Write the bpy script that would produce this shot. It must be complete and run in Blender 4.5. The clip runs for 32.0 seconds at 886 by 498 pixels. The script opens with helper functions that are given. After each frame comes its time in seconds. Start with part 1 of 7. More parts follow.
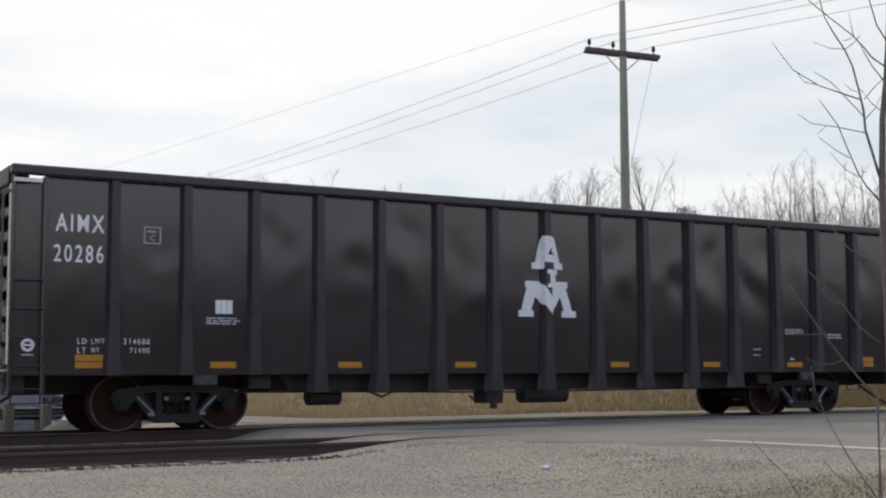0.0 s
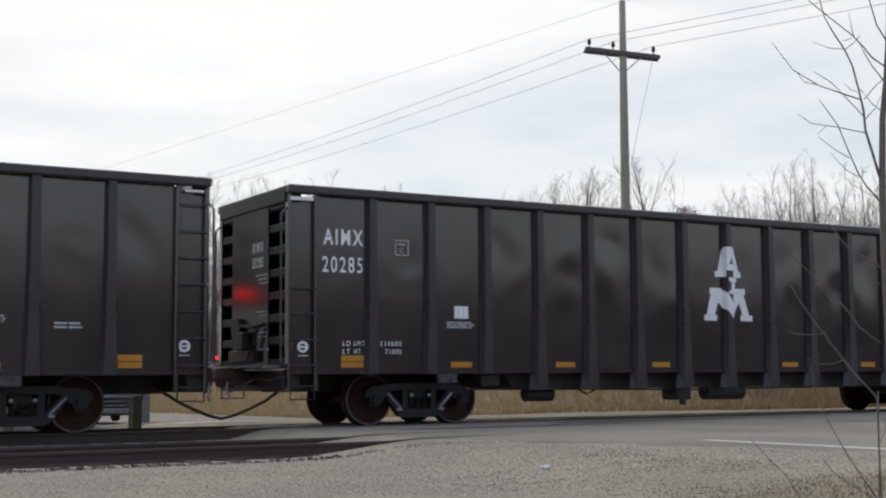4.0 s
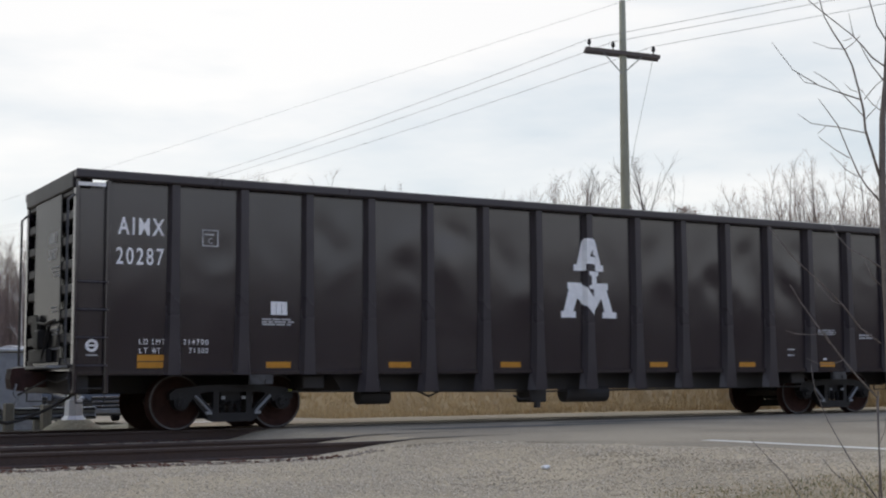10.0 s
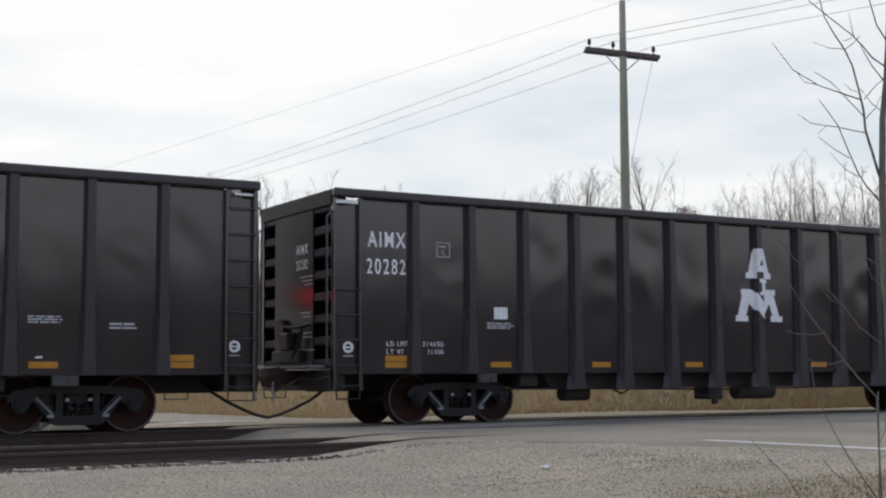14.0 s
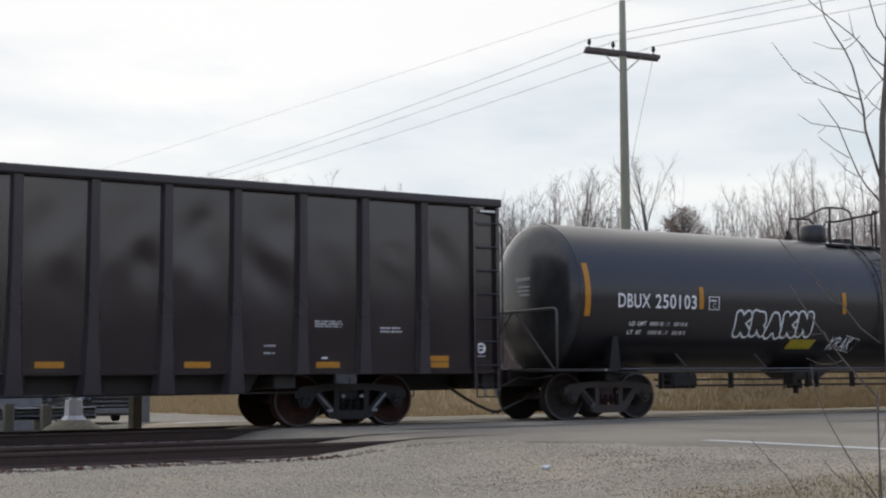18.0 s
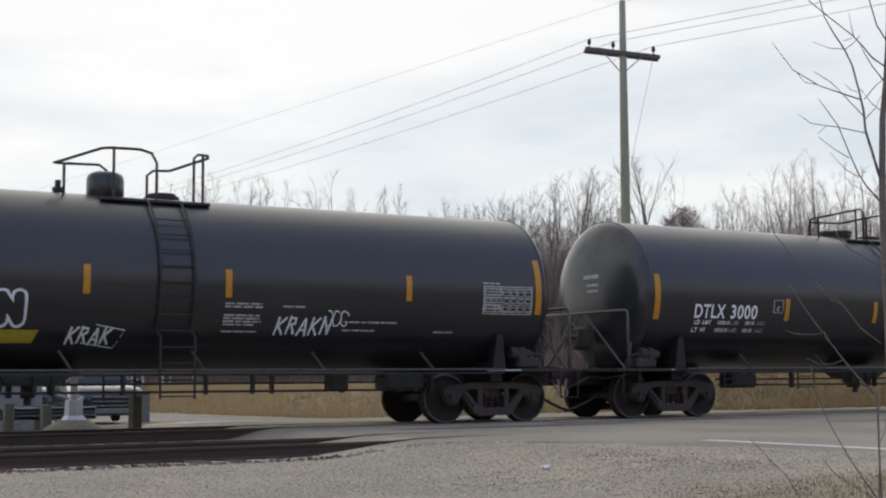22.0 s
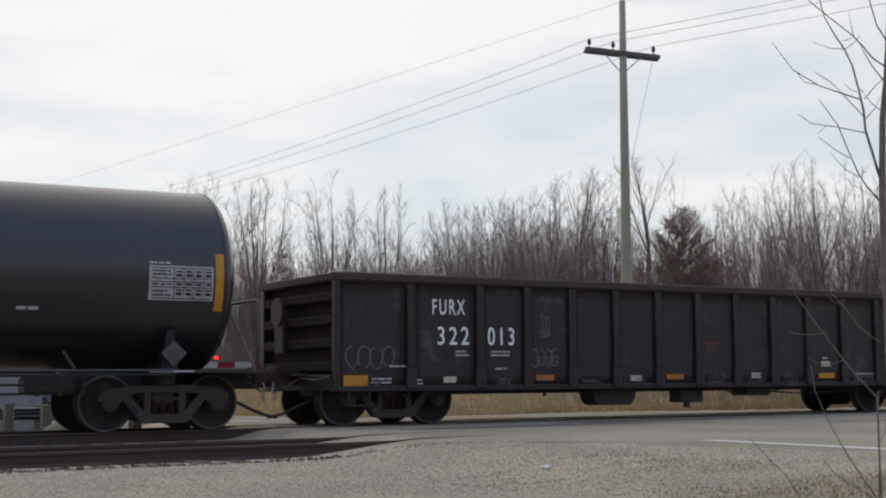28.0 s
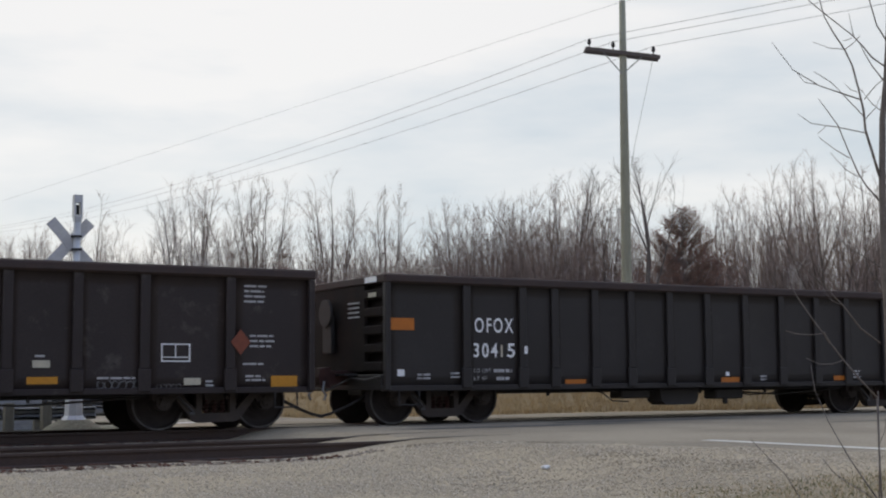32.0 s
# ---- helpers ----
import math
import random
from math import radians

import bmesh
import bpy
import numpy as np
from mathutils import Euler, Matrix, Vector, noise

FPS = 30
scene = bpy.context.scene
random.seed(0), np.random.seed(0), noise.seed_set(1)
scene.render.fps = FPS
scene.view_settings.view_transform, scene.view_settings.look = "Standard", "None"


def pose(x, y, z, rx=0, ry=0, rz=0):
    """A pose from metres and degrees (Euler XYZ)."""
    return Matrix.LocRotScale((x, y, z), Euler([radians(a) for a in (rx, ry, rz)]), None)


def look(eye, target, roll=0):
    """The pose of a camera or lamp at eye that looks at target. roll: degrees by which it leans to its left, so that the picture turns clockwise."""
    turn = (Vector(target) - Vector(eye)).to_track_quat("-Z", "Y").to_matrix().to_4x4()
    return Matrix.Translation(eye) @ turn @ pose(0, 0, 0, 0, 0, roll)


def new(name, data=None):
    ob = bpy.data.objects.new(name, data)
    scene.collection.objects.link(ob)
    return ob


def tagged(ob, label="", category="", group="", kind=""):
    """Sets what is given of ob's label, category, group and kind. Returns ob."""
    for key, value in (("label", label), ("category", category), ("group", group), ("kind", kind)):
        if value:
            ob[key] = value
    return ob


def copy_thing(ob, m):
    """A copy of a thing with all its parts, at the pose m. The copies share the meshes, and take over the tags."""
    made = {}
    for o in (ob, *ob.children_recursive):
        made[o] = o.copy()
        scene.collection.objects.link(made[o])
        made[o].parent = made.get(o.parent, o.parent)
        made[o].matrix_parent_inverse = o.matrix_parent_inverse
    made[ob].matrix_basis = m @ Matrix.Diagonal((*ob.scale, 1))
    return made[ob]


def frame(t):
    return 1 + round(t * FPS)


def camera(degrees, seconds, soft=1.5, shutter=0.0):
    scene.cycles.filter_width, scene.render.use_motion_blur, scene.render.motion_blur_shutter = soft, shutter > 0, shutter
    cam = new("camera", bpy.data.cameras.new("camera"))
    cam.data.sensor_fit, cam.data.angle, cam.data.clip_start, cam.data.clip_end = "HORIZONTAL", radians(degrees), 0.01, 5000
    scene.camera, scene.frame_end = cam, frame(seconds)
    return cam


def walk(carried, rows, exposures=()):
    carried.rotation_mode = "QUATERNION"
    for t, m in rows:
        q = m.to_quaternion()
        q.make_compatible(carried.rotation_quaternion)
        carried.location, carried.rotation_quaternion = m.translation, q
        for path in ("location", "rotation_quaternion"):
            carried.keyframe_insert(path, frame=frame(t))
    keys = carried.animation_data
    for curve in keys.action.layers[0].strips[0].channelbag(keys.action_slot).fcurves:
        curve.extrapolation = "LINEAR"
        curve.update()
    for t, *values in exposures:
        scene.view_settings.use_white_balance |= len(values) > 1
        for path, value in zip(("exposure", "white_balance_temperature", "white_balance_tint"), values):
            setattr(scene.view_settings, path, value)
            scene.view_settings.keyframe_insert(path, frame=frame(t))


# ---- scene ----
# ---------------------------------------------------------------- camera
cam = camera(37.21, 32.0, soft=2.1, shutter=0.12)
EYE = Vector((0.0, -21.794, 0.7635))
AHEAD = Vector((0.50634, 0.85650, 0.10012))
VIEW = look(EYE, EYE + AHEAD * 10.0, -0.469)
walk(cam, [(0.0, VIEW), (32.0, VIEW)], [(0.0, -0.02), (22.0, -0.03), (28.0, -0.12), (32.0, -0.16)])

# ---------------------------------------------------------------- world and sun
world = bpy.data.worlds.new("sky")
scene.world = world
world.use_nodes = True
wt = world.node_tree
wn = wt.nodes
wn.clear()


def wnode(kind, **kw):
    n = wn.new(kind)
    for k, v in kw.items():
        if k in n.inputs:
            n.inputs[k].default_value = v
    return n


SUN_UP, SUN_ROT = radians(38), radians(20)
nishita = wnode("ShaderNodeTexSky")
nishita.sky_type = "NISHITA"
nishita.sun_disc = False
nishita.sun_elevation = SUN_UP
nishita.sun_rotation = SUN_ROT
clear = wnode("ShaderNodeBackground", Strength=0.12)
wt.links.new(nishita.outputs[0], clear.inputs[0])
wtex = wnode("ShaderNodeTexCoord")
wmap = wnode("ShaderNodeMapping")
wmap.inputs["Scale"].default_value = (1.0, 1.0, 4.2)
wmap.inputs["Rotation"].default_value = (0.0, 0.06, 0.0)
wt.links.new(wtex.outputs["Generated"], wmap.inputs[0])
cn = wnode("ShaderNodeTexNoise", Scale=2.6, Detail=6.0, Roughness=0.52)
wt.links.new(wmap.outputs[0], cn.inputs["Vector"])
cr = wnode("ShaderNodeValToRGB")
cr.color_ramp.elements[0].position, cr.color_ramp.elements[0].color = 0.34, (0.70, 0.765, 0.815, 1)
cr.color_ramp.elements[1].position, cr.color_ramp.elements[1].color = 0.56, (1.0, 0.985, 0.965, 1)
wt.links.new(cn.outputs["Fac"], cr.inputs[0])
sep = wnode("ShaderNodeSeparateXYZ")
wt.links.new(wtex.outputs["Generated"], sep.inputs[0])


def wrange(sock, lo, hi, top):
    n = wnode("ShaderNodeMapRange")
    n.interpolation_type = "SMOOTHSTEP"
    n.inputs["From Min"].default_value, n.inputs["From Max"].default_value, n.inputs["To Max"].default_value = lo, hi, top
    wt.links.new(sock, n.inputs["Value"])
    return n.outputs[0]


gap = wnode("ShaderNodeMath")
gap.operation = "MULTIPLY"
wt.links.new(wrange(sep.outputs["Z"], 0.06, 0.42, 0.8), gap.inputs[0])
wt.links.new(wrange(sep.outputs["Y"], 0.35, -0.35, 1.0), gap.inputs[1])
blue = wnode("ShaderNodeMix")
blue.data_type = "RGBA"
wt.links.new(gap.outputs[0], blue.inputs["Factor"])
wt.links.new(cr.outputs[0], blue.inputs["A"])
blue.inputs["B"].default_value = (0.40, 0.55, 0.96, 1)
cloud = wnode("ShaderNodeBackground", Strength=1.0)
wt.links.new(blue.outputs["Result"], cloud.inputs[0])
wmix = wnode("ShaderNodeMixShader", Fac=0.88)
wt.links.new(clear.outputs[0], wmix.inputs[1])
wt.links.new(cloud.outputs[0], wmix.inputs[2])
wout = wnode("ShaderNodeOutputWorld")
wt.links.new(wmix.outputs[0], wout.inputs[0])

sun_data = bpy.data.lights.new("sun", "SUN")
sun_data.energy, sun_data.angle, sun_data.color = 0.50, radians(70), (1.0, 0.92, 0.82)
sun = new("sun", sun_data)
sun.matrix_world = look((0, 0, 60), (-math.sin(SUN_ROT) * math.cos(SUN_UP), -math.cos(SUN_ROT) * math.cos(SUN_UP), 60 - math.sin(SUN_UP)))


# ---------------------------------------------------------------- materials
def mat(name, color, rough=0.6, metal=0.0, spots=None, spot_scale=3.0, spot_amount=0.5, grain=0.12, grain_scale=60.0,
        bump=0.1, bump_scale=40.0, streaks=(1, 1, 1), per_object=0.0, per_island=0.0, rough_var=0.1, coat=0.0, spec=0.5, scuff=None, scuff_scale=2.5, scuff_amount=0.6, thin=0.0):
    m = bpy.data.materials.new(name)
    m.use_nodes = True
    nt = m.node_tree
    b = nt.nodes["Principled BSDF"]
    co = nt.nodes.new("ShaderNodeTexCoord")
    mp = nt.nodes.new("ShaderNodeMapping")
    mp.inputs["Scale"].default_value = streaks
    nt.links.new(co.outputs["Object"], mp.inputs[0])

    def tex(scale, detail):
        n = nt.nodes.new("ShaderNodeTexNoise")
        n.inputs["Scale"].default_value = scale
        n.inputs["Detail"].default_value = detail
        nt.links.new(mp.outputs[0], n.inputs["Vector"])
        return n

    def mix(fac, a, c, blend="MIX"):
        n = nt.nodes.new("ShaderNodeMix")
        n.data_type, n.blend_type = "RGBA", blend
        for sock, v in ((n.inputs["Factor"], fac), (n.inputs["A"], a), (n.inputs["B"], c)):
            if isinstance(v, (int, float)):
                sock.default_value = v
            elif isinstance(v, tuple):
                sock.default_value = (*v, 1) if len(v) == 3 else v
            else:
                nt.links.new(v, sock)
        return n.outputs["Result"]

    big, fine = tex(spot_scale, 5.0), tex(grain_scale, 3.0)
    base = tuple(color)
    out = base
    if spots:
        ramp = nt.nodes.new("ShaderNodeMapRange")
        ramp.inputs["From Min"].default_value, ramp.inputs["From Max"].default_value = 0.42, 0.66
        ramp.inputs["To Max"].default_value = spot_amount
        nt.links.new(big.outputs["Fac"], ramp.inputs["Value"])
        out = mix(ramp.outputs[0], base, tuple(spots))
    if scuff:
        worn = tex(scuff_scale, 9.0)
        worn.inputs["Roughness"].default_value = 0.72
        sr = nt.nodes.new("ShaderNodeMapRange")
        sr.inputs["From Min"].default_value, sr.inputs["From Max"].default_value = 0.56, 0.70
        sr.inputs["To Max"].default_value = scuff_amount
        nt.links.new(worn.outputs["Fac"], sr.inputs["Value"])
        out = mix(sr.outputs[0], out, tuple(scuff))
    gr = nt.nodes.new("ShaderNodeMapRange")
    gr.inputs["From Min"].default_value, gr.inputs["From Max"].default_value = 0.3, 0.7
    gr.inputs["To Min"].default_value, gr.inputs["To Max"].default_value = 1 - grain, 1 + grain
    nt.links.new(fine.outputs["Fac"], gr.inputs["Value"])
    cb = nt.nodes.new("ShaderNodeCombineColor")
    for i in range(3):
        nt.links.new(gr.outputs[0], cb.inputs[i])
    out = mix(1.0, out, cb.outputs[0], "MULTIPLY")
    for amount, kind, socket in ((per_object, "ShaderNodeObjectInfo", "Random"), (per_island, "ShaderNodeNewGeometry", "Random Per Island")):
        if amount:
            inf = nt.nodes.new(kind)
            r2 = nt.nodes.new("ShaderNodeMapRange")
            r2.inputs["To Min"].default_value, r2.inputs["To Max"].default_value = 1 - amount, 1 + amount
            nt.links.new(inf.outputs[socket], r2.inputs["Value"])
            c2 = nt.nodes.new("ShaderNodeCombineColor")
            for i in range(3):
                nt.links.new(r2.outputs[0], c2.inputs[i])
            out = mix(1.0, out, c2.outputs[0], "MULTIPLY")
    nt.links.new(out, b.inputs["Base Color"])
    rr = nt.nodes.new("ShaderNodeMapRange")
    rr.inputs["To Min"].default_value, rr.inputs["To Max"].default_value = max(0.02, rough - rough_var), min(1, rough + rough_var)
    nt.links.new(big.outputs["Fac"], rr.inputs["Value"])
    nt.links.new(rr.outputs[0], b.inputs["Roughness"])
    b.inputs["Metallic"].default_value = metal
    b.inputs["Coat Weight"].default_value = coat
    b.inputs["Specular IOR Level"].default_value = spec
    if bump:
        bt = tex(bump_scale, 4.0)
        bn = nt.nodes.new("ShaderNodeBump")
        bn.inputs["Strength"].default_value = bump
        bn.inputs["Distance"].default_value = 0.02
        nt.links.new(bt.outputs["Fac"], bn.inputs["Height"])
        nt.links.new(bn.outputs[0], b.inputs["Normal"])
    if thin:
        tr = nt.nodes.new("ShaderNodeBsdfTranslucent")
        nt.links.new(out, tr.inputs["Color"])
        ms = nt.nodes.new("ShaderNodeMixShader")
        ms.inputs[0].default_value = thin
        nt.links.new(b.outputs[0], ms.inputs[1])
        nt.links.new(tr.outputs[0], ms.inputs[2])
        nt.links.new(ms.outputs[0], nt.nodes["Material Output"].inputs["Surface"])
    return m


def glow(name, color, strength):
    m = bpy.data.materials.new(name)
    m.use_nodes = True
    b = m.node_tree.nodes["Principled BSDF"]
    b.inputs["Base Color"].default_value = (*color, 1)
    b.inputs["Emission Color"].default_value = (*color, 1)
    b.inputs["Emission Strength"].default_value = strength
    return m


M_BLACK = mat("black_gloss_paint", (0.0205, 0.0150, 0.0192), 0.15, spots=(0.028, 0.0208, 0.0235), spot_scale=0.9, grain=0.12, bump=0.06, bump_scale=1.6, rough_var=0.05, spec=0.95)
M_RIB = mat("black_rib_paint", (0.037, 0.0305, 0.0350), 0.30, spots=(0.048, 0.0395, 0.042), spot_scale=1.2, grain=0.12, bump=0.04, bump_scale=20)
M_END = mat("grey_end_paint", (0.036, 0.033, 0.034), 0.38, spec=0.06, spots=(0.05, 0.048, 0.046), spot_scale=1.5, grain=0.15, bump=0.05, bump_scale=6)
M_ENDPLATE = mat("end_plate_paint", (0.034, 0.031, 0.032), 0.17, spots=(0.046, 0.044, 0.042), spot_scale=1.5, grain=0.15, bump=0.03, bump_scale=3, rough_var=0.04, spec=0.05)
M_UNDER = mat("underframe_black", (0.027, 0.0240, 0.0225), 0.65, spots=(0.044, 0.036, 0.030), spot_scale=4.0, bump=0.1)
M_STEEL = mat("worn_steel", (0.10, 0.10, 0.105), 0.45, 0.5, spots=(0.05, 0.045, 0.04), spot_scale=8.0)
M_GALV = mat("galvanised_steel", (0.32, 0.33, 0.34), 0.5, 0.5, spots=(0.22, 0.225, 0.235), spot_scale=6.0, bump=0.05)
M_WHEEL = mat("rusty_wheel", (0.056, 0.027, 0.020), 0.85, spots=(0.022, 0.013, 0.011), spot_scale=5.0, bump=0.1, spec=0.2)
M_WHEEL2 = mat("grimy_wheel", (0.038, 0.031, 0.028), 0.8, spots=(0.056, 0.046, 0.040), spot_scale=5.0, bump=0.1, spec=0.25)
M_RIM = mat("wheel_rim_steel", (0.12, 0.112, 0.104), 0.55, 0.2, spots=(0.03, 0.025, 0.022), spot_scale=6.0)
M_TRUCK = mat("truck_black", (0.0165, 0.0155, 0.0155), 0.5, spots=(0.027, 0.0235, 0.022), spot_scale=4.0, bump=0.1, spec=0.35)
M_TRUCK2 = mat("truck_brown_grime", (0.052, 0.041, 0.035), 0.8, spots=(0.078, 0.060, 0.049), spot_scale=4.0, bump=0.2)
M_RED = mat("coupler_rust", (0.06, 0.02, 0.016), 0.7, spots=(0.03, 0.015, 0.012), spot_scale=6.0)
M_WHITE = mat("white_lettering", (0.90, 0.89, 0.87), 0.55, spots=(0.76, 0.75, 0.73), spot_scale=7.0, grain=0.1)
M_DIMWHITE = mat("faded_lettering", (0.48, 0.47, 0.46), 0.6, spots=(0.2, 0.2, 0.2), spot_scale=9.0, grain=0.2)
M_CREAM = mat("cream_sticker", (0.55, 0.50, 0.38), 0.6, spots=(0.42, 0.38, 0.30), spot_scale=10.0)
M_ORANGE = mat("amber_reflector", (0.55, 0.24, 0.015), 0.4, spots=(0.45, 0.19, 0.012), spot_scale=8.0)
M_ORANGE2 = mat("faded_orange_reflector", (0.42, 0.16, 0.03), 0.6, spots=(0.28, 0.11, 0.03), spot_scale=10.0)
M_ORANGE3 = mat("deep_orange_reflector", (0.52, 0.155, 0.012), 0.45, spots=(0.40, 0.12, 0.012), spot_scale=8.0)
M_YELLOW = mat("yellow_panel", (0.45, 0.36, 0.03), 0.5, spots=(0.3, 0.24, 0.03), spot_scale=8.0)
M_DIAMOND = mat("rusty_placard", (0.22, 0.06, 0.03), 0.7, spots=(0.12, 0.04, 0.025), spot_scale=8.0)
M_TANK = mat("tank_black_paint", (0.0185, 0.0172, 0.0205), 0.31, spots=(0.025, 0.0230, 0.0250), spot_scale=0.7, grain=0.12, bump=0.03, bump_scale=3.0, rough_var=0.06, spec=0.68)
M_TANKEND = mat("tank_end_dust", (0.036, 0.035, 0.036), 0.22, spots=(0.085, 0.082, 0.079), spot_scale=1.1, spot_amount=0.7, grain=0.15, bump=0.04, bump_scale=3.0)
M_GOND = mat("old_gondola_black", (0.0270, 0.0200, 0.0198), 0.44, spots=(0.040, 0.0290, 0.0265), spot_scale=1.6, grain=0.25, bump=0.05, bump_scale=2.0, spec=0.35, scuff=(0.13, 0.112, 0.098), scuff_scale=1.9, scuff_amount=0.5)
M_GOND2 = mat("newer_gondola_black", (0.0270, 0.0232, 0.0222), 0.44, spots=(0.036, 0.0305, 0.0285), spot_scale=1.6, grain=0.2, bump=0.05, bump_scale=2.0, spec=0.35, scuff=(0.07, 0.062, 0.058), scuff_scale=1.5, scuff_amount=0.2)
M_GONDEND = mat("dull_end_plate", (0.030, 0.0255, 0.0235), 0.6, spots=(0.050, 0.036, 0.029), spot_scale=2.2, grain=0.2, bump=0.08, bump_scale=6, spec=0.03)
M_GONDRIM = mat("rusty_top_chord", (0.045, 0.030, 0.026), 0.75, spots=(0.07, 0.042, 0.033), spot_scale=2.5, grain=0.2, bump=0.2, bump_scale=12)
M_RAIL = mat("rail_rust", (0.068, 0.047, 0.038), 0.9, spots=(0.078, 0.052, 0.040), spot_scale=3.0, grain=0.2, bump=0.15)
M_RAILTOP = mat("rail_running_surface", (0.10, 0.085, 0.075), 0.55, 0.3, spots=(0.05, 0.038, 0.032), spot_scale=4.0)
M_TIE = mat("tie_wood", (0.095, 0.072, 0.058), 0.9, spots=(0.16, 0.11, 0.08), spot_scale=3.0, grain=0.3, bump=0.3, per_object=0.3)
M_RUSTBIT = mat("rusty_tie_plate", (0.11, 0.045, 0.026), 0.9, spots=(0.06, 0.03, 0.02), spot_scale=9.0, grain=0.3)
M_STONE = mat("ballast_stone", (0.53, 0.458, 0.35), 0.9, grain=0.2, grain_scale=30, per_island=0.18, bump=0.2)
M_GRAVEL = mat("gravel_ground", (0.430, 0.358, 0.252), 0.95, spots=(0.242, 0.202, 0.146), spot_scale=0.6, spot_amount=0.6, grain=0.32, grain_scale=42.0, bump=0.35, bump_scale=45.0)
M_ASPHALT = mat("worn_asphalt", (0.335, 0.286, 0.213), 0.9, spots=(0.238, 0.202, 0.152), spot_scale=0.35, spot_amount=0.8, grain=0.22, grain_scale=30.0, bump=0.35, bump_scale=60.0)
M_OILED = mat("oily_ballast", (0.215, 0.178, 0.142), 0.95, grain=0.25, grain_scale=30, per_island=0.35, bump=0.2)
M_PATCH = mat("tarry_patch", (0.125, 0.116, 0.104), 0.95, spots=(0.165, 0.152, 0.136), spot_scale=1.3, grain=0.25, bump=0.3)
M_TARLINE = mat("tarry_groove", (0.06, 0.052, 0.045), 0.95, spots=(0.10, 0.085, 0.07), spot_scale=3.0, grain=0.3, bump=0.3)
M_STOPLINE = mat("fresh_line_paint", (0.88, 0.87, 0.84), 0.7, spots=(0.74, 0.73, 0.70), spot_scale=4.0, grain=0.15)
M_LINE = mat("road_line_paint", (0.70, 0.68, 0.62), 0.7, spots=(0.50, 0.485, 0.44), spot_scale=5.0, grain=0.2)
M_DRYGRASS = mat("dry_grass", (0.49, 0.375, 0.212), 0.9, grain=0.1, per_island=0.06, bump=0, thin=0.45)
M_THATCH = mat("matted_dead_grass", (0.43, 0.325, 0.185), 0.95, spots=(0.33, 0.235, 0.125), spot_scale=1.4, grain=0.22, grain_scale=26, streaks=(1, 1, 0.25), bump=0.4, bump_scale=30)
M_STRAW = mat("brown_straw", (0.44, 0.33, 0.185), 0.9, grain=0.1, per_island=0.10, bump=0, thin=0.45)
M_TURF = mat("winter_turf", (0.17, 0.165, 0.070), 0.95, per_island=0.5, grain=0.2, bump=0)
M_LITTER = mat("leaf_litter", (0.13, 0.085, 0.055), 0.95, spots=(0.20, 0.15, 0.09), spot_scale=0.4, grain=0.3, grain_scale=12, bump=0.4)
M_BARK = mat("grey_bark", (0.190, 0.150, 0.129), 0.9, spots=(0.115, 0.090, 0.077), spot_scale=2.0, grain=0.2, per_object=0.22, bump=0)
M_TWIG = mat("brown_twigs", (0.295, 0.222, 0.182), 0.9, grain=0.15, per_object=0.18, bump=0)
M_BRUSH = mat("brush_stems", (0.195, 0.140, 0.120), 0.95, per_island=0.4, grain=0.15, bump=0)
M_DARKSOIL = mat("dark_soil", (0.29, 0.245, 0.18), 0.95, per_island=0.2, grain=0.2, bump=0)
M_BROWNLEAF = mat("dead_brown_leaves", (0.25, 0.172, 0.138), 0.95, per_island=0.4, grain=0.2, bump=0)
M_CEDAR = mat("winter_cedar_needles", (0.235, 0.130, 0.095), 0.95, per_island=0.4, grain=0.2, bump=0)
M_SAPLING = mat("sapling_bark", (0.17, 0.145, 0.13), 0.8, spots=(0.10, 0.085, 0.075), spot_scale=9.0, grain=0.2, bump=0.2)
M_POLE = mat("weathered_pole", (0.33, 0.325, 0.245), 0.9, spots=(0.24, 0.23, 0.175), spot_scale=2.0, streaks=(6, 6, 0.5), grain=0.2, bump=0.2)
M_ARM = mat("dark_crossarm", (0.11, 0.092, 0.085), 0.9, spots=(0.15, 0.13, 0.118), spot_scale=3.0, bump=0.15)
M_INSUL = mat("dark_insulator", (0.02, 0.014, 0.012), 0.25, grain=0.1, bump=0)
M_WIRE = mat("aluminium_wire", (0.28, 0.28, 0.29), 0.5, 0.4, grain=0.05, bump=0)
M_SIGNAL = mat("aluminium_mast", (0.55, 0.56, 0.57), 0.5, 0.3, spots=(0.42, 0.43, 0.44), spot_scale=4.0)
M_SIGNBACK = mat("sign_back_grey", (0.58, 0.57, 0.56), 0.55, 0.1, spots=(0.46, 0.45, 0.44), spot_scale=4.0)
M_LAMPBLACK = mat("signal_black", (0.012, 0.012, 0.012), 0.5, grain=0.1, bump=0)
M_LENS = glow("red_signal_lens", (1.0, 0.006, 0.012), 55.0)
M_GATELAMP = glow("red_gate_lamp", (1.0, 0.01, 0.015), 3.0)
M_GATERED = mat("red_sheeting", (0.22, 0.012, 0.018), 0.5, spots=(0.15, 0.012, 0.014), spot_scale=9.0)
M_GATEWHITE = mat("white_sheeting", (0.42, 0.40, 0.385), 0.5, spots=(0.32, 0.305, 0.29), spot_scale=9.0)
M_WHITEBARK = mat("pale_bark", (0.56, 0.52, 0.47), 0.9, spots=(0.30, 0.26, 0.23), spot_scale=3.0, grain=0.2, bump=0)
M_DARKLENS = mat("unlit_red_lens", (0.06, 0.006, 0.006), 0.2, grain=0.05, bump=0)
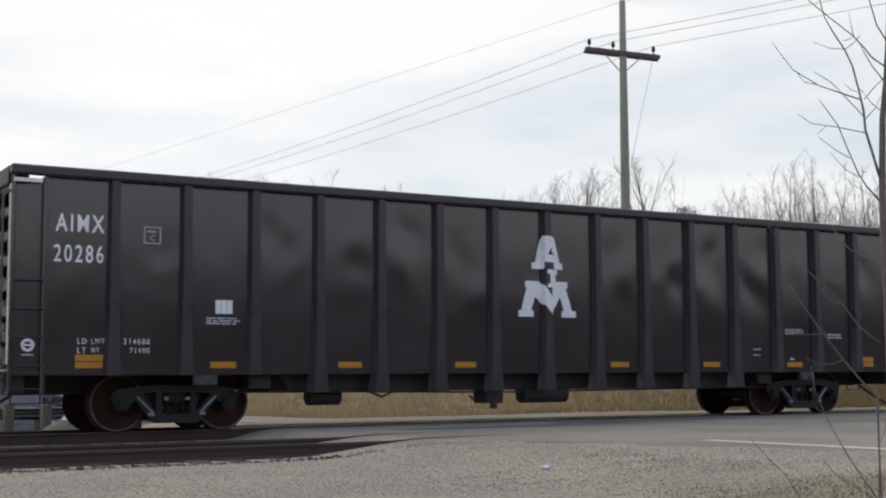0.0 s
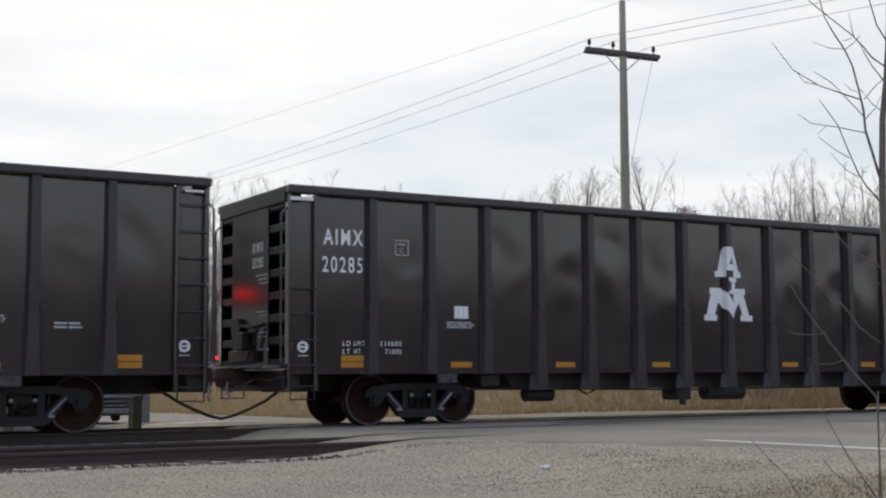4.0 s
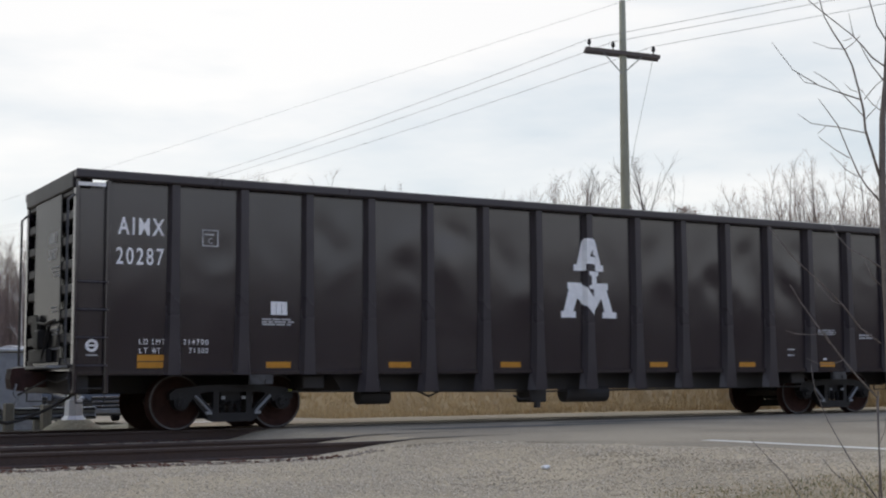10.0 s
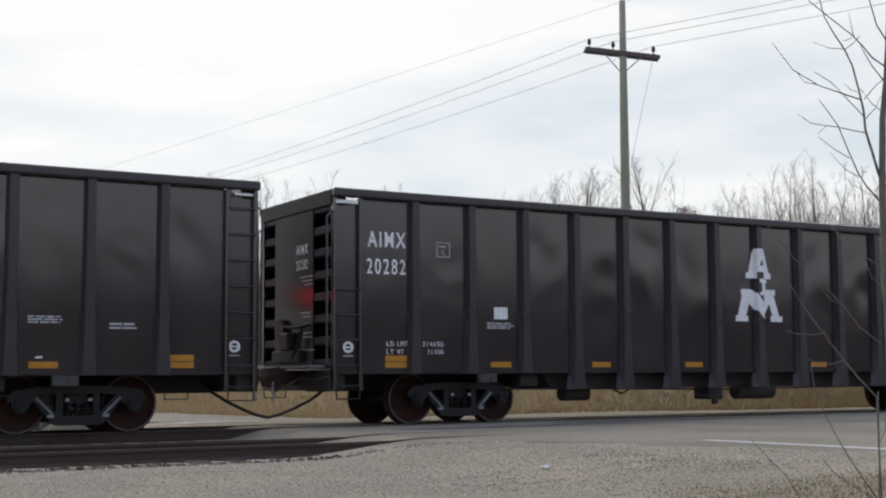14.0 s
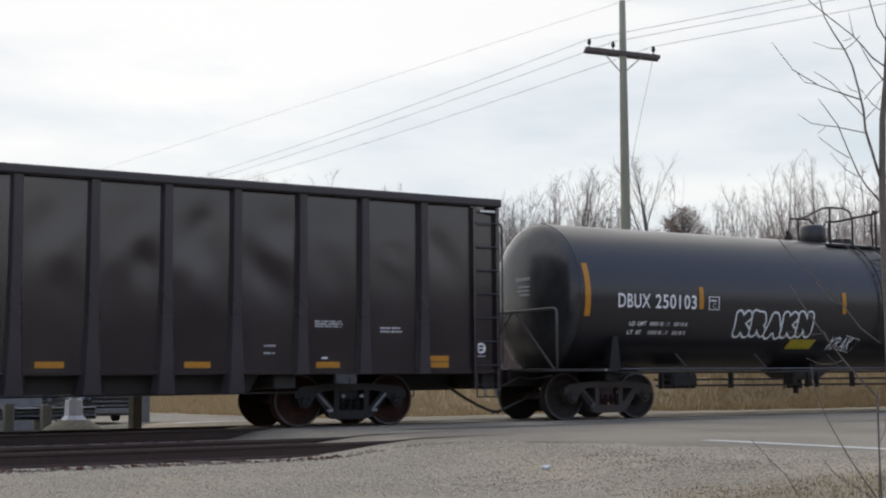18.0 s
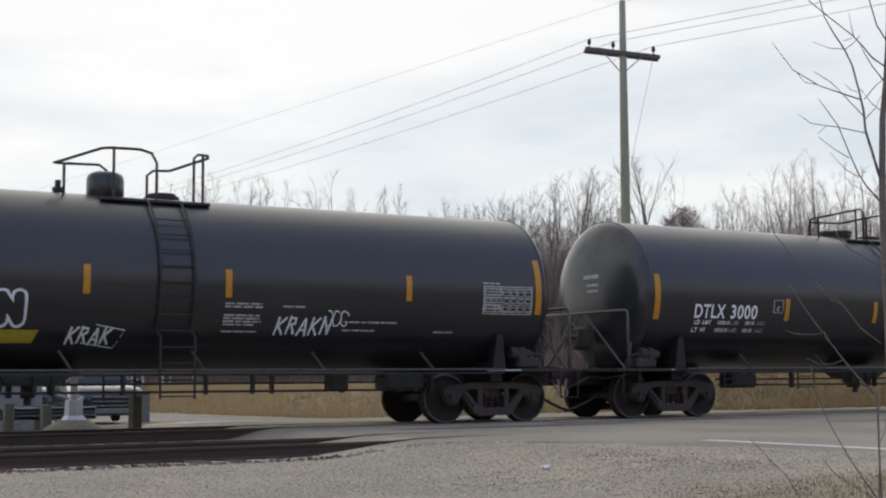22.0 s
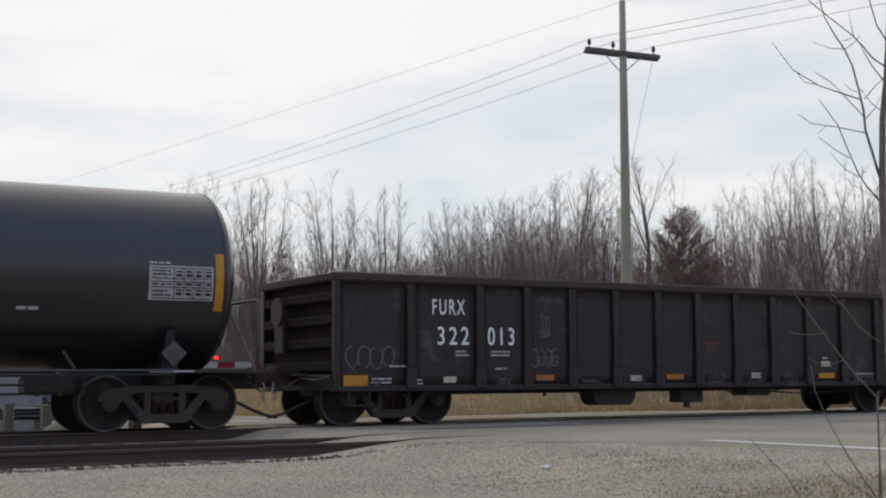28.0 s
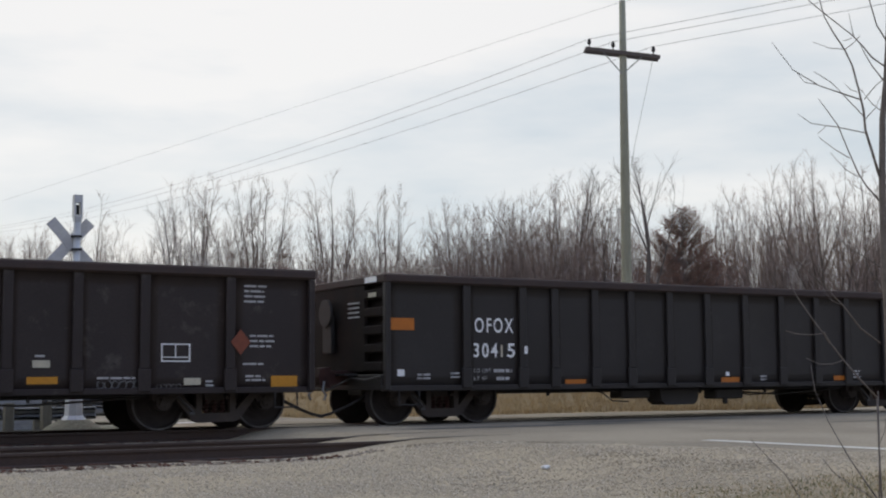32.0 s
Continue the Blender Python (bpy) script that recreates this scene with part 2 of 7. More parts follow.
M_POST = mat("treated_post", (0.16, 0.145, 0.11), 0.9, spots=(0.11, 0.10, 0.075), spot_scale=6.0, streaks=(4, 4, 0.6), bump=0.25)
M_POSTDARK = mat("dark_post", (0.075, 0.07, 0.05), 0.9, spots=(0.05, 0.045, 0.035), spot_scale=6.0, bump=0.25)
M_GREYBOX = mat("grey_box_paint", (0.20, 0.195, 0.18), 0.7, spots=(0.15, 0.145, 0.135), spot_scale=6.0)
M_DIRT = mat("olive_dirt", (0.20, 0.185, 0.13), 0.95, spots=(0.13, 0.12, 0.08), spot_scale=1.5, grain=0.3, grain_scale=20, bump=0.4)
M_MARK = mat("yellow_mark", (0.6, 0.6, 0.05), 0.6)
M_SHED = mat("grey_green_siding", (0.17, 0.18, 0.165), 0.7, spots=(0.13, 0.14, 0.13), spot_scale=3.0)
M_CONC = mat("old_concrete", (0.33, 0.32, 0.28), 0.9, spots=(0.22, 0.215, 0.17), spot_scale=3.0, bump=0.2)
M_SPRAY = mat("spray_paint", (0.76, 0.80, 0.81), 0.5, spots=(0.58, 0.63, 0.65), spot_scale=8.0, grain=0.1)
M_FAINT = mat("faint_scrawl", (0.13, 0.128, 0.125), 0.7, spots=(0.06, 0.058, 0.056), spot_scale=8.0)
M_CHALK = mat("chalky_scuff", (0.145, 0.135, 0.124), 0.8, spots=(0.05, 0.042, 0.038), spot_scale=14.0, spot_amount=0.9)
M_CARPAINT = mat("dark_car_paint", (0.022, 0.024, 0.028), 0.18, grain=0.05, bump=0, coat=0.6)
M_CARGLASS = mat("tinted_windscreen", (0.03, 0.034, 0.038), 0.05, grain=0.02, bump=0)
M_CHROME = mat("chrome_trim", (0.30, 0.30, 0.31), 0.25, 0.9, grain=0.05, bump=0)
M_HEADLAMP = mat("clear_headlamp", (0.34, 0.35, 0.36), 0.1, 0.3, grain=0.05, bump=0)
M_TYRE = mat("tyre_rubber", (0.012, 0.012, 0.012), 0.85, grain=0.2)
M_LITTERWHITE = mat("white_scrap", (0.75, 0.75, 0.74), 0.7)


# ---------------------------------------------------------------- mesh tools
def mesh_ob(name, bm, material, smooth=False):
    me = bpy.data.meshes.new(name)
    bm.normal_update()
    bm.to_mesh(me)
    bm.free()
    if smooth:
        me.shade_smooth()
    me.materials.append(material)
    return new(name, me)


def part(name, bm, material, parent, label="", smooth=False, at=None):
    ob = mesh_ob(name, bm, material, smooth)
    ob.parent = parent
    if at is not None:
        ob.matrix_basis = at
    if label:
        tagged(ob, label)
    return ob


def share(ob, m, parent=None):
    """Another object on the same mesh."""
    o = new(ob.name.split(".")[0], ob.data)
    o.parent = parent if parent is not None else ob.parent
    o.matrix_basis = m
    if "label" in ob:
        o["label"] = ob["label"]
    return o


def thing(name, label, category, group="", kind="", at=None):
    e = new(name)
    e.empty_display_size = 0.3
    if at is not None:
        e.matrix_basis = at
    return tagged(e, label, category, group, kind)


def box(bm, x0, x1, y0, y1, z0, z1, bevel=0.0):
    r = bmesh.ops.create_cube(bm, size=1.0, matrix=Matrix.Translation(((x0 + x1) / 2, (y0 + y1) / 2, (z0 + z1) / 2)) @ Matrix.Diagonal((x1 - x0, y1 - y0, z1 - z0, 1)))
    if bevel:
        edges = list({e for v in r["verts"] for e in v.link_edges})
        bmesh.ops.bevel(bm, geom=edges, offset=bevel, segments=1, affect="EDGES", profile=0.5)
    return bm


def B(x0, x1, y0, y1, z0, z1, bevel=0.0):
    return box(bmesh.new(), x0, x1, y0, y1, z0, z1, bevel)


def rod(bm, a, b, r, r2=None, n=8, caps=True):
    a, b = Vector(a), Vector(b)
    d = b - a
    q = d.to_track_quat("Z", "Y").to_matrix().to_4x4()
    bmesh.ops.create_cone(bm, cap_ends=caps, segments=n, radius1=r, radius2=r if r2 is None else r2, depth=d.length, matrix=Matrix.Translation((a + b) / 2) @ q)
    return bm


def tube(bm, pts, radii, n=6):
    """A bent round bar through the points."""
    pts = [Vector(p) for p in pts]
    rings = []
    side = None
    for i, p in enumerate(pts):
        d = (pts[min(i + 1, len(pts) - 1)] - pts[max(i - 1, 0)]).normalized()
        if side is None:
            side = d.orthogonal().normalized()
        side = (side - d * side.dot(d)).normalized()
        up = d.cross(side)
        r = radii[i] if isinstance(radii, (list, tuple)) else radii
        rings.append([bm.verts.new(p + side * (r * math.cos(2 * math.pi * k / n)) + up * (r * math.sin(2 * math.pi * k / n))) for k in range(n)])
    for a, b in zip(rings, rings[1:]):
        for k in range(n):
            bm.faces.new((a[k], a[(k + 1) % n], b[(k + 1) % n], b[k]))
    bm.faces.new(rings[0][::-1])
    bm.faces.new(rings[-1])
    return bm


def slab(bm, outline, y0, y1):
    """A plate with that outline in x and z, between y0 and y1."""
    f = [bm.verts.new((x, y0, z)) for x, z in outline]
    k = [bm.verts.new((x, y1, z)) for x, z in outline]
    n = len(outline)
    bm.faces.new(f)
    bm.faces.new(k[::-1])
    for i in range(n):
        bm.faces.new((f[i], k[i], k[(i + 1) % n], f[(i + 1) % n]))
    bmesh.ops.recalc_face_normals(bm, faces=bm.faces[:])
    return bm


def lathe(bm, profile, n=24, caps=True):
    """Rings (y, radius) turned about the y axis."""
    rings = [[bm.verts.new((r * math.cos(2 * math.pi * k / n), y, r * math.sin(2 * math.pi * k / n))) for k in range(n)] for y, r in profile]
    for a, b in zip(rings, rings[1:]):
        for k in range(n):
            bm.faces.new((a[k], a[(k + 1) % n], b[(k + 1) % n], b[k]))
    if caps:
        bm.faces.new(rings[0][::-1])
        bm.faces.new(rings[-1])
    bmesh.ops.recalc_face_normals(bm, faces=bm.faces[:])
    return bm


def letters(name, words, x, z, height, parent, material, y, width=None, bold=0.0, label="", end=False, gap=1.3):
    """Flat lettering on a side plane (or on an end plane), x its left edge, z its foot; one part a word."""
    if " " in words:
        whole, at, made = width or height * 0.75 * len(words), 0, []
        for word in words.split(" "):
            made += letters(name, word, x + whole * at / len(words), z, height, parent, material, y, whole * len(word) / len(words), bold, label, end, gap)
            at += len(word) + 1
        return made
    cu = bpy.data.curves.new(name, "FONT")
    cu.body = words
    cu.size = height / 0.7
    cu.offset = bold * 0.6
    cu.space_character = gap
    tmp = bpy.data.objects.new(name, cu)
    me = bpy.data.meshes.new_from_object(tmp)
    bpy.data.objects.remove(tmp)
    xs = [v.co.x for v in me.vertices]
    lo, hi = min(xs), max(xs)
    k = (width / (hi - lo)) if width else 1.0
    for v in me.vertices:
        v.co.x = (v.co.x - lo) * k
    me.materials.append(material)
    ob = new(name, me)
    ob.parent = parent
    if end:
        ob.matrix_basis = Matrix.Translation((y, x, z)) @ Euler((radians(90), 0, radians(-90))).to_matrix().to_4x4()
    else:
        ob.matrix_basis = Matrix.Translation((x, y, z)) @ Euler((radians(90), 0, 0)).to_matrix().to_4x4()
    if label:
        tagged(ob, label)
    return [ob]


def bars(name, x, z, w, rows, parent, material, y, h=0.035, step=0.065, seed=1):
    """Lines of small writing as plain bars of its size, one part a bar."""
    rng = random.Random(seed)
    out = []
    for i in range(rows):
        u, end_x = x, x + w * rng.uniform(0.75, 1.0)
        while u < end_x - 0.02:
            ln = min(rng.uniform(0.08, 0.24), end_x - u)
            out.append(part(name, B(u, u + ln, y, y + 0.004, z - i * step, z - i * step + h), material, parent))
            u += ln + 0.025
    return out


# ---------------------------------------------------------------- the train: running gear
WHEEL_R = 0.457


def wheelset(parent, x, material):
    """Axle with two flanged wheels, its origin on the axle."""
    ax = bmesh.new()
    rod(ax, (0, -1.02, 0), (0, 1.02, 0), 0.075, n=10)
    axle = part("wheelset", ax, M_TRUCK2, parent, at=pose(x, 0, WHEEL_R))
    for s in (-1, 1):
        bm = lathe(bmesh.new(), [(s * 0.70, 0.10), (s * 0.70, 0.36), (s * 0.69, 0.42), (s * 0.685, 0.487), (s * 0.715, 0.487), (s * 0.73, 0.462), (s * 0.83, 0.452),
                                 (s * 0.835, 0.405), (s * 0.80, 0.39), (s * 0.765, 0.32), (s * 0.77, 0.22), (s * 0.80, 0.16), (s * 0.84, 0.14), (s * 0.84, 0.09)], 32)
        wheel = part("wheel", bm, material, axle)
        rim = lathe(bmesh.new(), [(s * 0.830, 0.452), (s * 0.840, 0.450), (s * 0.840, 0.425), (s * 0.834, 0.421)], 32, False)
        part("rim", rim, M_RIM, wheel)
    return axle


def bearing(parent, x, s, material):
    bm = bmesh.new()
    m = Matrix.Translation((x, s * 1.02, WHEEL_R)) @ Euler((radians(90), 0, 0)).to_matrix().to_4x4()
    bmesh.ops.create_cone(bm, cap_ends=True, segments=14, radius1=0.13, radius2=0.13, depth=0.20, matrix=m)
    bmesh.ops.create_cone(bm, cap_ends=True, segments=14, radius1=0.09, radius2=0.09, depth=0.05, matrix=Matrix.Translation((0, s * 0.12, 0)) @ m)
    for k in range(3):
        a = k * 2.094 + 0.5
        bmesh.ops.create_cone(bm, cap_ends=True, segments=6, radius1=0.022, radius2=0.022, depth=0.05, matrix=Matrix.Translation((0.055 * math.cos(a), s * 0.155, 0.055 * math.sin(a))) @ m)
    part("bearing", bm, material, parent)


def truck(car, cx, modern=True):
    """A two-axle truck: side frames, bolster, springs, brake rods and wheelsets."""
    body_mat, wheel_mat = (M_TRUCK, M_WHEEL) if modern else (M_TRUCK2, M_WHEEL2)
    bo = bmesh.new()
    box(bo, cx - 0.2, cx + 0.2, -1.0, 1.0, 0.42, 0.72, 0.03)
    part("bolster", bo, body_mat, car)
    for s in (-1, 1):
        y0, y1 = s * 0.94, s * 1.10
        fr = bmesh.new()
        # top member, pedestals, sloping tension members and bottom member, with open windows between
        slab(fr, [(cx - 1.08, 0.60), (cx - 0.98, 0.68), (cx - 0.45, 0.74), (cx + 0.45, 0.74), (cx + 0.98, 0.68), (cx + 1.08, 0.60), (cx + 0.70, 0.58), (cx + 0.45, 0.62), (cx - 0.45, 0.62), (cx - 0.70, 0.58)], y0, y1)
        for d in (-1, 1):
            slab(fr, [(cx + d * 1.08, 0.60), (cx + d * 1.08, 0.50), (cx + d * 0.72, 0.46), (cx + d * 0.66, 0.58)], y0, y1)
            slab(fr, [(cx + d * 0.74, 0.58), (cx + d * 0.60, 0.60), (cx + d * 0.26, 0.24), (cx + d * 0.42, 0.18)], y0, y1)
            slab(fr, [(cx + d * 0.24, 0.64), (cx + d * 0.34, 0.64), (cx + d * 0.34, 0.22), (cx + d * 0.24, 0.22)], y0, y1)
        slab(fr, [(cx - 0.44, 0.18), (cx - 0.38, 0.28), (cx + 0.38, 0.28), (cx + 0.44, 0.18), (cx + 0.32, 0.13), (cx - 0.32, 0.13)], y0, y1)
        frame_ob = part("side_frame", fr, body_mat, car)
        for k in (-0.14, 0.0, 0.14):
            coil = [(cx + k + 0.045 * math.cos(a * 0.9), s * 1.0 + 0.045 * math.sin(a * 0.9), 0.28 + a * 0.0075) for a in range(28)]
            part("spring", tube(bmesh.new(), coil, 0.016, 5), M_RED if not modern else M_TRUCK, frame_ob)
        for k in (-0.18, 0.18):
            part("bolt_plate", B(cx + k - 0.03, cx + k + 0.03, min(s * 1.10, s * 1.14), max(s * 1.10, s * 1.14), 0.50, 0.55), M_GALV if modern else M_TRUCK2, frame_ob)
        for d in (-1, 1):
            bearing(frame_ob, cx + d * 0.889, s, body_mat)
            if modern and d > 0 and s < 0 and cx < 5:
                part("paint_mark", B(cx + 1.00, cx + 1.05, s * 1.115, s * 1.10, 0.60, 0.65), M_MARK, frame_ob, "small yellow paint mark")
            br = bmesh.new()
            if modern or d < 0:
                tube(br, [(cx + d * 0.66, s * 1.12, 0.56), (cx + d * 0.40, s * 1.12, 0.30)], 0.022)
                box(br, cx + d * 0.43 - 0.05, cx + d * 0.43 + 0.05, s * 1.10, s * 1.15, 0.255, 0.30)
                part("brake_rod", br, M_GALV if modern else M_STEEL, frame_ob)
            else:
                br.free()
    for d in (-1, 1):
        bb = bmesh.new()
        tube(bb, [(cx + d * 0.36, -0.85, 0.36), (cx + d * 0.30, -0.3, 0.33), (cx + d * 0.30, 0.3, 0.33), (cx + d * 0.36, 0.85, 0.36)], 0.04)
        part("brake_beam", bb, body_mat, car)
    for d in (-1, 1):
        wheelset(car, cx + d * 0.889, wheel_mat)


def coupler(car, x, d, hose=True, long=0.62):
    """Knuckle coupler, cut lever and air hose at an end; d is the way outwards."""
    bm = bmesh.new()
    box(bm, min(x - d * 0.3, x + d * long * 0.7), max(x - d * 0.3, x + d * long * 0.7), -0.11, 0.11, 0.72, 0.98, 0.02)
    slab(bm, [(x + d * long * 0.62, 0.66), (x + d * long * 0.95, 0.70), (x + d * long, 0.86), (x + d * long * 0.95, 1.02), (x + d * long * 0.62, 1.04)], -0.20, 0.16)
    part("coupler", bm, M_RED, car, "rust-red knuckle coupler")
    lv = bmesh.new()
    tube(lv, [(x + d * 0.04, -1.45, 0.86), (x + d * 0.06, -0.9, 0.80), (x + d * 0.10, -0.45, 0.84), (x + d * long * 0.8, -0.22, 0.60)], 0.016)
    part("cut_lever", lv, M_STEEL, car)
    if hose:
        hs = bmesh.new()
        tube(hs, [(x - d * 0.50, -0.36, 0.72), (x - d * 0.32, -0.42, 0.60), (x - d * 0.08, -0.45, 0.45), (x + d * 0.22, -0.43, 0.31), (x + d * 0.48, -0.41, 0.21), (x + d * 0.71, -0.4, 0.16)], 0.028)
        part("air_hose", hs, M_UNDER, car)
        hk = bmesh.new()
        tube(hk, [(x + d * 0.52, -0.22, 0.78), (x + d * 0.56, -0.24, 0.62), (x + d * 0.50, -0.25, 0.54), (x + d * 0.54, -0.25, 0.45)], 0.022)
        part("knuckle_pin", hk, M_GALV, car, "bare metal lift pin")


# ---------------------------------------------------------------- high-sided gondola
LEN = 19.66
RIBS = [1.60 + 1.176 * i for i in range(15)]


def rib_mesh(deep):
    """A pressed vertical rib that flares at its foot; its centre on x = 0."""
    bm = bmesh.new()
    z_top, z_sill, z_low = 3.95, 0.98, 0.60 if deep else 0.90
    prof = [(-0.135, 0.02), (-0.085, -0.12), (0.085, -0.12), (0.135, 0.02)]
    rings = []
    for z, k, out in ((z_top, 0.78, 0.0), (2.6, 0.82, 0.0), (1.55, 0.98, 0.0), (z_sill, 1.22, 0.0), (z_low, 1.65 if deep else 1.3, 0.0)):
        rings.append([bm.verts.new((x * k, -1.50 + y, z)) for x, y in prof])
    for a, b in zip(rings, rings[1:]):
        for i in range(3):
            bm.faces.new((a[i], b[i], b[i + 1], a[i + 1]))
    bm.faces.new(rings[0])
    bm.faces.new(rings[-1][::-1])
    for a, b in zip(rings, rings[1:]):
        bm.faces.new((a[3], b[3], b[0], a[0]))
    bmesh.ops.recalc_face_normals(bm, faces=bm.faces[:])
    return bm


def side_panel(x0, x1, seed):
    """A thin sheet between two ribs, slightly dished and dented."""
    rng = random.Random(seed * 13 + 5)
    bm = bmesh.new()
    nx, nz = 10, 26
    wide, tall = x1 - x0, 3.97 - 0.98
    lettered = seed in (0, 1, 2, 7, 8, 13, 14, 15)
    bow = rng.uniform(0.002, 0.010)
    dents = [(rng.uniform(0.1, 0.9) * wide, rng.uniform(1.2, 2.6), rng.uniform(0.20, 0.42), rng.uniform(0.28, 0.55), rng.choice((-1, 1)) * rng.uniform(0.006, 0.013), rng.uniform(-0.9, 0.9)) for _ in range(4)]
    grid = []
    for j in range(nz + 1):
        h = tall * j / nz
        row = []
        for i in range(nx + 1):
            u = i / nx
            d = bow
            for cx, cz, rx_, rz_, a, slant in dents:
                d += a * math.exp(-((u * wide - cx + slant * (h - cz)) / rx_) ** 2 - ((h - cz) / rz_) ** 2)
            d *= math.sin(math.pi * u) ** 0.7 * min(1.0, 5 * (1 - j / nz)) * min(1.0, 6 * j / nz)
            if lettered:
                d = math.sqrt(0.2 * d * d + 1e-7)
            row.append(bm.verts.new((x0 + wide * u, -1.50 + d, 0.98 + h)))
        grid.append(row)
    back = [[bm.verts.new((v.co.x, v.co.y + 0.05, v.co.z)) for v in (r[0], r[-1])] for r in (grid[0], grid[-1])]
    for j in range(nz):
        for i in range(nx):
            bm.faces.new((grid[j][i], grid[j][i + 1], grid[j + 1][i + 1], grid[j + 1][i]))
    bm.faces.new((back[0][0], back[1][0], back[1][1], back[0][1]))
    return bm


def islands(bm):
    """Split a bmesh into its unconnected pieces."""
    left, out = set(bm.verts), []
    while left:
        start = min(left, key=lambda v: v.index)
        todo, seen = [start], {start}
        while todo:
            for e in todo.pop().link_edges:
                for v in e.verts:
                    if v not in seen:
                        seen.add(v)
                        todo.append(v)
        left -= seen
        piece = bmesh.new()
        twin = {v: piece.verts.new(v.co) for v in sorted(seen, key=lambda v: v.index)}
        for f in bm.faces:
            if f.verts[0] in seen:
                piece.faces.new([twin[v] for v in f.verts])
        out.append(piece)
    bm.free()
    return out


def logo(car, y):
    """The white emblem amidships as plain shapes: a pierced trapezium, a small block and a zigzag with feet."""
    cx = LEN / 2
    crown_a = [(-0.31, 2.85), (-0.31, 2.97), (-0.24, 2.97), (-0.10, 3.47), (0.07, 3.47), (0.07, 3.28), (-0.015, 3.12), (0.07, 3.12), (0.07, 2.98), (-0.086, 2.98), (-0.086, 2.85)]
    crown_b = [(0.07, 3.47), (0.20, 3.47), (0.335, 2.97), (0.39, 2.97), (0.39, 2.85), (0.20, 2.85), (0.20, 2.98), (0.07, 2.98), (0.07, 3.12), (0.22, 3.12), (0.07, 3.28)]
    block = [(-0.03, 2.50), (-0.03, 2.57), (0.03, 2.57), (0.03, 2.76), (-0.03, 2.76), (-0.03, 2.84), (0.27, 2.84), (0.27, 2.76), (0.23, 2.76), (0.23, 2.57), (0.27, 2.57), (0.27, 2.50)]
    foot = [(-0.62, 1.95), (-0.62, 2.07), (-0.56, 2.07), (-0.43, 2.50), (-0.46, 2.50), (-0.46, 2.62), (-0.15, 2.62), (0.07, 2.34), (0.25, 2.62), (0.50, 2.62), (0.50, 2.50), (0.46, 2.50), (0.60, 2.07), (0.69, 2.07), (0.69, 1.95),
            (0.36, 1.95), (0.36, 2.07), (0.41, 2.07), (0.33, 2.33), (0.10, 1.98), (-0.24, 2.33), (-0.34, 2.07), (-0.28, 2.07), (-0.28, 1.95)]
    shapes = (crown_a, crown_b, block, foot)
    # painted over the rib: flat on the panels, up the flanks and across the face
    cuts = (-2.0, -0.120, -0.078, 0.078, 0.120, 2.0)

    def depth(x):
        x = abs(x)
        return -1.506 if x >= 0.120 else -1.626 if x <= 0.078 else -1.626 + (x - 0.078) / 0.042 * 0.120

    for o in shapes:
        for lo_x, hi_x in zip(cuts, cuts[1:]):
            bm = slab(bmesh.new(), [(x, z) for x, z in o], 0, 0.004)
            for plane_x, keep in ((lo_x, 1), (hi_x, -1)):
                g = bm.verts[:] + bm.edges[:] + bm.faces[:]
                bmesh.ops.bisect_plane(bm, geom=g, plane_co=(plane_x, 0, 0), plane_no=(-keep, 0, 0), clear_outer=True)
            if len(bm.faces):
                for v in bm.verts:
                    v.co.y += depth(v.co.x)
                bm.verts.index_update()
                for piece in islands(bm):
                    part("emblem_shape", piece, M_WHITE, car, "white painted emblem shape", at=Matrix.Translation((cx, 0, 0)))
            else:
                bm.free()


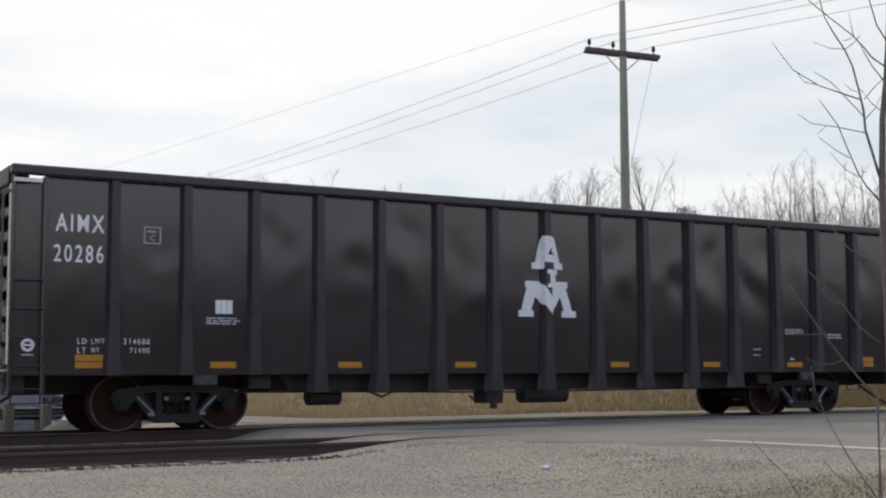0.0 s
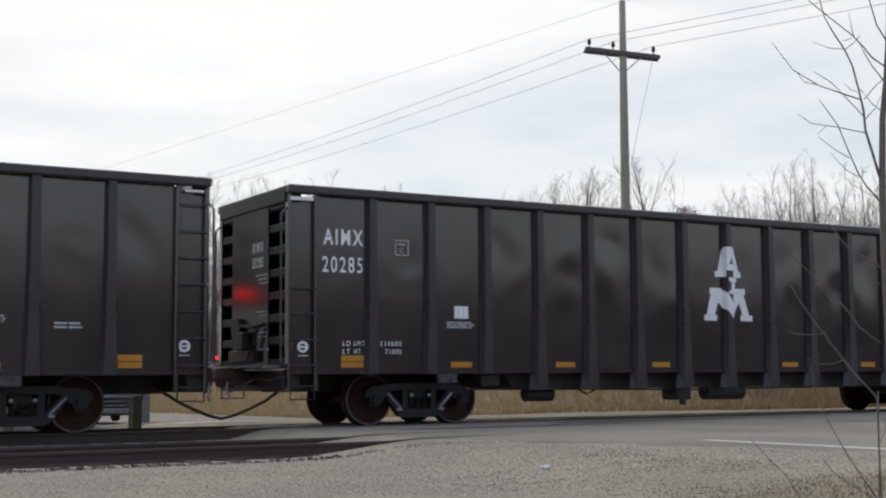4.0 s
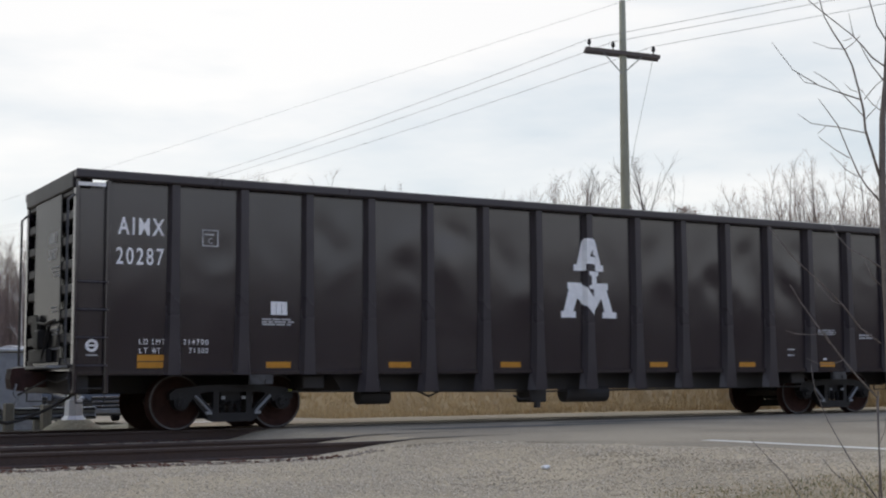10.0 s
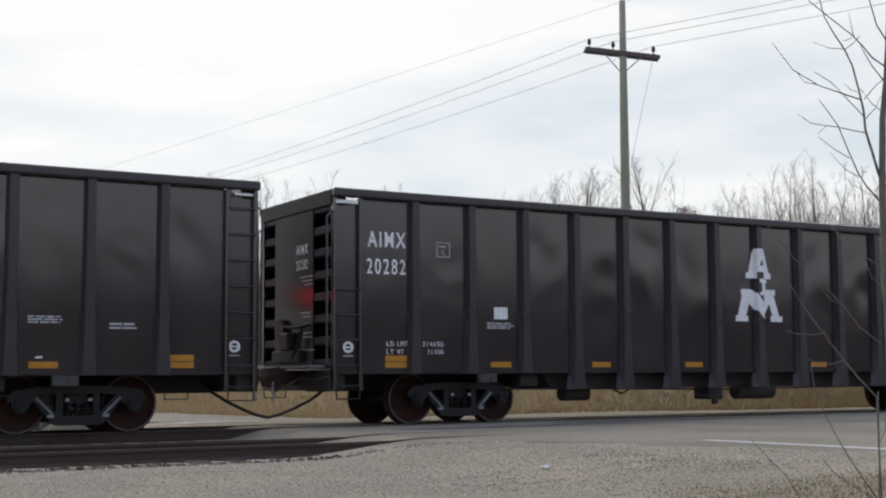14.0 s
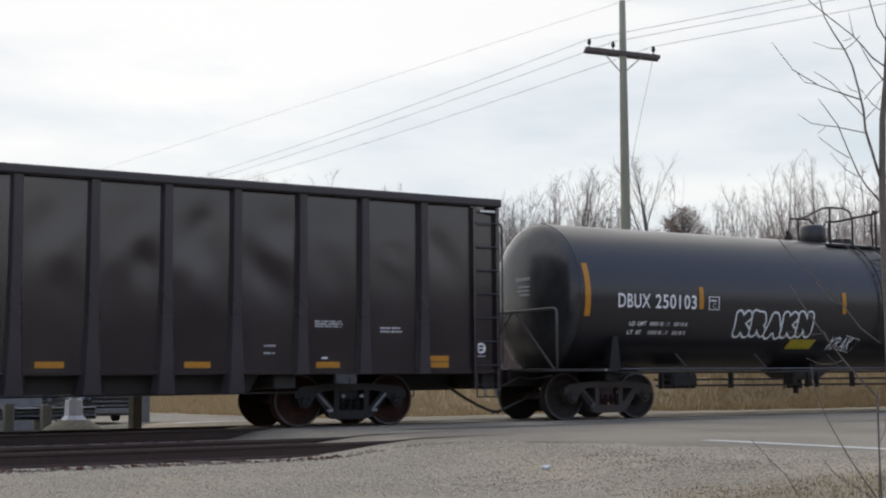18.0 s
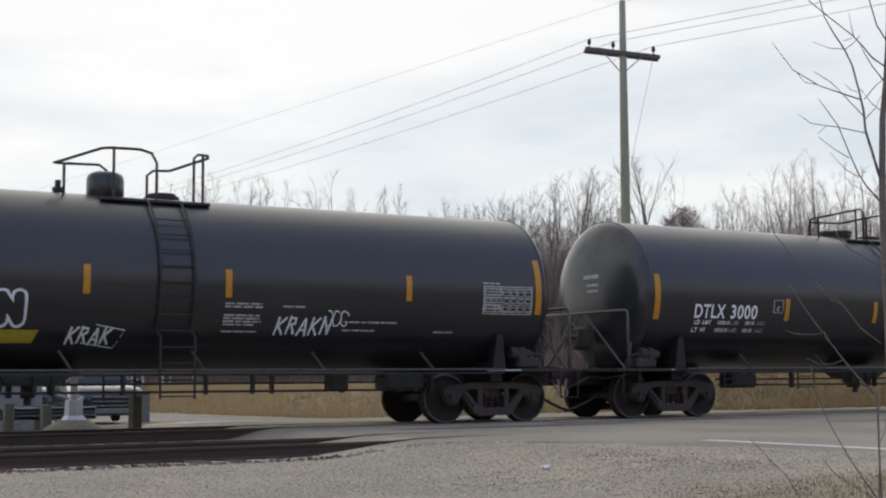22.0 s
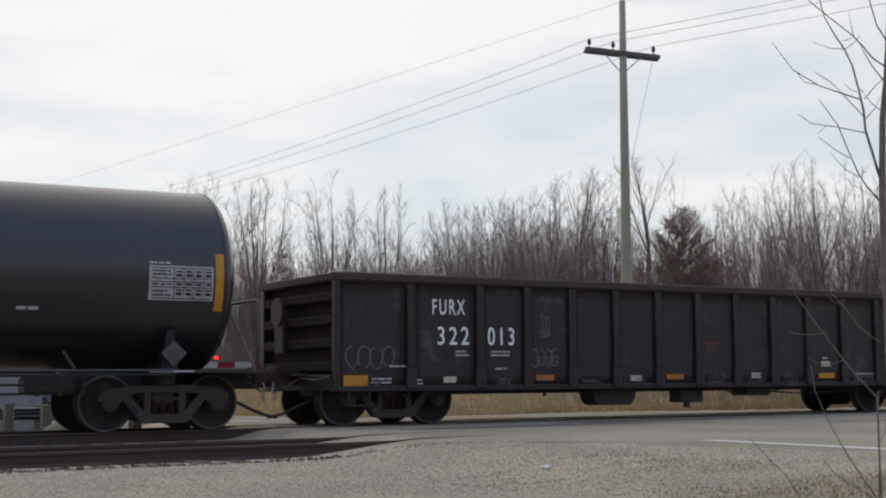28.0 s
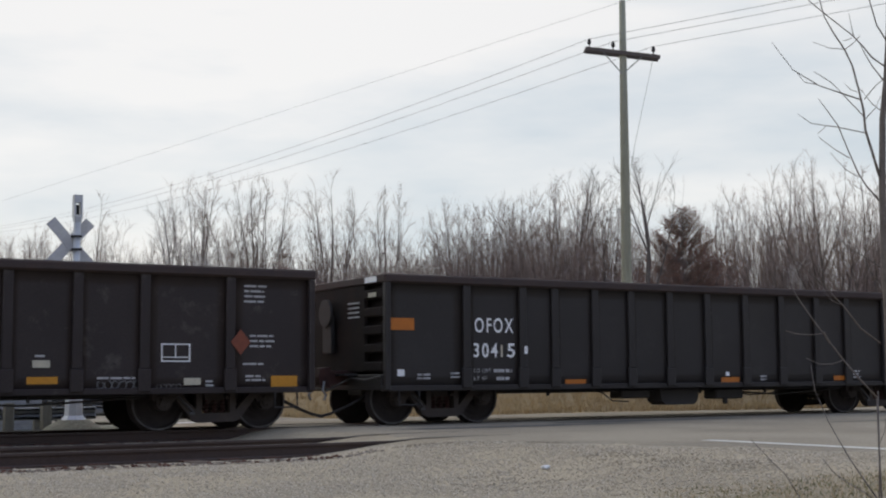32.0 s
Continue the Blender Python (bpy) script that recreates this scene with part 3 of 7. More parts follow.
def high_gondola():
    car = thing("gondola_car", "black high-sided ribbed steel gondola car on rails", "railcar", "train cars")
    # side sheets and ribs on both sides
    xs = [0.56] + RIBS + [LEN - 0.56]
    flip = Matrix.Rotation(math.pi, 4, "Z")
    for i, (a, b) in enumerate(zip(xs, xs[1:])):
        p = part("side_panel", side_panel(a, b, i), M_BLACK, car, smooth=True)
        share(p, Matrix.Translation((a + b, 0, 0)) @ flip)
    rib_a = rib_b = None
    for i, x in enumerate(RIBS):
        deep = 3 <= i <= 11
        ref = rib_b if deep else rib_a
        if ref is None:
            ref = part("side_rib", rib_mesh(deep), M_RIB, car, at=Matrix.Translation((x, 0, 0)))
            if deep:
                rib_b = ref
            else:
                rib_a = ref
        else:
            share(ref, Matrix.Translation((x, 0, 0)))
        share(ref, Matrix.Translation((x, 0, 0)) @ flip)
    for s in (-1, 1):
        # top chord with rounded nose ends, sill, corner panels
        tc = bmesh.new()
        box(tc, -0.02, LEN + 0.02, min(s * 1.52, s * 1.67), max(s * 1.52, s * 1.67), 3.94, 4.09, 0.025)
        part("top_chord", tc, M_RIB, car)
        si = bmesh.new()
        box(si, 0.0, LEN, min(s * 1.38, s * 1.535), max(s * 1.38, s * 1.535), 0.90, 0.985, 0.01)
        part("side_sill", si, M_BLACK, car)
        for x0, x1, lad in ((0.0, 0.56, 1), (LEN - 0.56, LEN, 1)):
            cp = B(x0 + 0.03, x1 - 0.03, min(s * 1.50, s * 1.47), max(s * 1.50, s * 1.47), 0.98, 3.90)
            part("corner_panel", cp, M_BLACK, car)
            for xa in (x0, x1 - 0.07):
                part("corner_post", B(xa, xa + 0.07, min(s * 1.46, s * 1.60), max(s * 1.46, s * 1.60), 0.62, 3.94, 0.012), M_BLACK, car)
            if s < 0 or x0 > 1:
                for k in range(4 if x0 < 1 and s < 0 else 7):
                    ru = bmesh.new()
                    z = 1.05 + k * 0.43
                    tube(ru, [(x0 + 0.03, s * 1.58, z), (x0 + 0.05, s * 1.63, z), (x1 - 0.05, s * 1.63, z), (x1 - 0.03, s * 1.58, z)], 0.012)
                    part("ladder_rung", ru, M_RIB, car)
            st = bmesh.new()
            tube(st, [(x0 + 0.06, s * 1.55, 0.95), (x0 + 0.06, s * 1.57, 0.48), (x1 - 0.06, s * 1.57, 0.48), (x1 - 0.06, s * 1.55, 0.95)], 0.016)
            tube(st, [(x0 + 0.06, s * 1.57, 0.70), (x1 - 0.06, s * 1.57, 0.70)], 0.014)
            part("step_stirrup", st, M_UNDER, car)
        part("white_corner_stripe", B(0.03, 0.46, min(s * 1.600, s * 1.605), max(s * 1.600, s * 1.605), 3.83, 3.89), M_WHITE, car, "white reflective strip under the top chord")
        part("white_corner_stripe", B(LEN - 0.42, LEN - 0.10, min(s * 1.600, s * 1.605), max(s * 1.600, s * 1.605), 3.84, 3.88), M_WHITE, car)
    # ends: channels across, cover plate, platform
    for x, d in ((0.0, -1), (LEN, 1)):
        part("end_sheet", B(min(x - d * 0.28, x - d * 0.24), max(x - d * 0.28, x - d * 0.24), -1.5, 1.5, 0.95, 3.98), M_BLACK, car)
        part("end_chord", B(min(x - d * 0.26, x + d * 0.03), max(x - d * 0.26, x + d * 0.03), -1.52, 1.52, 3.80, 4.08, 0.02), M_END, car)
        for k in range(8):
            z = 1.02 + k * 0.385
            part("end_channel", B(min(x - d * 0.24, x - d * 0.02), max(x - d * 0.24, x - d * 0.02), -1.46, 1.46, z, z + 0.15, 0.02), M_END, car)
        part("end_plate", B(min(x - d * 0.02, x), max(x - d * 0.02, x), -0.74, 0.92, 1.02, 3.80), M_ENDPLATE, car, "dull grey-black end cover plate")
        part("end_platform", B(min(x - d * 0.02, x + d * 0.28), max(x - d * 0.02, x + d * 0.28), -1.2, 1.2, 1.02, 1.06), M_GALV, car, "galvanised end platform grating")
        part("end_sill", B(min(x - d * 0.3, x + d * 0.02), max(x - d * 0.3, x + d * 0.02), -1.42, 1.42, 0.62, 0.95, 0.02), M_UNDER, car)
        for yy in (-1.52, 1.52):
            gp = bmesh.new()
            tube(gp, [(x, yy, 1.05), (x + d * 0.10, yy, 1.10), (x + d * 0.10, yy, 3.60), (x, yy, 3.70)], 0.02)
            part("grab_pole", gp, M_STEEL, car)
        hb = bmesh.new()
        hb2 = Euler((0, radians(90), 0)).to_matrix().to_4x4()
        if d < 0:
            bmesh.ops.create_cone(hb, cap_ends=True, segments=20, radius1=0.20, radius2=0.20, depth=0.05, matrix=Matrix.Translation((x - 0.06, 0.55, 1.72)) @ hb2)
            box(hb, x - 0.05, x, 0.4, 0.7, 1.35, 1.75)
            part("brake_wheel", hb, M_UNDER, car)
            # dark boxes and rods stand for the brake gear and the shade around it
            rig = bmesh.new()
            box(rig, x - 0.10, x - 0.004, -0.35, 0.85, 1.12, 1.34, 0.02)
            box(rig, x - 0.14, x - 0.004, 0.05, 0.40, 1.34, 1.66, 0.03)
            tube(rig, [(x - 0.06, -0.70, 1.78), (x - 0.06, -0.1, 1.74), (x - 0.06, 0.85, 1.82)], 0.025)
            tube(rig, [(x - 0.08, -0.45, 1.70), (x - 0.10, -0.2, 1.30), (x - 0.08, 0.0, 1.16)], 0.03)
            part("brake_rigging", rig, M_UNDER, car, "grimy black brake rigging on the end, bulked out for the shade")
            for k, (yy, zz, w, n) in enumerate(((-0.15, 2.62, 0.6, 3), (-0.2, 1.98, 0.45, 2), (-0.2, 1.62, 0.5, 2), (0.0, 1.32, 0.8, 1))):
                bm = bmesh.new()
                for i in range(n):
                    box(bm, x - 0.006, x - 0.001, yy - w, yy - w * (0.1 + 0.15 * i), zz - i * 0.07, zz - i * 0.07 + 0.03)
                part("stencil_bar", bm, M_DIMWHITE, car, "small unreadable stencil lines")
        else:
            hb.free()
        coupler(car, x, d)
    # floor and belly
    part("floor_plate", B(0.3, LEN - 0.3, -1.5, 1.5, 0.90, 0.94), M_UNDER, car)
    bl = slab(bmesh.new(), [(4.55, 0.92), (4.75, 0.60), (14.9, 0.60), (15.1, 0.92)], -1.20, 1.20)
    part("belly_tub", bl, M_UNDER, car)
    part("centre_sill", B(0.3, LEN - 0.3, -0.28, 0.28, 0.60, 0.90, 0.02), M_UNDER, car)
    for x0 in (3.95, 15.3):
        part("hopper_slope", B(x0, x0 + 0.4, -1.35, 1.35, 0.66, 0.90, 0.02), M_UNDER, car)
    pp = bmesh.new()
    tube(pp, [(3.7, -1.2, 0.62), (6.0, -1.2, 0.60), (9.2, -1.2, 0.56), (10.0, -1.2, 0.57), (15.8, -1.2, 0.60)], 0.018)
    part("brake_pipe", pp, M_UNDER, car)
    part("pipe_loop", tube(bmesh.new(), [(6.3, -1.0, 0.62), (6.6, -1.0, 0.50), (6.9, -1.0, 0.62)], 0.02), M_UNDER, car)
    vb = bmesh.new()
    box(vb, 8.62, 9.0, -1.3, -0.8, 0.36, 0.66, 0.03)
    box(vb, 8.75, 8.85, -1.3, -1.2, 0.26, 0.40, 0.01)
    tube(vb, [(8.3, -1.2, 0.50), (8.42, -1.25, 0.42), (8.62, -1.25, 0.44)], 0.02)
    part("brake_valve", vb, M_UNDER, car)
    rs = bmesh.new()
    rod(rs, (9.5, -1.1, 0.52), (10.5, -1.1, 0.52), 0.17, n=16)
    part("air_reservoir", rs, M_UNDER, car)
    cl = bmesh.new()
    rod(cl, (5.2, -0.9, 0.52), (5.8, -0.9, 0.52), 0.15, n=14)
    part("brake_cylinder", cl, M_UNDER, car)
    for x in (3.12, 16.55):
        bp = bmesh.new()
        box(bp, x - 0.16, x + 0.16, -1.555, -1.545, 0.86, 0.885)
        box(bp, x - 0.18, x - 0.06, -1.56, -1.53, 0.76, 0.82)
        box(bp, x + 0.06, x + 0.18, -1.56, -1.53, 0.76, 0.82)
        box(bp, x - 0.2, x + 0.2, -1.53, -1.45, 0.74, 0.90)
        part("jacking_pad", bp, M_STEEL, car, "bare metal jacking pad bracket")
    # reflectors and stencils on the near and far sides
    for s in (-1, 1):
        yy = s * 1.510
        for x, double in ((1.25, 1), (3.43, 0), (5.73, 0), (8.05, 0), (11.55, 0), (13.90, 0), (16.22, 0), (18.38, 1)):
            hgt = 0.21 if double else 0.10
            part("reflector", B(x - 0.22, x + 0.22, min(yy, yy - s * 0.012), max(yy, yy - s * 0.012), 1.01, 1.01 + hgt), M_ORANGE, car, "amber reflective strip")
            if double:
                part("reflector_seam", B(x - 0.22, x + 0.22, min(yy, yy + s * 0.002), max(yy, yy + s * 0.002), 1.105, 1.12), M_UNDER, car)
    yp = -1.506
    letters("lettering", "LD LMT", 1.06, 1.385, 0.085, car, M_WHITE, yp, 0.42)
    letters("lettering", "LT WT", 1.06, 1.245, 0.085, car, M_WHITE, yp, 0.34)
    fr = bmesh.new()
    for a in ((2.08, 2.36, 2.98, 3.0), (2.08, 2.36, 3.235, 3.255), (2.08, 2.10, 2.98, 3.255), (2.34, 2.36, 2.98, 3.255)):
        box(fr, a[0], a[1], yp - 0.003, yp + 0.012, a[2], a[3])
    part("plate_frame", fr, M_DIMWHITE, car, "thin white square outline")
    letters("lettering", "C", 2.185, 3.03, 0.09, car, M_DIMWHITE, yp)
    bars("stencil_bar", 2.13, 3.16, 0.19, 1, car, M_DIMWHITE, yp - 0.003, 0.03)
    lb = bmesh.new()
    for k in range(3):
        box(lb, 3.29 + k * 0.10, 3.38 + k * 0.10, yp - 0.004, yp + 0.012, 1.89, 2.11)
    part("white_label", lb, M_WHITE, car, "white rectangular label")
    bars("stencil_bar", 3.13, 1.80, 0.64, 3, car, M_DIMWHITE, yp - 0.003, 0.028, 0.042, 3)
    bars("stencil_bar", 15.97, 1.78, 0.62, 3, car, M_DIMWHITE, yp - 0.003, 0.028, 0.042, 4)
    bars("stencil_bar", 17.22, 1.68, 0.44, 2, car, M_DIMWHITE, yp - 0.003, 0.035, 0.06, 5)
    bars("stencil_bar", 15.05, 1.36, 0.22, 2, car, M_DIMWHITE, yp - 0.003, 0.03, 0.12, 6)
    bars("stencil_bar", 16.1, 1.16, 0.16, 1, car, M_WHITE, yp - 0.003, 0.03, 0.12, 7)
    for x in (0.31, LEN - 0.37):
        bm = bmesh.new()
        ring = lathe(bm, [(-0.003, 0.055), (-0.003, 0.10), (0.003, 0.10), (0.003, 0.055), (-0.003, 0.055)], 20, False)
        part("round_emblem", ring, M_WHITE, car, "round white stencilled emblem", at=Matrix.Translation((x, -1.506, 1.36)))
        part("stencil_bar", B(x - 0.05, x + 0.05, -1.510, -1.503, 1.345, 1.375), M_WHITE, car)
        part("stencil_bar", B(x - 0.09, x + 0.09, -1.510, -1.503, 1.20, 1.225), M_DIMWHITE, car)
    logo(car, -1.638)
    truck(car, 2.79)
    truck(car, LEN - 2.79)
    return car


def number(car, digits, limit, weight):
    yp = -1.506
    letters("reporting_mark", "AIMX", 0.69, 3.12, 0.265, car, M_WHITE, yp, 0.76, 0.012)
    letters("reporting_mark", digits, 0.67, 2.645, 0.265, car, M_WHITE, yp, 0.77, 0.006)
    letters("lettering", limit, 1.78, 1.385, 0.085, car, M_WHITE, yp, 0.42)
    letters("lettering", weight, 1.88, 1.245, 0.085, car, M_WHITE, yp, 0.32)
    letters("lettering", "AIMX", -0.05, 3.05, 0.17, car, M_WHITE, -0.008, 0.5, 0.012, end=True)
    letters("lettering", digits, -0.05, 2.78, 0.17, car, M_WHITE, -0.008, 0.5, 0.012, end=True)


gondola_a = high_gondola()
gondola_b = copy_thing(gondola_a, Matrix.Identity(4))
gondola_c = copy_thing(gondola_a, Matrix.Identity(4))
gondola_d = copy_thing(gondola_a, Matrix.Identity(4))
number(gondola_a, "20286", "214600", "71400")
number(gondola_b, "20285", "214600", "71000")
number(gondola_c, "20287", "214700", "71300")
number(gondola_d, "20282", "214600", "71400")


# ---------------------------------------------------------------- tank cars
def on_tank(ob, radius, cz, lift=0.012):
    """Lays a flat part against the barrel of the tank."""
    m = ob.matrix_basis.copy()
    inv = m.inverted()
    for v in ob.data.vertices:
        p = m @ v.co
        p.y = -math.sqrt(max(0.05, (radius + lift) ** 2 - (p.z - cz) ** 2))
        v.co = inv @ p
    return ob


def strip_part(name, x0, x1, z0, z1, material, car, radius, cz, label="", slices=8, lean=0.0):
    bm = bmesh.new()
    rows = []
    for i in range(slices + 1):
        z = z0 + (z1 - z0) * i / slices
        dx = lean * i / slices
        y = -math.sqrt(max(0.05, radius ** 2 - (z - cz) ** 2))
        rows.append([bm.verts.new((x + dx, y - lift, z)) for x, lift in ((x0, 0.002), (x0, 0.010), (x1, 0.010), (x1, 0.002))])
    for a, b in zip(rows, rows[1:]):
        for k in range(3):
            bm.faces.new((a[k], a[k + 1], b[k + 1], b[k]))
    return part(name, bm, material, car, label)


def tank_bars(x, z, w, n, car, radius, cz, material=None, h=0.03, step=0.06, seed=1):
    for ob in bars("stencil_bar", x, z, w, n, car, material or M_DIMWHITE, -1.5, h, step, seed):
        on_tank(ob, radius, cz, 0.010)


def tank_letters(words, x, z, h, car, radius, cz, width, bold=0.0, material=None):
    for ob in letters("reporting_mark", words, x, z, h, car, material or M_WHITE, -1.5, width, bold, gap=1.12):
        on_tank(ob, radius, cz, 0.016)


def scrawl(name, x, z, w, h, car, material, radius=None, cz=0.0, y=-1.5, seed=1, loops=6, thick=0.022):
    """Sprayed loops and zigzags without letters."""
    rng = random.Random(seed)
    obs = []
    for k in range(loops):
        cx = x + w * (k + 0.5) / loops
        bm = bmesh.new()
        pts = []
        n = 11
        a0 = rng.uniform(0, 6)
        for i in range(n):
            a = a0 + i / (n - 1) * 5.6
            m = rng.uniform(0.84, 1.1)
            pts.append((cx + math.cos(a) * w / loops * 0.52 * m, y, z + h / 2 + math.sin(a) * h * 0.46 * m))
        sm = []
        for p, q in zip(pts, pts[1:]):
            sm += [p, tuple((a + b) / 2 for a, b in zip(p, q))]
        tube(bm, sm, thick, 5)
        for v in bm.verts:
            if radius:
                base = -math.sqrt(max(0.05, radius ** 2 - (v.co.z - cz) ** 2))
                v.co.y = base - 0.004 - (0.006 if v.co.y < y else 0.0)
            else:
                v.co.y = y - (0.006 if v.co.y < y else 0.0)
        obs.append(part(name, bm, material, car, "sprayed graffiti loop"))
    return obs


# strokes of sprayed letters in a unit cell
STROKES = {"K": [[(0.1, 0), (0.1, 1)], [(0.85, 1), (0.2, 0.5)], [(0.25, 0.5), (0.9, 0)]],
           "R": [[(0.1, 0), (0.1, 1)], [(0.1, 0.95), (0.7, 0.9), (0.75, 0.6), (0.2, 0.5)], [(0.4, 0.5), (0.9, 0)]],
           "A": [[(0.05, 0), (0.45, 1)], [(0.5, 1), (0.95, 0)], [(0.25, 0.32), (0.75, 0.32)]],
           "N": [[(0.1, 0), (0.1, 1)], [(0.1, 0.95), (0.85, 0.1)], [(0.9, 0), (0.9, 1)]]}


def stroke_gap(p, strokes):
    """How far a point of the cell plane lies from the nearest stroke."""
    best = 9.0
    for line in strokes:
        for (ax, az), (bx, bz) in zip(line, line[1:]):
            dx, dz = bx - ax, bz - az
            f = max(0.0, min(1.0, ((p[0] - ax) * dx + (p[1] - az) * dz) / (dx * dx + dz * dz)))
            best = min(best, math.hypot(p[0] - ax - f * dx, p[1] - az - f * dz))
    return best


def tag_word(words, x, z, w, h, car, radius, cz, r, lean=0.0, ring=0.0):
    """A sprayed word on the barrel, one part a letter: thin strokes, or bubble outlines where ring is their width."""
    each = w / len(words)
    laid = []
    for i, ch in enumerate(words):
        x0, z0 = x + i * each, z + 0.07 * h * math.sin(i * 2.1)
        wide = each * (0.70 if ring else 0.8)
        laid.append([[(x0 + a * wide + lean * b * h, z0 + b * h) for a, b in line] for line in STROKES[ch]])
    step = 0.013 if ring else 0.008
    for i, strokes in enumerate(laid):
        over = laid[i + 1] if ring and i + 1 < len(laid) else None
        bm = bmesh.new()
        grid = {}

        def corner(u, v):
            if (u, v) not in grid:
                px, pz = x - 0.3 + u * step, z - 0.3 + v * step
                grid[u, v] = bm.verts.new((px, -math.sqrt(max(0.05, radius ** 2 - (pz - cz) ** 2)) - 0.005, pz))
            return grid[u, v]

        lo = int((min(q[0] for l in strokes for q in l) - r - x + 0.3) / step) - 1
        hi = int((max(q[0] for l in strokes for q in l) + r - x + 0.3) / step) + 2
        for u in range(lo, hi):
            for v in range(int((h + 0.7) / step)):
                p = (x - 0.3 + (u + 0.5) * step, z - 0.3 + (v + 0.5) * step)
                d = stroke_gap(p, strokes) + 0.006 * noise.noise((p[0] * 30, p[1] * 30, i))
                if d < r and d > r - (ring or 9.0) and not (over and stroke_gap(p, over) < r):
                    bm.faces.new((corner(u, v), corner(u + 1, v), corner(u + 1, v + 1), corner(u, v + 1)))
        part("graffiti", bm, M_SPRAY, car, "white sprayed graffiti letter", smooth=True)


HEAD = 0.40
BRAKE_Y = -0.05
M_PIPE = mat("grey_pipe", (0.115, 0.105, 0.10), 0.5, 0.2, spots=(0.06, 0.052, 0.048), spot_scale=8.0)


def tank_car(radius, cz, half_tank, half_truck, half_all, end_grey, brake):
    car = thing("tank_car", "glossy black cylindrical tank car on rails", "railcar", "train cars")
    n = 56
    # barrel
    bm = bmesh.new()
    xs = [-half_tank + 2 * half_tank * i / 10 for i in range(11)]
    rings = [[bm.verts.new((x, radius * math.sin(2 * math.pi * k / n), cz + radius * math.cos(2 * math.pi * k / n))) for k in range(n)] for x in xs]
    for a, b in zip(rings, rings[1:]):
        for k in range(n):
            bm.faces.new((a[k], b[k], b[(k + 1) % n], a[(k + 1) % n]))
    bmesh.ops.recalc_face_normals(bm, faces=bm.faces[:])
    part("barrel", bm, M_TANK, car, smooth=True)
    for d in (-1, 1):
        bm = bmesh.new()
        rings = []
        for j in range(9):
            a = math.pi / 2 * j / 9
            rings.append([bm.verts.new((d * (half_tank + HEAD * math.sin(a)), radius * math.cos(a) * math.sin(2 * math.pi * k / n), cz + radius * math.cos(a) * math.cos(2 * math.pi * k / n))) for k in range(n)])
        tip = bm.verts.new((d * (half_tank + HEAD), 0, cz))
        for a, b in zip(rings, rings[1:]):
            for k in range(n):
                bm.faces.new((a[k], b[k], b[(k + 1) % n], a[(k + 1) % n]))
        for k in range(n):
            bm.faces.new((rings[-1][k], tip, rings[-1][(k + 1) % n]))
        bmesh.ops.recalc_face_normals(bm, faces=bm.faces[:])
        part("tank_head", bm, M_TANKEND if end_grey else M_TANK, car, "dusty grey-black domed tank head", smooth=True)
        seam = bmesh.new()
        lathe(seam, [(-0.012, radius + 0.001), (-0.012, radius + 0.008), (0.012, radius + 0.008), (0.012, radius + 0.001)], n, False)
        part("weld_seam", seam, M_TANK, car, at=Matrix.Translation((d * half_tank, 0, cz)) @ Matrix.Rotation(math.pi / 2, 4, "Z"), smooth=True)
        # stub sill, saddle, end platform with railings
        x = d * half_all
        part("stub_sill", B(min(d * (half_truck - 1.4), x - d * 0.35), max(d * (half_truck - 1.4), x - d * 0.35), -0.3, 0.3, 0.66, 1.0, 0.02), M_UNDER, car)
        sd = bmesh.new()
        for s in (-1, 1):
            slab(sd, [(d * half_truck - 0.16, 0.92), (d * half_truck - 0.05, 1.62), (d * half_truck + 0.07, 1.62), (d * half_truck + 0.14, 0.92)], s * 1.10, s * 1.32)
        box(sd, d * half_truck - 0.14, d * half_truck + 0.14, -1.2, 1.2, 0.74, 1.12, 0.02)
        part("saddle", sd, M_TRUCK, car)
        ep = x - d * 0.42
        part("end_platform", B(min(ep, d * (half_truck + 0.25)), max(ep, d * (half_truck + 0.25)), -1.5, 1.5, 0.93, 0.985, 0.008), M_TRUCK2 if not end_grey else M_UNDER, car)
        # a transverse hoop of pipe over the end platform, with its braces
        xr = d * (half_tank + 0.58)
        hoop = tube(bmesh.new(), [(xr, -1.46, 0.98), (xr, -1.46, 2.06), (xr, -1.43, 2.11), (xr, -1.36, 2.13), (xr, 1.36, 2.13), (xr, 1.43, 2.11), (xr, 1.46, 2.06), (xr, 1.46, 0.98)], 0.028, 8)
        part("end_railing", hoop, M_PIPE, car, "bent steel pipe end railing", smooth=True)
        for s in (-1, 1):
            part("railing_brace", tube(bmesh.new(), [(xr, s * 0.05, 2.12), (xr, s * 1.36, 0.98)], 0.022, 6), M_PIPE, car)
        part("white_sill_stripe", B(min(d * half_truck - 0.4, d * half_truck + d * 0.35), max(d * half_truck - 0.4, d * half_truck + d * 0.35), -1.509, -1.502, 0.945, 0.975), M_DIMWHITE, car)
        if brake == d:
            lv = bmesh.new()
            box(lv, min(d * half_truck + d * 0.5, d * half_truck + d * 1.0), max(d * half_truck + d * 0.5, d * half_truck + d * 1.0), -1.2, -0.7, 0.985, 1.2, 0.05)
            part("brake_gear_box", lv, M_TRUCK2, car)
            gx_ = d * (half_truck + 0.62)
            cyl = bmesh.new()
            rod(cyl, (gx_ - 0.26, -1.08, 1.30), (gx_ + 0.20, -1.08, 1.26), 0.12, 0.10, n=14)
            rod(cyl, (gx_ + d * 0.2, -1.08, 1.28), (gx_ + d * 0.52, -1.08, 1.24), 0.03, n=8)
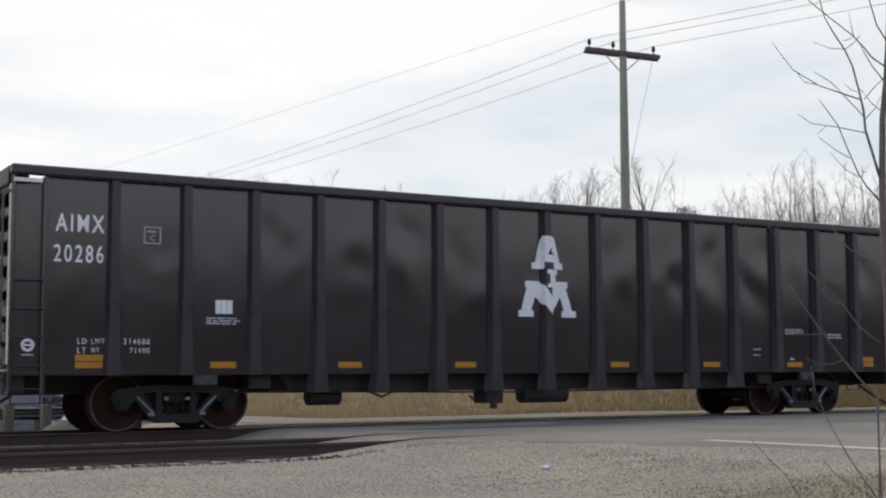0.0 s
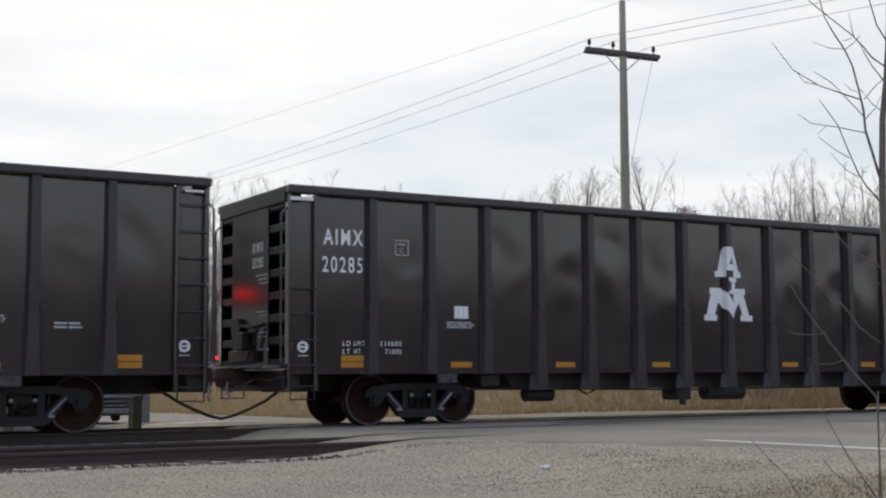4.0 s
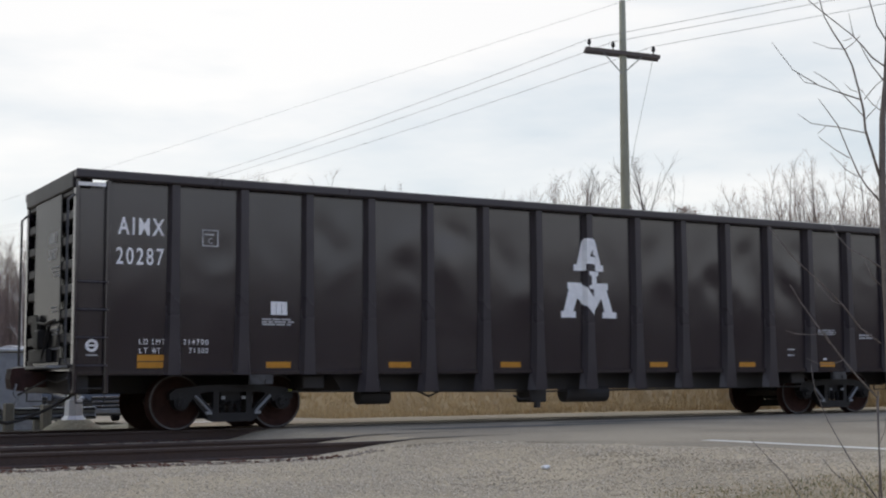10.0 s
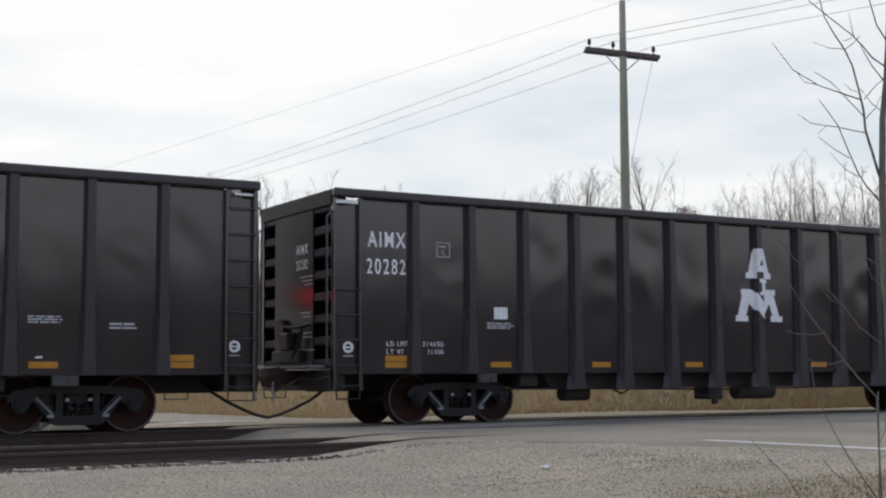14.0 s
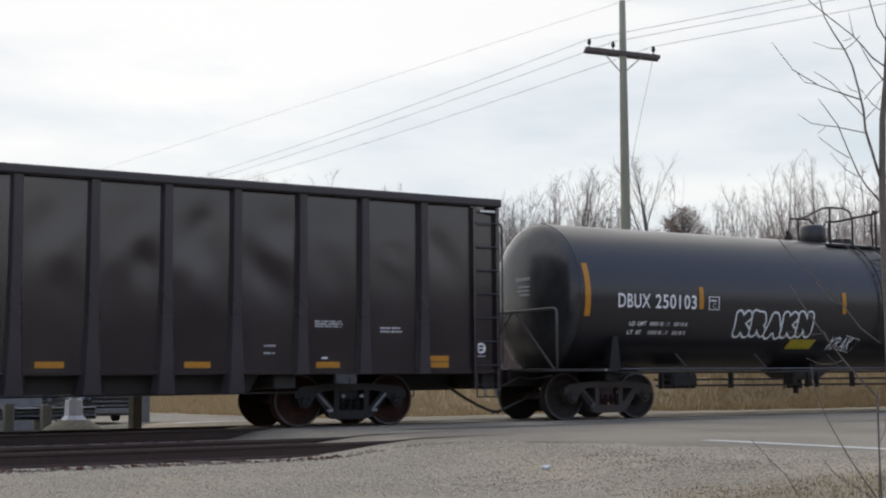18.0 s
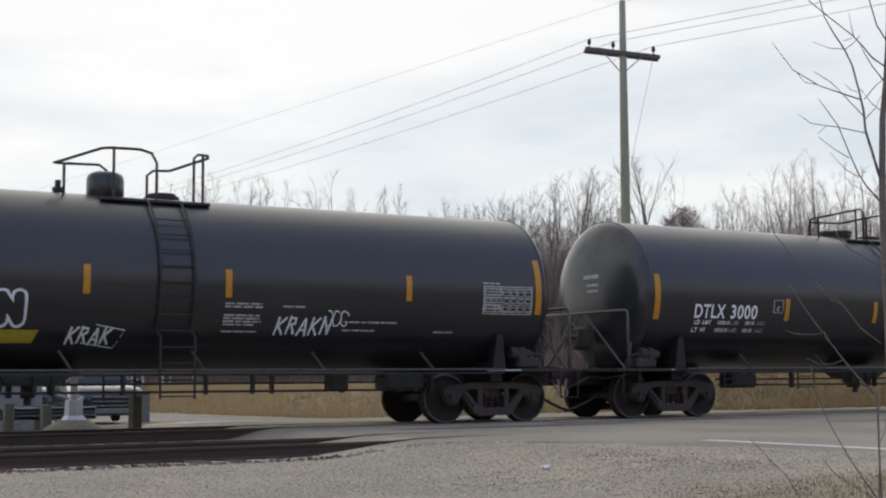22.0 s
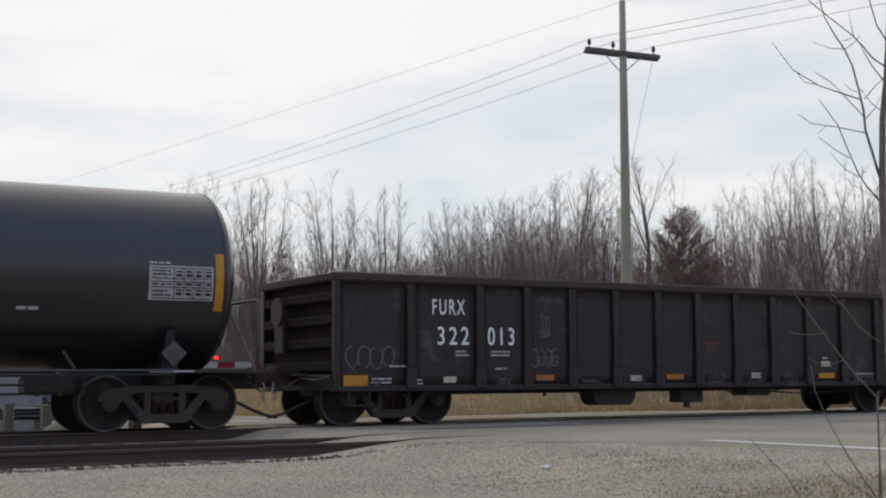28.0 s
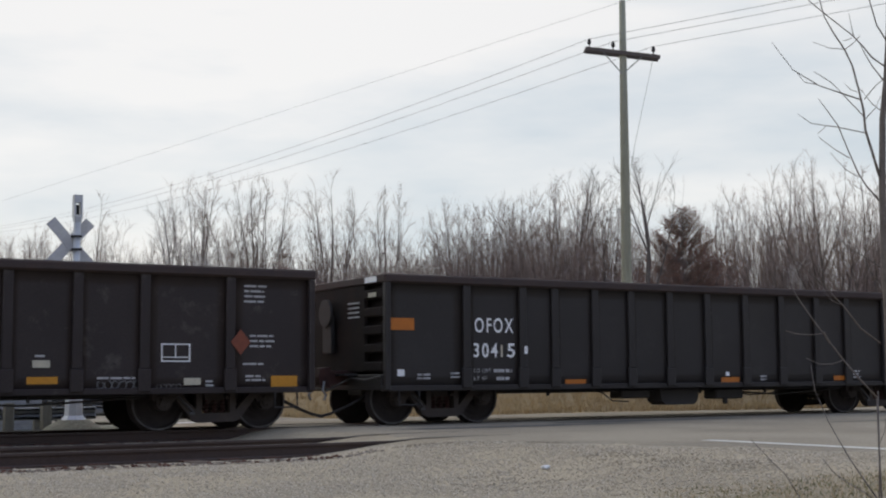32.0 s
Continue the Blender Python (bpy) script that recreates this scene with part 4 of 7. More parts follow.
            box(cyl, gx_ - 0.10, gx_ + 0.06, -1.20, -0.96, 1.08, 1.40, 0.03)
            part("brake_cylinder", cyl, M_TRUCK2, car, "grimy grey brake cylinder on the end platform")
            part("brake_lever", tube(bmesh.new(), [(gx_ + d * 0.45, -1.08, 1.52), (gx_ + d * 0.50, -1.08, 1.22), (gx_ + d * 0.40, -1.05, 1.0)], 0.025), M_STEEL, car)
        hx = x - d * 0.40
        if brake != d and brake != 2:
            coupler(car, x - d * 0.62, d, True)
            continue
        hw = bmesh.new()
        bx = d * (half_tank + 0.62)
        box(hw, bx - 0.15, bx + 0.15, BRAKE_Y - 0.24, BRAKE_Y + 0.24, 1.38, 1.86, 0.07)
        rod(hw, (bx, BRAKE_Y, 1.62), (bx + d * 0.36, BRAKE_Y, 1.66), 0.05, n=10)
        box(hw, bx - 0.05, bx + 0.05, BRAKE_Y - 0.30, BRAKE_Y - 0.22, 0.98, 1.45)
        part("hand_brake", hw, M_TRUCK2, car, "grimy hand brake gear housing")
        ring = bmesh.new()
        hoop = [(bx + d * 0.34, BRAKE_Y + 0.27 * math.cos(k * math.pi / 12), 1.66 + 0.27 * math.sin(k * math.pi / 12)) for k in range(25)]
        tube(ring, hoop, 0.018)
        for k in range(6):
            tube(ring, [(bx + d * 0.36, BRAKE_Y, 1.66), hoop[k * 4]], 0.012)
        part("brake_wheel", ring, M_PIPE, car, "spoked hand brake wheel")
        st = bmesh.new()
        tube(st, [(x - d * 0.55, -1.5, 0.94), (x - d * 0.55, -1.5, 0.45), (x - d * 0.95, -1.5, 0.45), (x - d * 0.95, -1.5, 0.94)], 0.016)
        part("step_stirrup", st, M_UNDER, car)
        coupler(car, x - d * 0.62, d, True)
    # side sill rails along the barrel and their brackets
    for s in (-1, 1):
        bm = bmesh.new()
        rod(bm, (-half_truck, s * 1.50, 0.975), (half_truck, s * 1.50, 0.975), 0.022, n=8)
        part("side_rail", bm, M_STEEL, car)
        wk = B(-half_truck, half_truck, min(s * 1.2, s * 1.5), max(s * 1.2, s * 1.5), 0.90, 0.925)
        part("running_board", wk, M_UNDER, car)
        for i in range(6):
            x = -half_truck + (i + 0.75) * 2 * half_truck / 6.5
            bm = bmesh.new()
            tube(bm, [(x + 0.10, s * 1.49, 0.97), (x - 0.05, s * 1.28, 1.28)], 0.025)
            part("rail_bracket", bm, M_TRUCK2, car)
    pp = bmesh.new()
    tube(pp, [(-half_truck + 1.3, -0.9, 0.76), (half_truck - 1.3, -0.9, 0.76)], 0.02)
    tube(pp, [(-half_truck + 1.3, -0.95, 0.64), (half_truck - 1.5, -0.95, 0.62)], 0.02)
    part("brake_pipe", pp, M_UNDER, car)
    hang = part("pipe_hanger", B(-0.022, 0.022, -1.0, -0.88, 0.58, 0.92), M_UNDER, car, at=pose(-half_truck + 1.45, 0, 0))
    for f in (0.13, 0.155, 0.24, 0.40, 0.42, 0.50, 0.60, 0.66, 0.685, 0.78, 0.86, 0.885, 0.91):
        share(hang, pose(-half_truck + f * 2 * half_truck, 0, 0))
    # bottom outlet: skid, valve body and nozzle
    sk = slab(bmesh.new(), [(-2.15, 0.95), (-1.80, 0.76), (-1.05, 0.76), (-0.70, 0.95)], -0.95, -0.30)
    part("outlet_skid", sk, M_UNDER, car)
    noz = bmesh.new()
    rod(noz, (-1.42, -0.62, 0.80), (-1.42, -0.62, 0.55), 0.11, n=10)
    rod(noz, (-1.42, -0.62, 0.56), (-1.42, -0.62, 0.44), 0.06, n=10)
    part("outlet_valve", noz, M_UNDER, car)
    part("skid_bracket", B(-1.78, -1.70, -0.80, -0.70, 0.56, 0.80), M_UNDER, car)
    part("skid_bracket", B(-1.15, -1.10, -0.80, -0.70, 0.60, 0.80), M_UNDER, car)
    part("sill_box", B(half_truck * 0.52, half_truck * 0.52 + 0.34, -1.1, -0.8, 0.62, 0.92, 0.02), M_UNDER, car)
    part("sill_box", B(-half_truck * 0.30, -half_truck * 0.30 + 0.16, -1.2, -0.9, 0.66, 0.92, 0.02), M_UNDER, car)
    for x0, w, z0, z1 in ((-half_truck + 1.7, 0.7, 0.58, 0.9), (half_truck - 2.2, 0.8, 0.60, 0.9)):
        part("brake_cylinder", B(x0, x0 + w, -1.0, -0.5, z0, z1, 0.06), M_UNDER, car)
    truck(car, -half_truck, False)
    truck(car, half_truck, False)
    return car


def tank_top(car, xp0, xp1, lad0, lad1, radius, cz, rails):
    """Crossover platform on the crown, ladders down the barrel, top handrails."""
    top = cz + radius
    pf = B(xp0, xp1, -0.75, 0.75, top - 0.16, top - 0.11, 0.008)
    part("crown_platform", pf, M_UNDER, car)
    for s in (-1, 1):
        ld = bmesh.new()
        for x in (lad0, lad1):
            pts = [(x, s * 0.7, top - 0.10)]
            for i in range(9):
                a = radians(32 + i * 11)
                pts.append((x, s * (radius + 0.07) * math.sin(a), cz + (radius + 0.07) * math.cos(a)))
            pts += [(x, s * 1.56, 1.5), (x, s * 1.56, 0.52)]
            tube(ld, pts, 0.020)
        part("ladder_rail", ld, M_UNDER, car)
        for i in range(12):
            z = 0.56 + i * 0.26
            y = 1.56 if z < cz else max(0.6, math.sqrt(max(0.1, (radius + 0.07) ** 2 - (z - cz) ** 2)))
            part("ladder_rung", rod(bmesh.new(), (lad0, s * y, z), (lad1, s * y, z), 0.012, n=6), M_UNDER, car)
    for pts in rails:
        part("crown_handrail", tube(bmesh.new(), pts, 0.024), M_TRUCK2, car)


R1, C1 = 1.50, 2.41
tank_a = tank_car(R1, C1, 7.86, 6.95, 9.14, True, 1)
tagged(tank_a, "glossy black tank car with domed housing and white graffiti")
tp = C1 + R1
tank_top(tank_a, -0.35, 1.52, 0.41, 0.98, R1, C1, [
    [(-0.84, -0.3, tp - 0.05), (-0.84, -0.3, 4.36), (-0.95, -0.45, 4.34), (-1.05, -0.55, 4.33), (-0.29, -0.55, 4.63), (-0.1, -0.55, 4.65), (0.35, -0.55, 4.66), (0.55, -0.55, 4.61), (0.64, -0.55, 4.45), (0.64, -0.55, tp - 0.15)],
    [(-1.05, -0.5, 4.34), (-0.80, 0.0, 4.42), (-0.18, 0.0, 4.44), (-0.04, 0.0, 4.34)],
    [(-0.09, -0.55, 4.65), (-0.09, -0.55, tp - 0.15)],
    [(0.81, 0.5, tp - 0.1), (0.81, 0.5, 4.40), (0.92, 0.5, 4.49), (1.22, 0.5, 4.51), (1.60, -0.4, 4.63), (1.55, -0.52, 4.65), (1.36, -0.55, 4.65), (1.29, -0.55, 4.58), (1.29, -0.55, tp - 0.15)],
    [(0.99, 0.5, 4.50), (0.99, 0.5, tp - 0.1)],
    [(1.47, -0.5, 4.64), (1.47, -0.5, tp - 0.15)]])
mw = bmesh.new()
rod(mw, (0.95, 0.1, tp - 0.12), (0.95, 0.1, tp + 0.06), 0.30, n=18)
rod(mw, (0.95, 0.1, tp + 0.06), (0.95, 0.1, tp + 0.11), 0.24, n=14)
part("manway", mw, M_UNDER, tank_a)
hd = lathe(bmesh.new(), [(3.62, 0.31), (4.20, 0.31), (4.27, 0.28), (4.31, 0.20), (4.32, 0.03)], 24)
bmesh.ops.rotate(hd, verts=hd.verts[:], cent=(0, 0, 0), matrix=Matrix.Rotation(math.pi / 2, 3, "X"))
part("valve_housing", hd, M_TANK, tank_a, "black domed valve housing", smooth=True, at=pose(-0.07, 0, 0))
vv = bmesh.new()
rod(vv, (-0.86, 0, tp - 0.05), (-0.86, 0, tp + 0.10), 0.09, n=10)
rod(vv, (-0.86, 0, tp + 0.10), (-0.86, 0, tp + 0.22), 0.05, n=8)
part("relief_valve", vv, M_UNDER, tank_a)
for x, z0, z1, w in ((-7.72, 1.99, 3.02, 0.13), (-4.86, 2.18, 2.63, 0.11), (-0.76, 2.16, 2.62, 0.11), (1.57, 2.16, 2.62, 0.11), (4.95, 2.18, 2.63, 0.11), (7.72, 1.99, 3.02, 0.13)):
    strip_part("reflector", x - w / 2, x + w / 2, z0, z1, M_ORANGE, tank_a, R1, C1, "upright amber reflective strip")
tank_letters("DBUX", -6.99, 2.18, 0.27, tank_a, R1, C1, 0.80, 0.011)
tank_letters("250103", -6.06, 2.18, 0.27, tank_a, R1, C1, 1.06, 0.011)
for x, z, words in ((-6.66, 1.83, "LD LMT"), (-6.66, 1.66, "LT WT")):
    tank_letters(words, x, z, 0.08, tank_a, R1, C1, 0.42 if words == "LD LMT" else 0.34, 0.006, M_WHITE)
    tank_bars(x + 0.52, z, 0.36, 1, tank_a, R1, C1, M_DIMWHITE, 0.075, 0.1, 2)
    tank_letters("LB", x + 0.90, z, 0.08, tank_a, R1, C1, 0.12, 0.0, M_DIMWHITE)
    tank_bars(x + 1.14, z, 0.40, 1, tank_a, R1, C1, M_DIMWHITE, 0.075, 0.1, 9)
for a in ((-4.66, -4.38, 2.17, 2.185), (-4.66, -4.38, 2.425, 2.44), (-4.66, -4.645, 2.17, 2.44), (-4.395, -4.38, 2.17, 2.44)):
    strip_part("plate_frame", a[0], a[1], a[2], a[3], M_WHITE, tank_a, R1, C1, "thin white square outline", 2)
tank_letters("C", -4.56, 2.21, 0.09, tank_a, R1, C1, 0.08)
tank_bars(-4.62, 2.34, 0.2, 1, tank_a, R1, C1, M_WHITE, 0.03)
tag_word("KRAKN", -3.82, 1.73, 2.22, 0.34, tank_a, R1, C1, 0.125, 0.0, 0.042)
tag_word("KRAK", -1.0, 1.40, 0.72, 0.24, tank_a, R1, C1, 0.018, 0.25)
for z0, z1, x0, x1 in ((1.70, 1.62, -0.55, -0.08), (1.62, 1.34, -0.08, -0.22), (1.34, 1.42, -0.22, -0.75)):
    on_tank(part("graffiti", slab(bmesh.new(), [(x0, z0), (x1, z1), (x1, z1 - 0.018), (x0, z0 - 0.018)], -1.506, -1.5), M_SPRAY, tank_a), R1, C1, 0.008)
tag_word("KRAKN", 2.45, 1.58, 1.05, 0.27, tank_a, R1, C1, 0.019, 0.2)
scrawl("graffiti", 3.35, 1.70, 0.45, 0.30, tank_a, M_SPRAY, R1, C1, seed=12, loops=3, thick=0.012)
strip_part("yellow_panel", -2.24, -1.50, 1.40, 1.60, M_YELLOW, tank_a, R1, C1, "yellow painted stencil panel", 3, 0.08)
tank_bars(1.52, 2.05, 0.75, 2, tank_a, R1, C1, M_DIMWHITE, 0.03, 0.05, 11)
tank_bars(1.52, 1.86, 0.75, 4, tank_a, R1, C1, M_DIMWHITE, 0.03, 0.05, 12)
tank_bars(1.52, 1.60, 0.75, 1, tank_a, R1, C1, M_DIMWHITE, 0.025, 0.05, 13)
tank_bars(2.55, 2.02, 0.55, 1, tank_a, R1, C1, M_DIMWHITE, 0.03, 0.05, 14)
tank_bars(3.72, 1.78, 1.05, 1, tank_a, R1, C1, M_DIMWHITE, 0.03, 0.05, 15)
tank_bars(3.72, 1.64, 0.75, 1, tank_a, R1, C1, M_DIMWHITE, 0.03, 0.05, 16)
tank_bars(5.55, 1.63, 0.45, 1, tank_a, R1, C1, M_DIMWHITE, 0.03, 0.05, 17)


def head_stencil(car, radius, cz, half, rows):
    """Lines of small writing laid on the dome of the near-facing head."""
    for w, z, h in rows:
        bm = bmesh.new()
        cols = []
        for i in range(7):
            y = -0.30 + w * i / 6
            row = []
            for zz in (z, z + h):
                q = min(0.98, ((y * y + (zz - cz) ** 2) / radius ** 2))
                row.append(bm.verts.new((-half - HEAD * math.sqrt(1 - q) - 0.006, y, zz)))
            cols.append(row)
        for a, b in zip(cols, cols[1:]):
            bm.faces.new((a[0], b[0], b[1], a[1]))
        part("end_stencil", bm, M_DIMWHITE, car, "small white writing on the tank head")


def data_table(car, x0, x1, z0, z1, r, c):
    """A stencilled table: pale ground with dark rules and lines of unreadable writing."""
    strip_part("table_ground", x0, x1, z0, z1, M_DIMWHITE, car, r, c, "pale stencilled data table", 6)
    ink = r + 0.006
    h = z1 - z0
    for f in (0.04, 0.36, 0.52, 0.62, 0.92):
        strip_part("table_rule", x0 + 0.03, x1 - 0.03, z0 + h * f, z0 + h * f + 0.016, M_UNDER, car, ink, c, "", 1)
    for k in range(4):
        strip_part("table_rule", x0 + 0.40 + k * 0.165, x0 + 0.413 + k * 0.165, z0 + 0.02, z1 - 0.05, M_UNDER, car, ink, c, "", 4)
    for k, f in enumerate((0.12, 0.24, 0.44, 0.72, 0.82)):
        for ob in bars("writing_bar", x0 + 0.05, z0 + h * f, 0.32, 1, car, M_UNDER, -1.5, 0.026, 0.05, 20 + k):
            on_tank(ob, r, c, 0.018)
    for k in range(4):
        xx = x0 + 0.44 + k * 0.165
        for f, hh in ((0.14, 0.05), (0.27, 0.03), (0.43, 0.04), (0.68, 0.05), (0.81, 0.03)):
            if xx + 0.10 < x1:
                strip_part("writing_bar", xx, xx + 0.10, z0 + h * f, z0 + h * f + hh, M_UNDER, car, ink, c, "", 1)
    tank_bars(x0, z1 + 0.03, 0.4, 1, car, r, c, M_DIMWHITE, 0.03, 0.05, 30)


data_table(tank_a, 6.50, 7.58, 1.98, 2.50, R1, C1)
head_stencil(tank_a, R1, C1, 7.86, ((0.50, 2.74, 0.07), (0.40, 2.60, 0.04), (0.42, 2.52, 0.04), (0.33, 2.44, 0.04)))

R2, C2 = 1.53, 2.51
tank_b = tank_car(R2, C2, 8.02, 7.15, 9.31, True, -1)
tagged(tank_b, "plain black tank car with white lettering and amber strips")
tp = C2 + R2
tank_top(tank_b, -1.56, 0.52, -0.98, -0.43, R2, C2, [
    [(-2.32, -0.55, tp - 0.1), (-2.32, -0.55, 4.40), (-0.95, -0.55, 4.68), (-0.86, -0.55, 4.60), (-0.86, -0.55, tp - 0.15)],
    [(-2.36, -0.5, 4.41), (-2.10, -0.1, 4.42), (-2.02, 0.0, 4.34), (-2.02, 0.0, tp - 0.05)],
    [(-1.10, -0.55, 4.66), (-1.10, -0.55, tp - 0.12)],
    [(-1.52, 0.5, tp - 0.05), (-1.52, 0.5, 4.36), (-1.44, 0.5, 4.45), (-0.6, 0.4, 4.46), (0.46, -0.3, 4.70), (0.50, -0.55, 4.68), (-0.22, -0.6, 4.66), (-0.30, -0.6, 4.58), (-0.30, -0.6, tp - 0.15)],
    [(0.46, -0.45, 4.68), (0.46, -0.45, tp - 0.15)],
    [(-0.70, -0.5, 4.46), (-0.70, -0.5, tp - 0.12)]])
ml = bmesh.new()
rod(ml, (-1.20, 0, tp - 0.1), (-1.20, 0, tp + 0.10), 0.34, n=20)
rod(ml, (-1.20, 0, tp + 0.10), (-1.20, 0, tp + 0.14), 0.38, n=20)
part("manway", ml, M_UNDER, tank_b)
vc = bmesh.new()
rod(vc, (0.0, 0.1, tp - 0.1), (0.0, 0.1, tp + 0.08), 0.26, n=16)
part("valve_cover", vc, M_UNDER, tank_b)
part("vent_box", B(0.30, 0.48, -0.7, -0.5, tp - 0.11, tp + 0.08, 0.02), M_UNDER, tank_b)
for x, z0, z1, w in ((-7.88, 1.96, 2.86, 0.14), (-4.34, 1.98, 2.44, 0.12), (-1.66, 1.98, 2.44, 0.12), (0.39, 1.98, 2.44, 0.12), (4.15, 2.0, 2.46, 0.12), (7.90, 1.93, 2.86, 0.14)):
    strip_part("reflector", x - w / 2, x + w / 2, z0, z1, M_ORANGE, tank_b, R2, C2, "upright amber reflective strip")
tank_letters("DTLX", -6.90, 2.01, 0.27, tank_b, R2, C2, 0.82, 0.014)
tank_letters("3000", -5.93, 2.01, 0.27, tank_b, R2, C2, 0.73, 0.014)
for x, z, words in ((-6.86, 1.88, "LD LMT"), (-6.88, 1.73, "LT WT")):
    tank_letters(words, x, z, 0.08, tank_b, R2, C2, 0.44 if words == "LD LMT" else 0.36, 0.006, M_WHITE)
    tank_bars(x + 0.62, z, 0.36, 1, tank_b, R2, C2, M_DIMWHITE, 0.075, 0.1, 2)
    tank_letters("LBS", x + 1.0, z, 0.08, tank_b, R2, C2, 0.20, 0.0, M_DIMWHITE)
    tank_bars(x + 1.38, z, 0.30, 1, tank_b, R2, C2, M_DIMWHITE, 0.075, 0.1, 9)
    tank_letters("KGS", x + 1.72, z, 0.08, tank_b, R2, C2, 0.22, 0.0, M_DIMWHITE)
for a in ((-4.74, -4.46, 2.14, 2.155), (-4.74, -4.46, 2.395, 2.41), (-4.74, -4.725, 2.14, 2.41), (-4.475, -4.46, 2.14, 2.41)):
    strip_part("plate_frame", a[0], a[1], a[2], a[3], M_DIMWHITE, tank_b, R2, C2, "thin white square outline", 2)
tank_letters("C", -4.65, 2.18, 0.09, tank_b, R2, C2, 0.08)
for x, z, w in ((1.33, 1.88, 0.6), (3.18, 1.87, 0.55), (4.70, 1.90, 0.4)):
    tank_bars(x, z, w, 1, tank_b, R2, C2, M_DIMWHITE, 0.05, 0.05, int(x * 10))
strip_part("white_label", 0.12, 0.45, 1.46, 1.58, M_DIMWHITE, tank_b, R2, C2, "smudged pale label", 2)
data_table(tank_b, 6.72, 7.79, 2.09, 2.64, R2, C2)
part("placard_holder", slab(bmesh.new(), [(7.17, 1.03), (7.39, 1.25), (7.17, 1.45), (6.96, 1.25)], -1.44, -1.425), M_STEEL, tank_b, "grey diamond placard holder")
head_stencil(tank_b, R2, C2, 8.02, ((0.50, 2.84, 0.08), (0.40, 2.68, 0.05), (0.36, 2.56, 0.05)))


# ---------------------------------------------------------------- low old gondolas
def low_gondola(length, ribs, trucks, heavy_end, label, paint):
    car = thing("gondola_car", label, "railcar", "train cars")
    top, low = 2.63, 0.64
    xs = [0.0] + ribs + [length]
    flip = Matrix.Rotation(math.pi, 4, "Z")
    for s in (-1, 1):
        for i, (a, b) in enumerate(zip(xs, xs[1:])):
            rng = random.Random(i * 7 + (s > 0))
            dish = rng.uniform(-0.004, 0.020)
            bm = bmesh.new()
            nx, nz = 6, 8
            g = [[bm.verts.new((a + (b - a) * u / nx, s * (1.50 - dish * math.sin(math.pi * u / nx) * math.sin(math.pi * w / nz)), low + (top - 0.1 - low) * w / nz)) for u in range(nx + 1)] for w in range(nz + 1)]
            for w in range(nz):
                for u in range(nx):
                    q = (g[w][u], g[w][u + 1], g[w + 1][u + 1], g[w + 1][u])
                    bm.faces.new(q if s < 0 else q[::-1])
            ret = bmesh.ops.solidify(bm, geom=bm.faces[:], thickness=0.02)
            part("side_panel", bm, paint, car, smooth=True)
        ref = None
        for x in ribs:
            if ref is None:
                bm = bmesh.new()
                for z0, z1, w, d in ((low, 1.0, 0.105, 0.075), (1.0, top - 0.1, 0.08, 0.065)):
                    box(bm, -w, w, min(s * 1.50, s * (1.50 + d)), max(s * 1.50, s * (1.50 + d)), z0, z1, 0.012)
                ref = part("side_rib", bm, paint, car, at=pose(x, 0, 0))
            else:
                share(ref, pose(x, 0, 0))
        part("top_chord", B(-0.02, length + 0.02, min(s * 1.46, s * 1.62), max(s * 1.46, s * 1.62), top - 0.14, top + 0.02, 0.03), M_GONDRIM, car, "rust-brown top chord")
        part("side_sill", B(0.0, length, min(s * 1.42, s * 1.535), max(s * 1.42, s * 1.535), low - 0.04, low + 0.06, 0.01), paint, car)
        for x in (0.0, length - 0.11):
            part("corner_post", B(x, x + 0.11, min(s * 1.48, s * 1.60), max(s * 1.48, s * 1.60), low - 0.02, top - 0.1, 0.015), paint, car)
    for x, d in ((0.0, -1), (length, 1)):
        part("end_sheet", B(min(x - d * 0.20, x - d * 0.16), max(x - d * 0.20, x - d * 0.16), -1.48, 1.48, 0.7, top - 0.05), M_GONDEND, car)
        part("end_chord", B(min(x - d * 0.2, x + d * 0.02), max(x - d * 0.2, x + d * 0.02), -1.5, 1.5, top - 0.13, top + 0.01, 0.02), M_GONDRIM, car)
        for k in range(4 if heavy_end else 5):
            z = 0.95 + k * (0.40 if heavy_end else 0.32)
            part("end_channel", B(min(x - d * 0.16, x - d * 0.0), max(x - d * 0.16, x - d * 0.0), -1.46, 1.46 if heavy_end else -0.75, z, z + 0.17, 0.025), M_GONDEND, car)
        if not heavy_end:
            part("end_plate", B(min(x - d * 0.10, x - d * 0.02), max(x - d * 0.10, x - d * 0.02), -0.75, 1.40, 0.95, top - 0.13), M_GONDEND, car)
            for k in range(4):
                part("stencil_bar", B(min(x - d * 0.02, x - d * 0.014), max(x - d * 0.02, x - d * 0.014), -0.55, -0.10, 1.92 + k * 0.085, 1.95 + k * 0.085), M_DIMWHITE, car)
        part("end_sill", B(min(x - d * 0.25, x), max(x - d * 0.25, x), -1.42, 1.42, 0.62, 0.90, 0.02), M_UNDER, car)
        part("end_platform", B(min(x, x + d * 0.25), max(x, x + d * 0.25), -0.5, 1.2, 0.88, 0.92), M_STEEL, car)
        bw = bmesh.new()
        bmesh.ops.create_cone(bw, cap_ends=True, segments=18, radius1=0.26, radius2=0.26, depth=0.05, matrix=Matrix.Translation((x + d * 0.10, -0.75 if d > 0 else 0.6, 2.05)) @ Euler((0, radians(90), 0)).to_matrix().to_4x4())
        box(bw, min(x, x + d * 0.08), max(x, x + d * 0.08), -0.95 if d > 0 else 0.4, -0.55 if d > 0 else 0.8, 1.3, 2.0, 0.02)
        part("brake_wheel", bw, M_UNDER, car)
